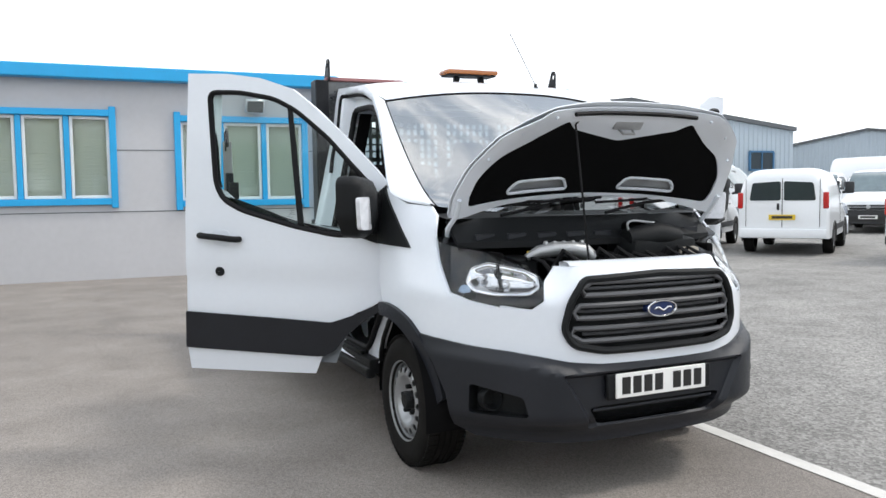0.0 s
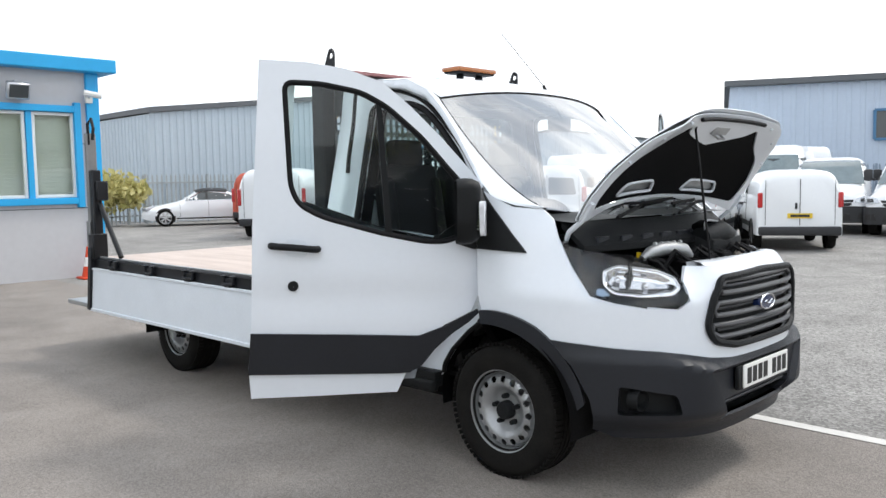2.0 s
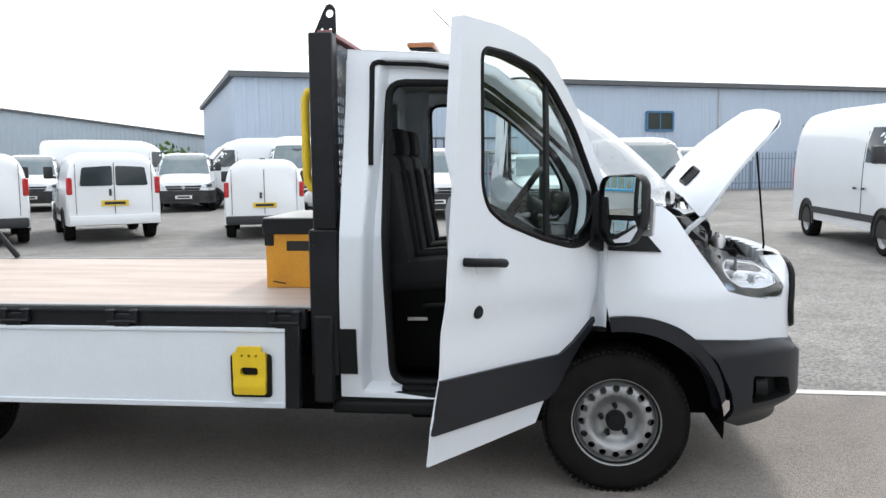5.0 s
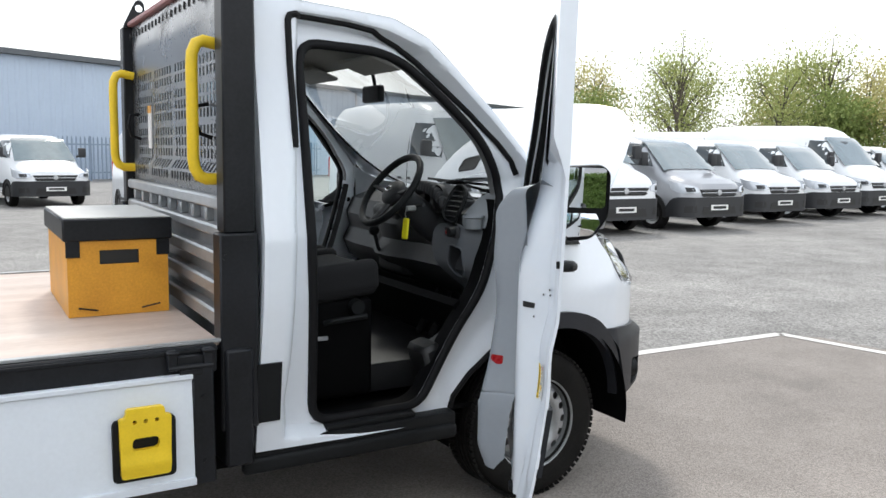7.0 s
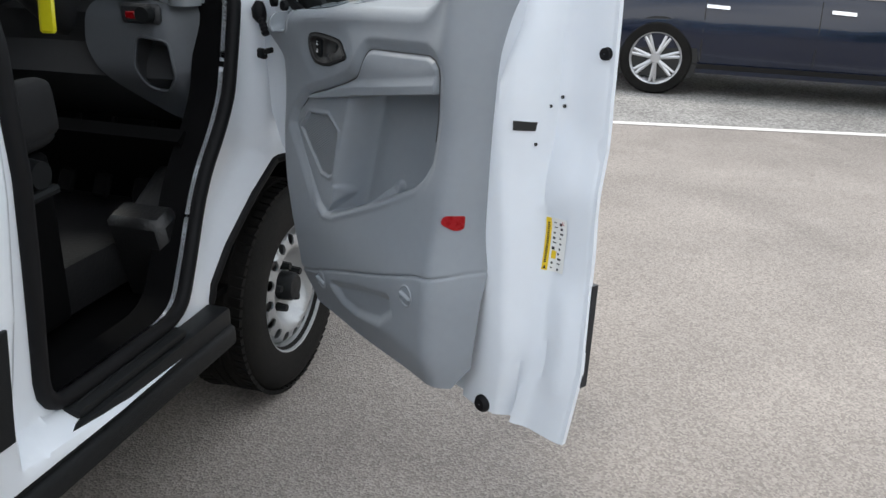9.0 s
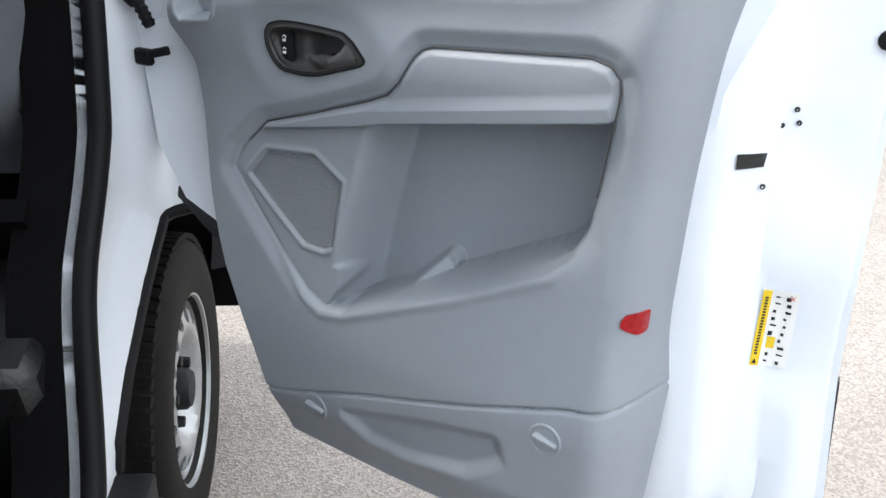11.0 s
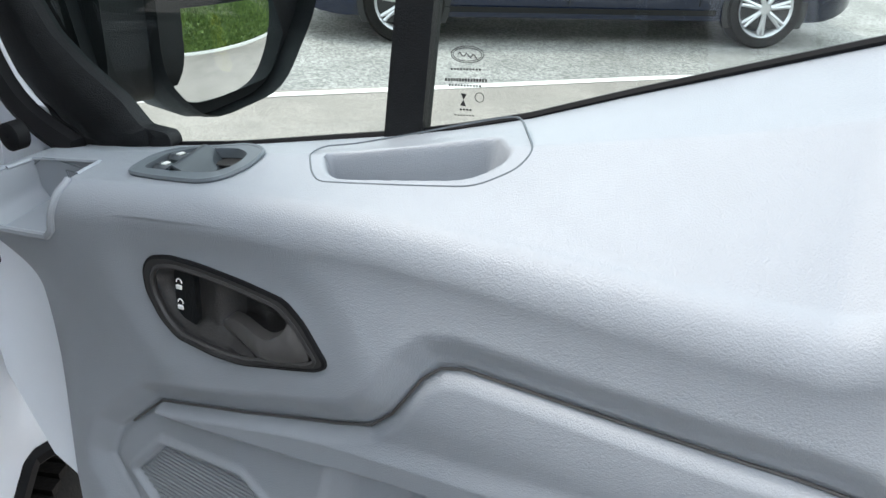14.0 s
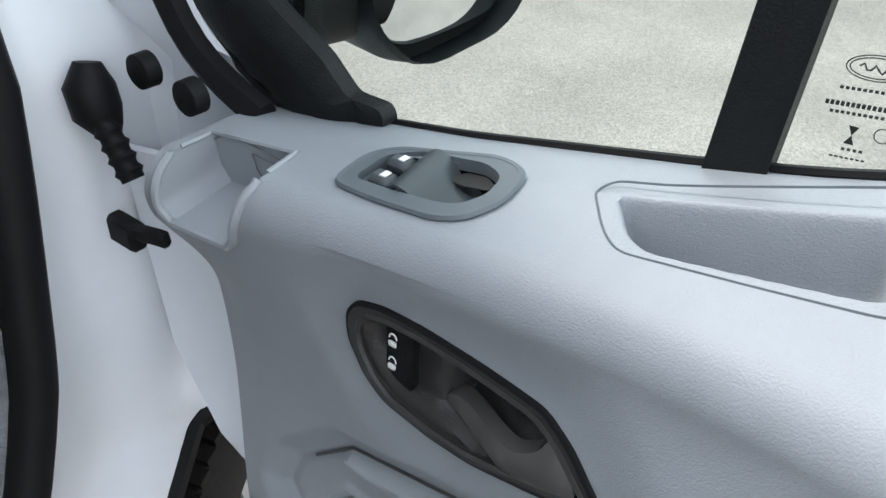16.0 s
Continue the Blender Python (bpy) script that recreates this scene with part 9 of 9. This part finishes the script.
            for k in range(7):
                t = 2 * math.pi * k / 7 + 0.2
                for dt in (-0.10, 0.10):
                    tube(bm, [o + Vector((0.05 * math.cos(t), sd * 0.085, 0.05 * math.sin(t))), o + Vector((wr * 0.66 * math.cos(t + dt), sd * 0.092, wr * 0.66 * math.sin(t + dt)))], [0.022, 0.015], 6)
            lathe(bm, [(0.001, 0.098 * sd), (0.045, 0.096 * sd), (0.062, 0.080 * sd)], o, "y", 18)
            part("alloy_rim", bm, M_ALLOY, c)
            bm = bmesh.new()
            lathe(bm, [(0.03, 0.03 * sd), (wr * 0.5, 0.03 * sd), (wr * 0.62, 0.02 * sd)], o, "y", 24)
            part("brake_disc", bm, M_ROOF, c)
    c.matrix_world = pose(at[0], at[1], 0, 0, 0, heading)
    return c


M_ALLOY = mat("alloy_wheel", (0.55, 0.55, 0.56), 0.3, metal=0.6, var=0.06)
saloon("hatchback_car", "dark navy large hatchback car with silver alloy wheels", M_NAVY, (6.86, -3.22), 270,
       [(0.0, 0.50), (0.06, 0.66), (0.35, 0.78), (1.25, 0.98), (1.55, 1.08), (2.20, 1.46), (2.75, 1.55), (3.35, 1.54), (4.05, 1.36), (4.62, 1.10), (4.86, 1.02), (4.96, 0.86), (5.0, 0.55)], 5.0, 0.95, (1.62, 2.30, 3.10, 4.45), detail=True)
conv = saloon("convertible_car", "white car with a black soft top parked by the fence", M_VAN, (-29.8 + 3.4, 12.4), 243,
       [(0.0, 0.46), (0.06, 0.60), (0.35, 0.72), (1.25, 0.90), (1.50, 0.98), (2.05, 1.34), (2.60, 1.40), (3.10, 1.32), (3.65, 1.02), (4.40, 0.96), (4.55, 0.80), (4.6, 0.5)], 4.6, 0.89, (1.55, 2.10, 2.60, 3.50), wr=0.32)


bm = bmesh.new()
sheet(bm, rounded([(-0.55, -0.62), (0.62, -0.62), (0.62, 0.62), (-0.55, 0.62)], 0.1), lambda a, b, d: Vector((a - 0.28, b, 1.415 - 0.10 * a * a * 1.6 - 0.10 * abs(b / 0.62) ** 3 - d)), 0.02, (), 0.15)
part("soft_top", bm, M_INK, conv, "black fabric folding roof")


# ---- works truck by the far fence ----
def works_truck():
    w = thing("works_truck", "yellow road works truck with red and yellow chevrons", "truck")
    bm = bmesh.new()
    box(bm, (0, 0, 1.45), (5.4, 2.1, 1.5), 0.06)
    part("body", bm, mat("works_yellow", (0.55, 0.45, 0.06), 0.5, var=0.15), w)
    bm = bmesh.new()
    box(bm, (-2.72, 0, 1.05), (0.04, 2.1, 0.5), 0.01)
    part("tailboard", bm, M_YELLOW, w)
    for k in range(6):
        bm = bmesh.new()
        box(bm, (-2.75, -0.88 + 0.35 * k, 1.05), (0.02, 0.14, 0.46), 0.0, (30 if k < 3 else -30, 0, 0))
        part("chevron", bm, M_TAIL, w)
    bm = bmesh.new()
    box(bm, (-2.3, 0, 2.45), (0.12, 1.9, 0.55), 0.02)
    part("light_board", bm, M_YELLOW, w)
    bm = bmesh.new()
    box(bm, (-2.5, 0, 0.62), (0.4, 2.0, 0.35), 0.04)
    part("under_run", bm, M_VANTRIM, w)
    for x in (-1.7, 1.8):
        for sd in (-1, 1):
            bm = bmesh.new()
            lathe(bm, [(0.05, 0.1 * sd), (0.30, 0.12 * sd), (0.42, 0.10 * sd), (0.42, -0.12 * sd)], (x, sd * 0.92, 0.42), "y", 20)
            part("wheel", bm, M_TYRE, w)
    w.matrix_world = pose(49.5, 9.9, 0, 0, 0, 12)


works_truck()


# ---- cone, lamp post and box ----
def small_things():
    c = thing("traffic_cone", "red and white plastic traffic cone by the office wall", "traffic cone", at=(-10.95, 1.57, 0.008))
    M_CONE = mat("cone_red", (0.70, 0.07, 0.02), 0.5, var=0.1)
    bm = bmesh.new()
    lathe(bm, [(0.020, 0.50), (0.032, 0.50), (0.062, 0.33)], (0, 0, 0.02), "z", 20)
    part("cone_tip", bm, M_CONE, c)
    bm = bmesh.new()
    lathe(bm, [(0.092, 0.18), (0.125, 0.0)], (0, 0, 0.02), "z", 20)
    part("cone_body", bm, M_CONE, c)
    bm = bmesh.new()
    lathe(bm, [(0.0622, 0.33), (0.0922, 0.18)], (0, 0, 0.02), "z", 20)
    part("reflective_sleeve", bm, M_PLATE, c)
    bm = bmesh.new()
    box(bm, (0, 0, 0.015), (0.33, 0.33, 0.03), 0.008)
    part("cone_base", bm, M_CONE, c)
    p = thing("lamp_post", "pale concrete post by the far fence", "post", at=(57.0, 26.0, 0))
    bm = bmesh.new()
    cyl(bm, (0, 0, 0), (0, 0, 7.5), 0.16, 0.11, 10)
    part("pole", bm, M_PALE, p)
    # tool box on the load bed
    b = thing("tool_box", "worn orange steel tool box with a black lid", "tool box", at=(-1.645, -0.02, BZ))
    bm = bmesh.new()
    sheet(bm, [(-0.185, 0.0), (0.185, 0.0), (0.185, 0.30), (-0.185, 0.30)], lambda a, z, d: Vector((a, -0.335 + d, z)), 0.006, [[(-0.07, 0.20), (0.075, 0.20), (0.075, 0.255), (-0.07, 0.255)]], 0.06)
    box(bm, (0, 0.335, 0.15), (0.37, 0.006, 0.30))
    for s in (-1, 1):
        box(bm, (s * 0.182, 0, 0.15), (0.006, 0.66, 0.30))
    box(bm, (0, 0, 0.004), (0.36, 0.66, 0.006))
    part("box_body", bm, M_ORANGE, b)
    bm = bmesh.new()
    box(bm, (0, 0, 0.335), (0.40, 0.70, 0.085), 0.006)
    part("lid", bm, M_FRAME, b)
    bm = bmesh.new()
    box(bm, (0, 0.0, 0.380), (0.385, 0.685, 0.004))
    part("lid_mat", bm, M_PALE, b)
    bm = bmesh.new()
    box(bm, (0.0025, -0.31, 0.2275), (0.143, 0.04, 0.053))
    part("handle_recess", bm, M_INK, b)
    for s in (-1, 1):
        bm = bmesh.new()
        box(bm, (s * 0.165, -0.339, 0.265), (0.05, 0.006, 0.07), 0.002)
        part("corner_plate", bm, M_FRAME, b)
        bm = bmesh.new()
        tube(bm, [(s * 0.15, -0.340, 0.035), (s * 0.08, -0.340, 0.022)], 0.003, 4)
        part("corner_bar", bm, M_FRAME, b)


small_things()


# ---- trees and hedge ----
def leaf_material(name, a, b):
    m = bpy.data.materials.new(name)
    m.use_nodes = True
    n, l = m.node_tree.nodes, m.node_tree.links
    p = n["Principled BSDF"]
    g, r = n.new("ShaderNodeNewGeometry"), n.new("ShaderNodeValToRGB")
    r.color_ramp.elements[0].color, r.color_ramp.elements[1].color = (*a, 1), (*b, 1)
    l.new(g.outputs["Random Per Island"], r.inputs["Fac"])
    l.new(r.outputs["Color"], p.inputs["Base Color"])
    p.inputs["Roughness"].default_value = 0.55
    tr, mx = n.new("ShaderNodeBsdfTranslucent"), n.new("ShaderNodeMixShader")
    mx.inputs["Fac"].default_value = 0.35
    l.new(r.outputs["Color"], tr.inputs["Color"])
    l.new(p.outputs["BSDF"], mx.inputs[1])
    l.new(tr.outputs["BSDF"], mx.inputs[2])
    l.new(mx.outputs["Shader"], n["Material Output"].inputs["Surface"])
    return m


# tree leaves are lightened: the paleness of distant haze is put into their colour
M_LEAF = leaf_material("spring_leaves", (0.26, 0.31, 0.09), (0.52, 0.55, 0.22))
M_LEAF_Y = leaf_material("yellow_green_leaves", (0.38, 0.36, 0.12), (0.64, 0.58, 0.28))
M_LEAF_M = leaf_material("mid_green_leaves", (0.17, 0.23, 0.06), (0.36, 0.43, 0.14))
M_LEAF_D = leaf_material("dark_leaves", (0.05, 0.10, 0.02), (0.17, 0.26, 0.06))


def leaves(name, spots, size, material, parent, rnd):
    """Many small leaf clumps, each a bent pair of triangles, as one mesh."""
    vs, fs = [], []
    for c in spots:
        q = Euler((rnd.random() * 6.3, rnd.random() * 6.3, rnd.random() * 6.3)).to_matrix()
        s = size * (0.6 + 0.8 * rnd.random())
        k = len(vs)
        for p in ((-0.5, 0, 0), (0, 0.32, 0.1), (0.55, 0, 0), (0, -0.32, 0.1)):
            w = c + q @ Vector(p) * s
            vs.append((w.x, w.y, w.z))
        fs += [(k, k + 1, k + 2), (k, k + 2, k + 3)]
    me = bpy.data.meshes.new(name)
    me.from_pydata(vs, [], fs)
    me.materials.append(material)
    ob = new(name, me)
    ob.parent = parent
    return ob


def tree(h, spread, count, size, material, seed, label, thin=0.0):
    rnd = random.Random(seed)
    t = thing("tree", label, "tree", "trees behind the fence")
    bm = bmesh.new()
    tips = []
    lean = Vector((rnd.uniform(-0.05, 0.05), rnd.uniform(-0.05, 0.05), 1))
    trunk = [lean * (h * 0.62 * k / 6) + Vector((rnd.uniform(-0.08, 0.08), rnd.uniform(-0.08, 0.08), 0)) * (k > 0) for k in range(7)]
    tube(bm, trunk, [0.022 * h * (1 - 0.11 * k) for k in range(7)], 8)
    for k in range(16):
        a = 2.4 * k + rnd.random()
        z = h * (0.10 + 0.52 * k / 16)
        base = lean * z
        reach = spread * (0.55 + 0.5 * rnd.random()) * (1 - 0.35 * k / 16)
        end = base + Vector((math.cos(a) * reach, math.sin(a) * reach, h * (0.14 + 0.22 * rnd.random())))
        mid = base.lerp(end, 0.5) + Vector((0, 0, h * 0.05))
        tube(bm, [base, mid, end], [0.008 * h, 0.005 * h, 0.0015 * h], 5)
        tips += [(mid, 0.6), (end, 1.0)]
        for j in range(4):
            e2 = mid.lerp(end, rnd.random()) + Vector((rnd.gauss(0, 0.16), rnd.gauss(0, 0.16), rnd.uniform(0.0, 0.22))) * spread
            tube(bm, [mid.lerp(end, 0.3), e2], [0.003 * h, 0.0008 * h], 4)
            tips.append((e2, 0.9))
    top = lean * h
    tube(bm, [trunk[-1], top.lerp(trunk[-1], 0.4), top * 0.98], [0.007 * h, 0.004 * h, 0.001 * h], 5)
    tips += [(top * 0.95, 0.7), (top * 0.86, 0.9), (top * 0.76, 1.0)]
    part("trunk", bm, M_BARK, t)
    spots = []
    for _ in range(count):
        c, r = tips[rnd.randrange(len(tips))]
        spots.append(c + Vector((rnd.gauss(0, 1), rnd.gauss(0, 1), rnd.gauss(0, 0.75))) * (spread * 0.21 * r))
    leaves("crown", spots, size, material, t, rnd)
    return t


def greenery():
    kinds = [tree(11.0, 4.4, 6800, 0.21, M_LEAF, 1, "spring-green tree behind the palisade fence"),
             tree(10.0, 4.4, 6800, 0.21, M_LEAF_Y, 2, "yellow-green spring tree behind the palisade fence"),
             tree(12.5, 3.8, 2600, 0.22, M_LEAF, 3, "tall sparse tree with bare branches behind the fence"),
             tree(7.0, 3.6, 8000, 0.24, M_LEAF_M, 4, "dark green bushy tree behind the fence")]
    spots = [(0, 58, 42), (1, 63, 33), (3, 60, 37.5), (0, 68, 26), (2, 70, 20), (1, 71, 14), (3, 70, 9), (0, 72, 3), (1, 70, -4), (2, 71, -9), (3, 66, -13), (0, 70, -17), (2, 52, 48), (1, 48, 55), (3, 45, 52), (2, 62, 30), (0, 74, 18), (1, 75, 29), (3, 66, 21), (2, 66, -22), (1, 64, 46), (3, 74, 0), (3, 68, 16.5), (1, 67, 5), (1, 66, 39), (2, 72, 23), (2, 61, 40), (0, 55, 50), (1, 75, -2)]
    done = set()
    rnd = random.Random(7)
    for k, x, y in spots:
        m = pose(x, y, 0, 0, 0, rnd.random() * 360)
        if k in done:
            copy_thing(kinds[k], m)
        else:
            done.add(k)
            kinds[k].matrix_world = m
    # low growth along the fence foot and the bushes by the sheds
    for nm, c, s, n, mt, lb in (("scrub", (69, 10, 1.6), (3.0, 46, 2.2), 15000, M_LEAF_Y, "pale green scrub along the fence foot"), ("bush", (-28.2, 9.6, 1.3), (0.9, 1.5, 0.9), 900, M_LEAF_Y, "yellow-green bush by the grey fence"), ("bush", (-17.5, 31.5, 1.5), (2.5, 2.0, 1.1), 1500, M_LEAF_D, "green bush beside the long shed")):
        r2 = random.Random(len(nm) + n)
        pts = []
        while len(pts) < n:
            p = Vector((r2.uniform(-1, 1), r2.uniform(-1, 1), r2.uniform(-1, 1)))
            if p.length < 1.0 or nm == "scrub":
                pts.append(Vector((c[0] + p.x * s[0], c[1] + p.y * s[1], max(0.02, c[2] + p.z * s[2] * (0.6 + 0.4 * math.sin(p.y * 40))))))
        ob = leaves(nm, pts, 0.30, mt, None, r2)
        tagged(ob, lb, "bush", kind="stuff" if nm == "scrub" else "")
    # clipped hedge behind the camera's side of the yard, on a pale kerb
    r3 = random.Random(11)
    pts = []
    line = [(-26, -7.2), (-12, -7.0), (-6.0, -6.4), (-2.5, -6.8), (2.5, -8.6), (8, -12.0)]
    seg = [(Vector((*a, 0)), Vector((*b, 0))) for a, b in zip(line, line[1:])]
    for _ in range(26000):
        a, b = seg[r3.randrange(len(seg))]
        d = (b - a).normalized()
        n = Vector((d.y, -d.x, 0))
        q = a.lerp(b, r3.random())
        if r3.random() < 0.62:
            w = n * (r3.gauss(0, 0.05))
            pts.append(q + w + Vector((0, 0, r3.uniform(0.12, 1.75))))
        else:
            pts.append(q + n * r3.uniform(0, 1.0) + Vector((0, 0, 1.75 + r3.gauss(0, 0.06))))
    ob = leaves("hedge", pts, 0.11, M_LEAF_D, None, r3)
    tagged(ob, "clipped green hedge along the edge of the yard", "hedge", kind="stuff")
    bm = bmesh.new()
    for a, b in seg:
        d = (b - a).normalized()
        n = Vector((d.y, -d.x, 0))
        ang = math.degrees(math.atan2(d.y, d.x))
        box(bm, (a + b) / 2 + n * 0.55 + Vector((0, 0, 0.85)), ((b - a).length + 0.1, 0.8, 1.68), 0.1, (0, 0, ang))
    tagged(part("hedge_core", bm, M_LEAF_D), "dense inner twigs of the clipped hedge", "hedge", kind="stuff")
    bm = bmesh.new()
    for a, b in seg:
        d = (b - a).normalized()
        n = Vector((d.y, -d.x, 0))
        ang = math.degrees(math.atan2(d.y, d.x))
        box(bm, (a + b) / 2 - n * 0.14 + Vector((0, 0, 0.05)), ((b - a).length + 0.05, 0.14, 0.14), 0.02, (0, 0, ang))
    tagged(part("kerb", bm, M_PALE), "pale concrete kerb in front of the hedge", "kerb", kind="structure")


greenery()
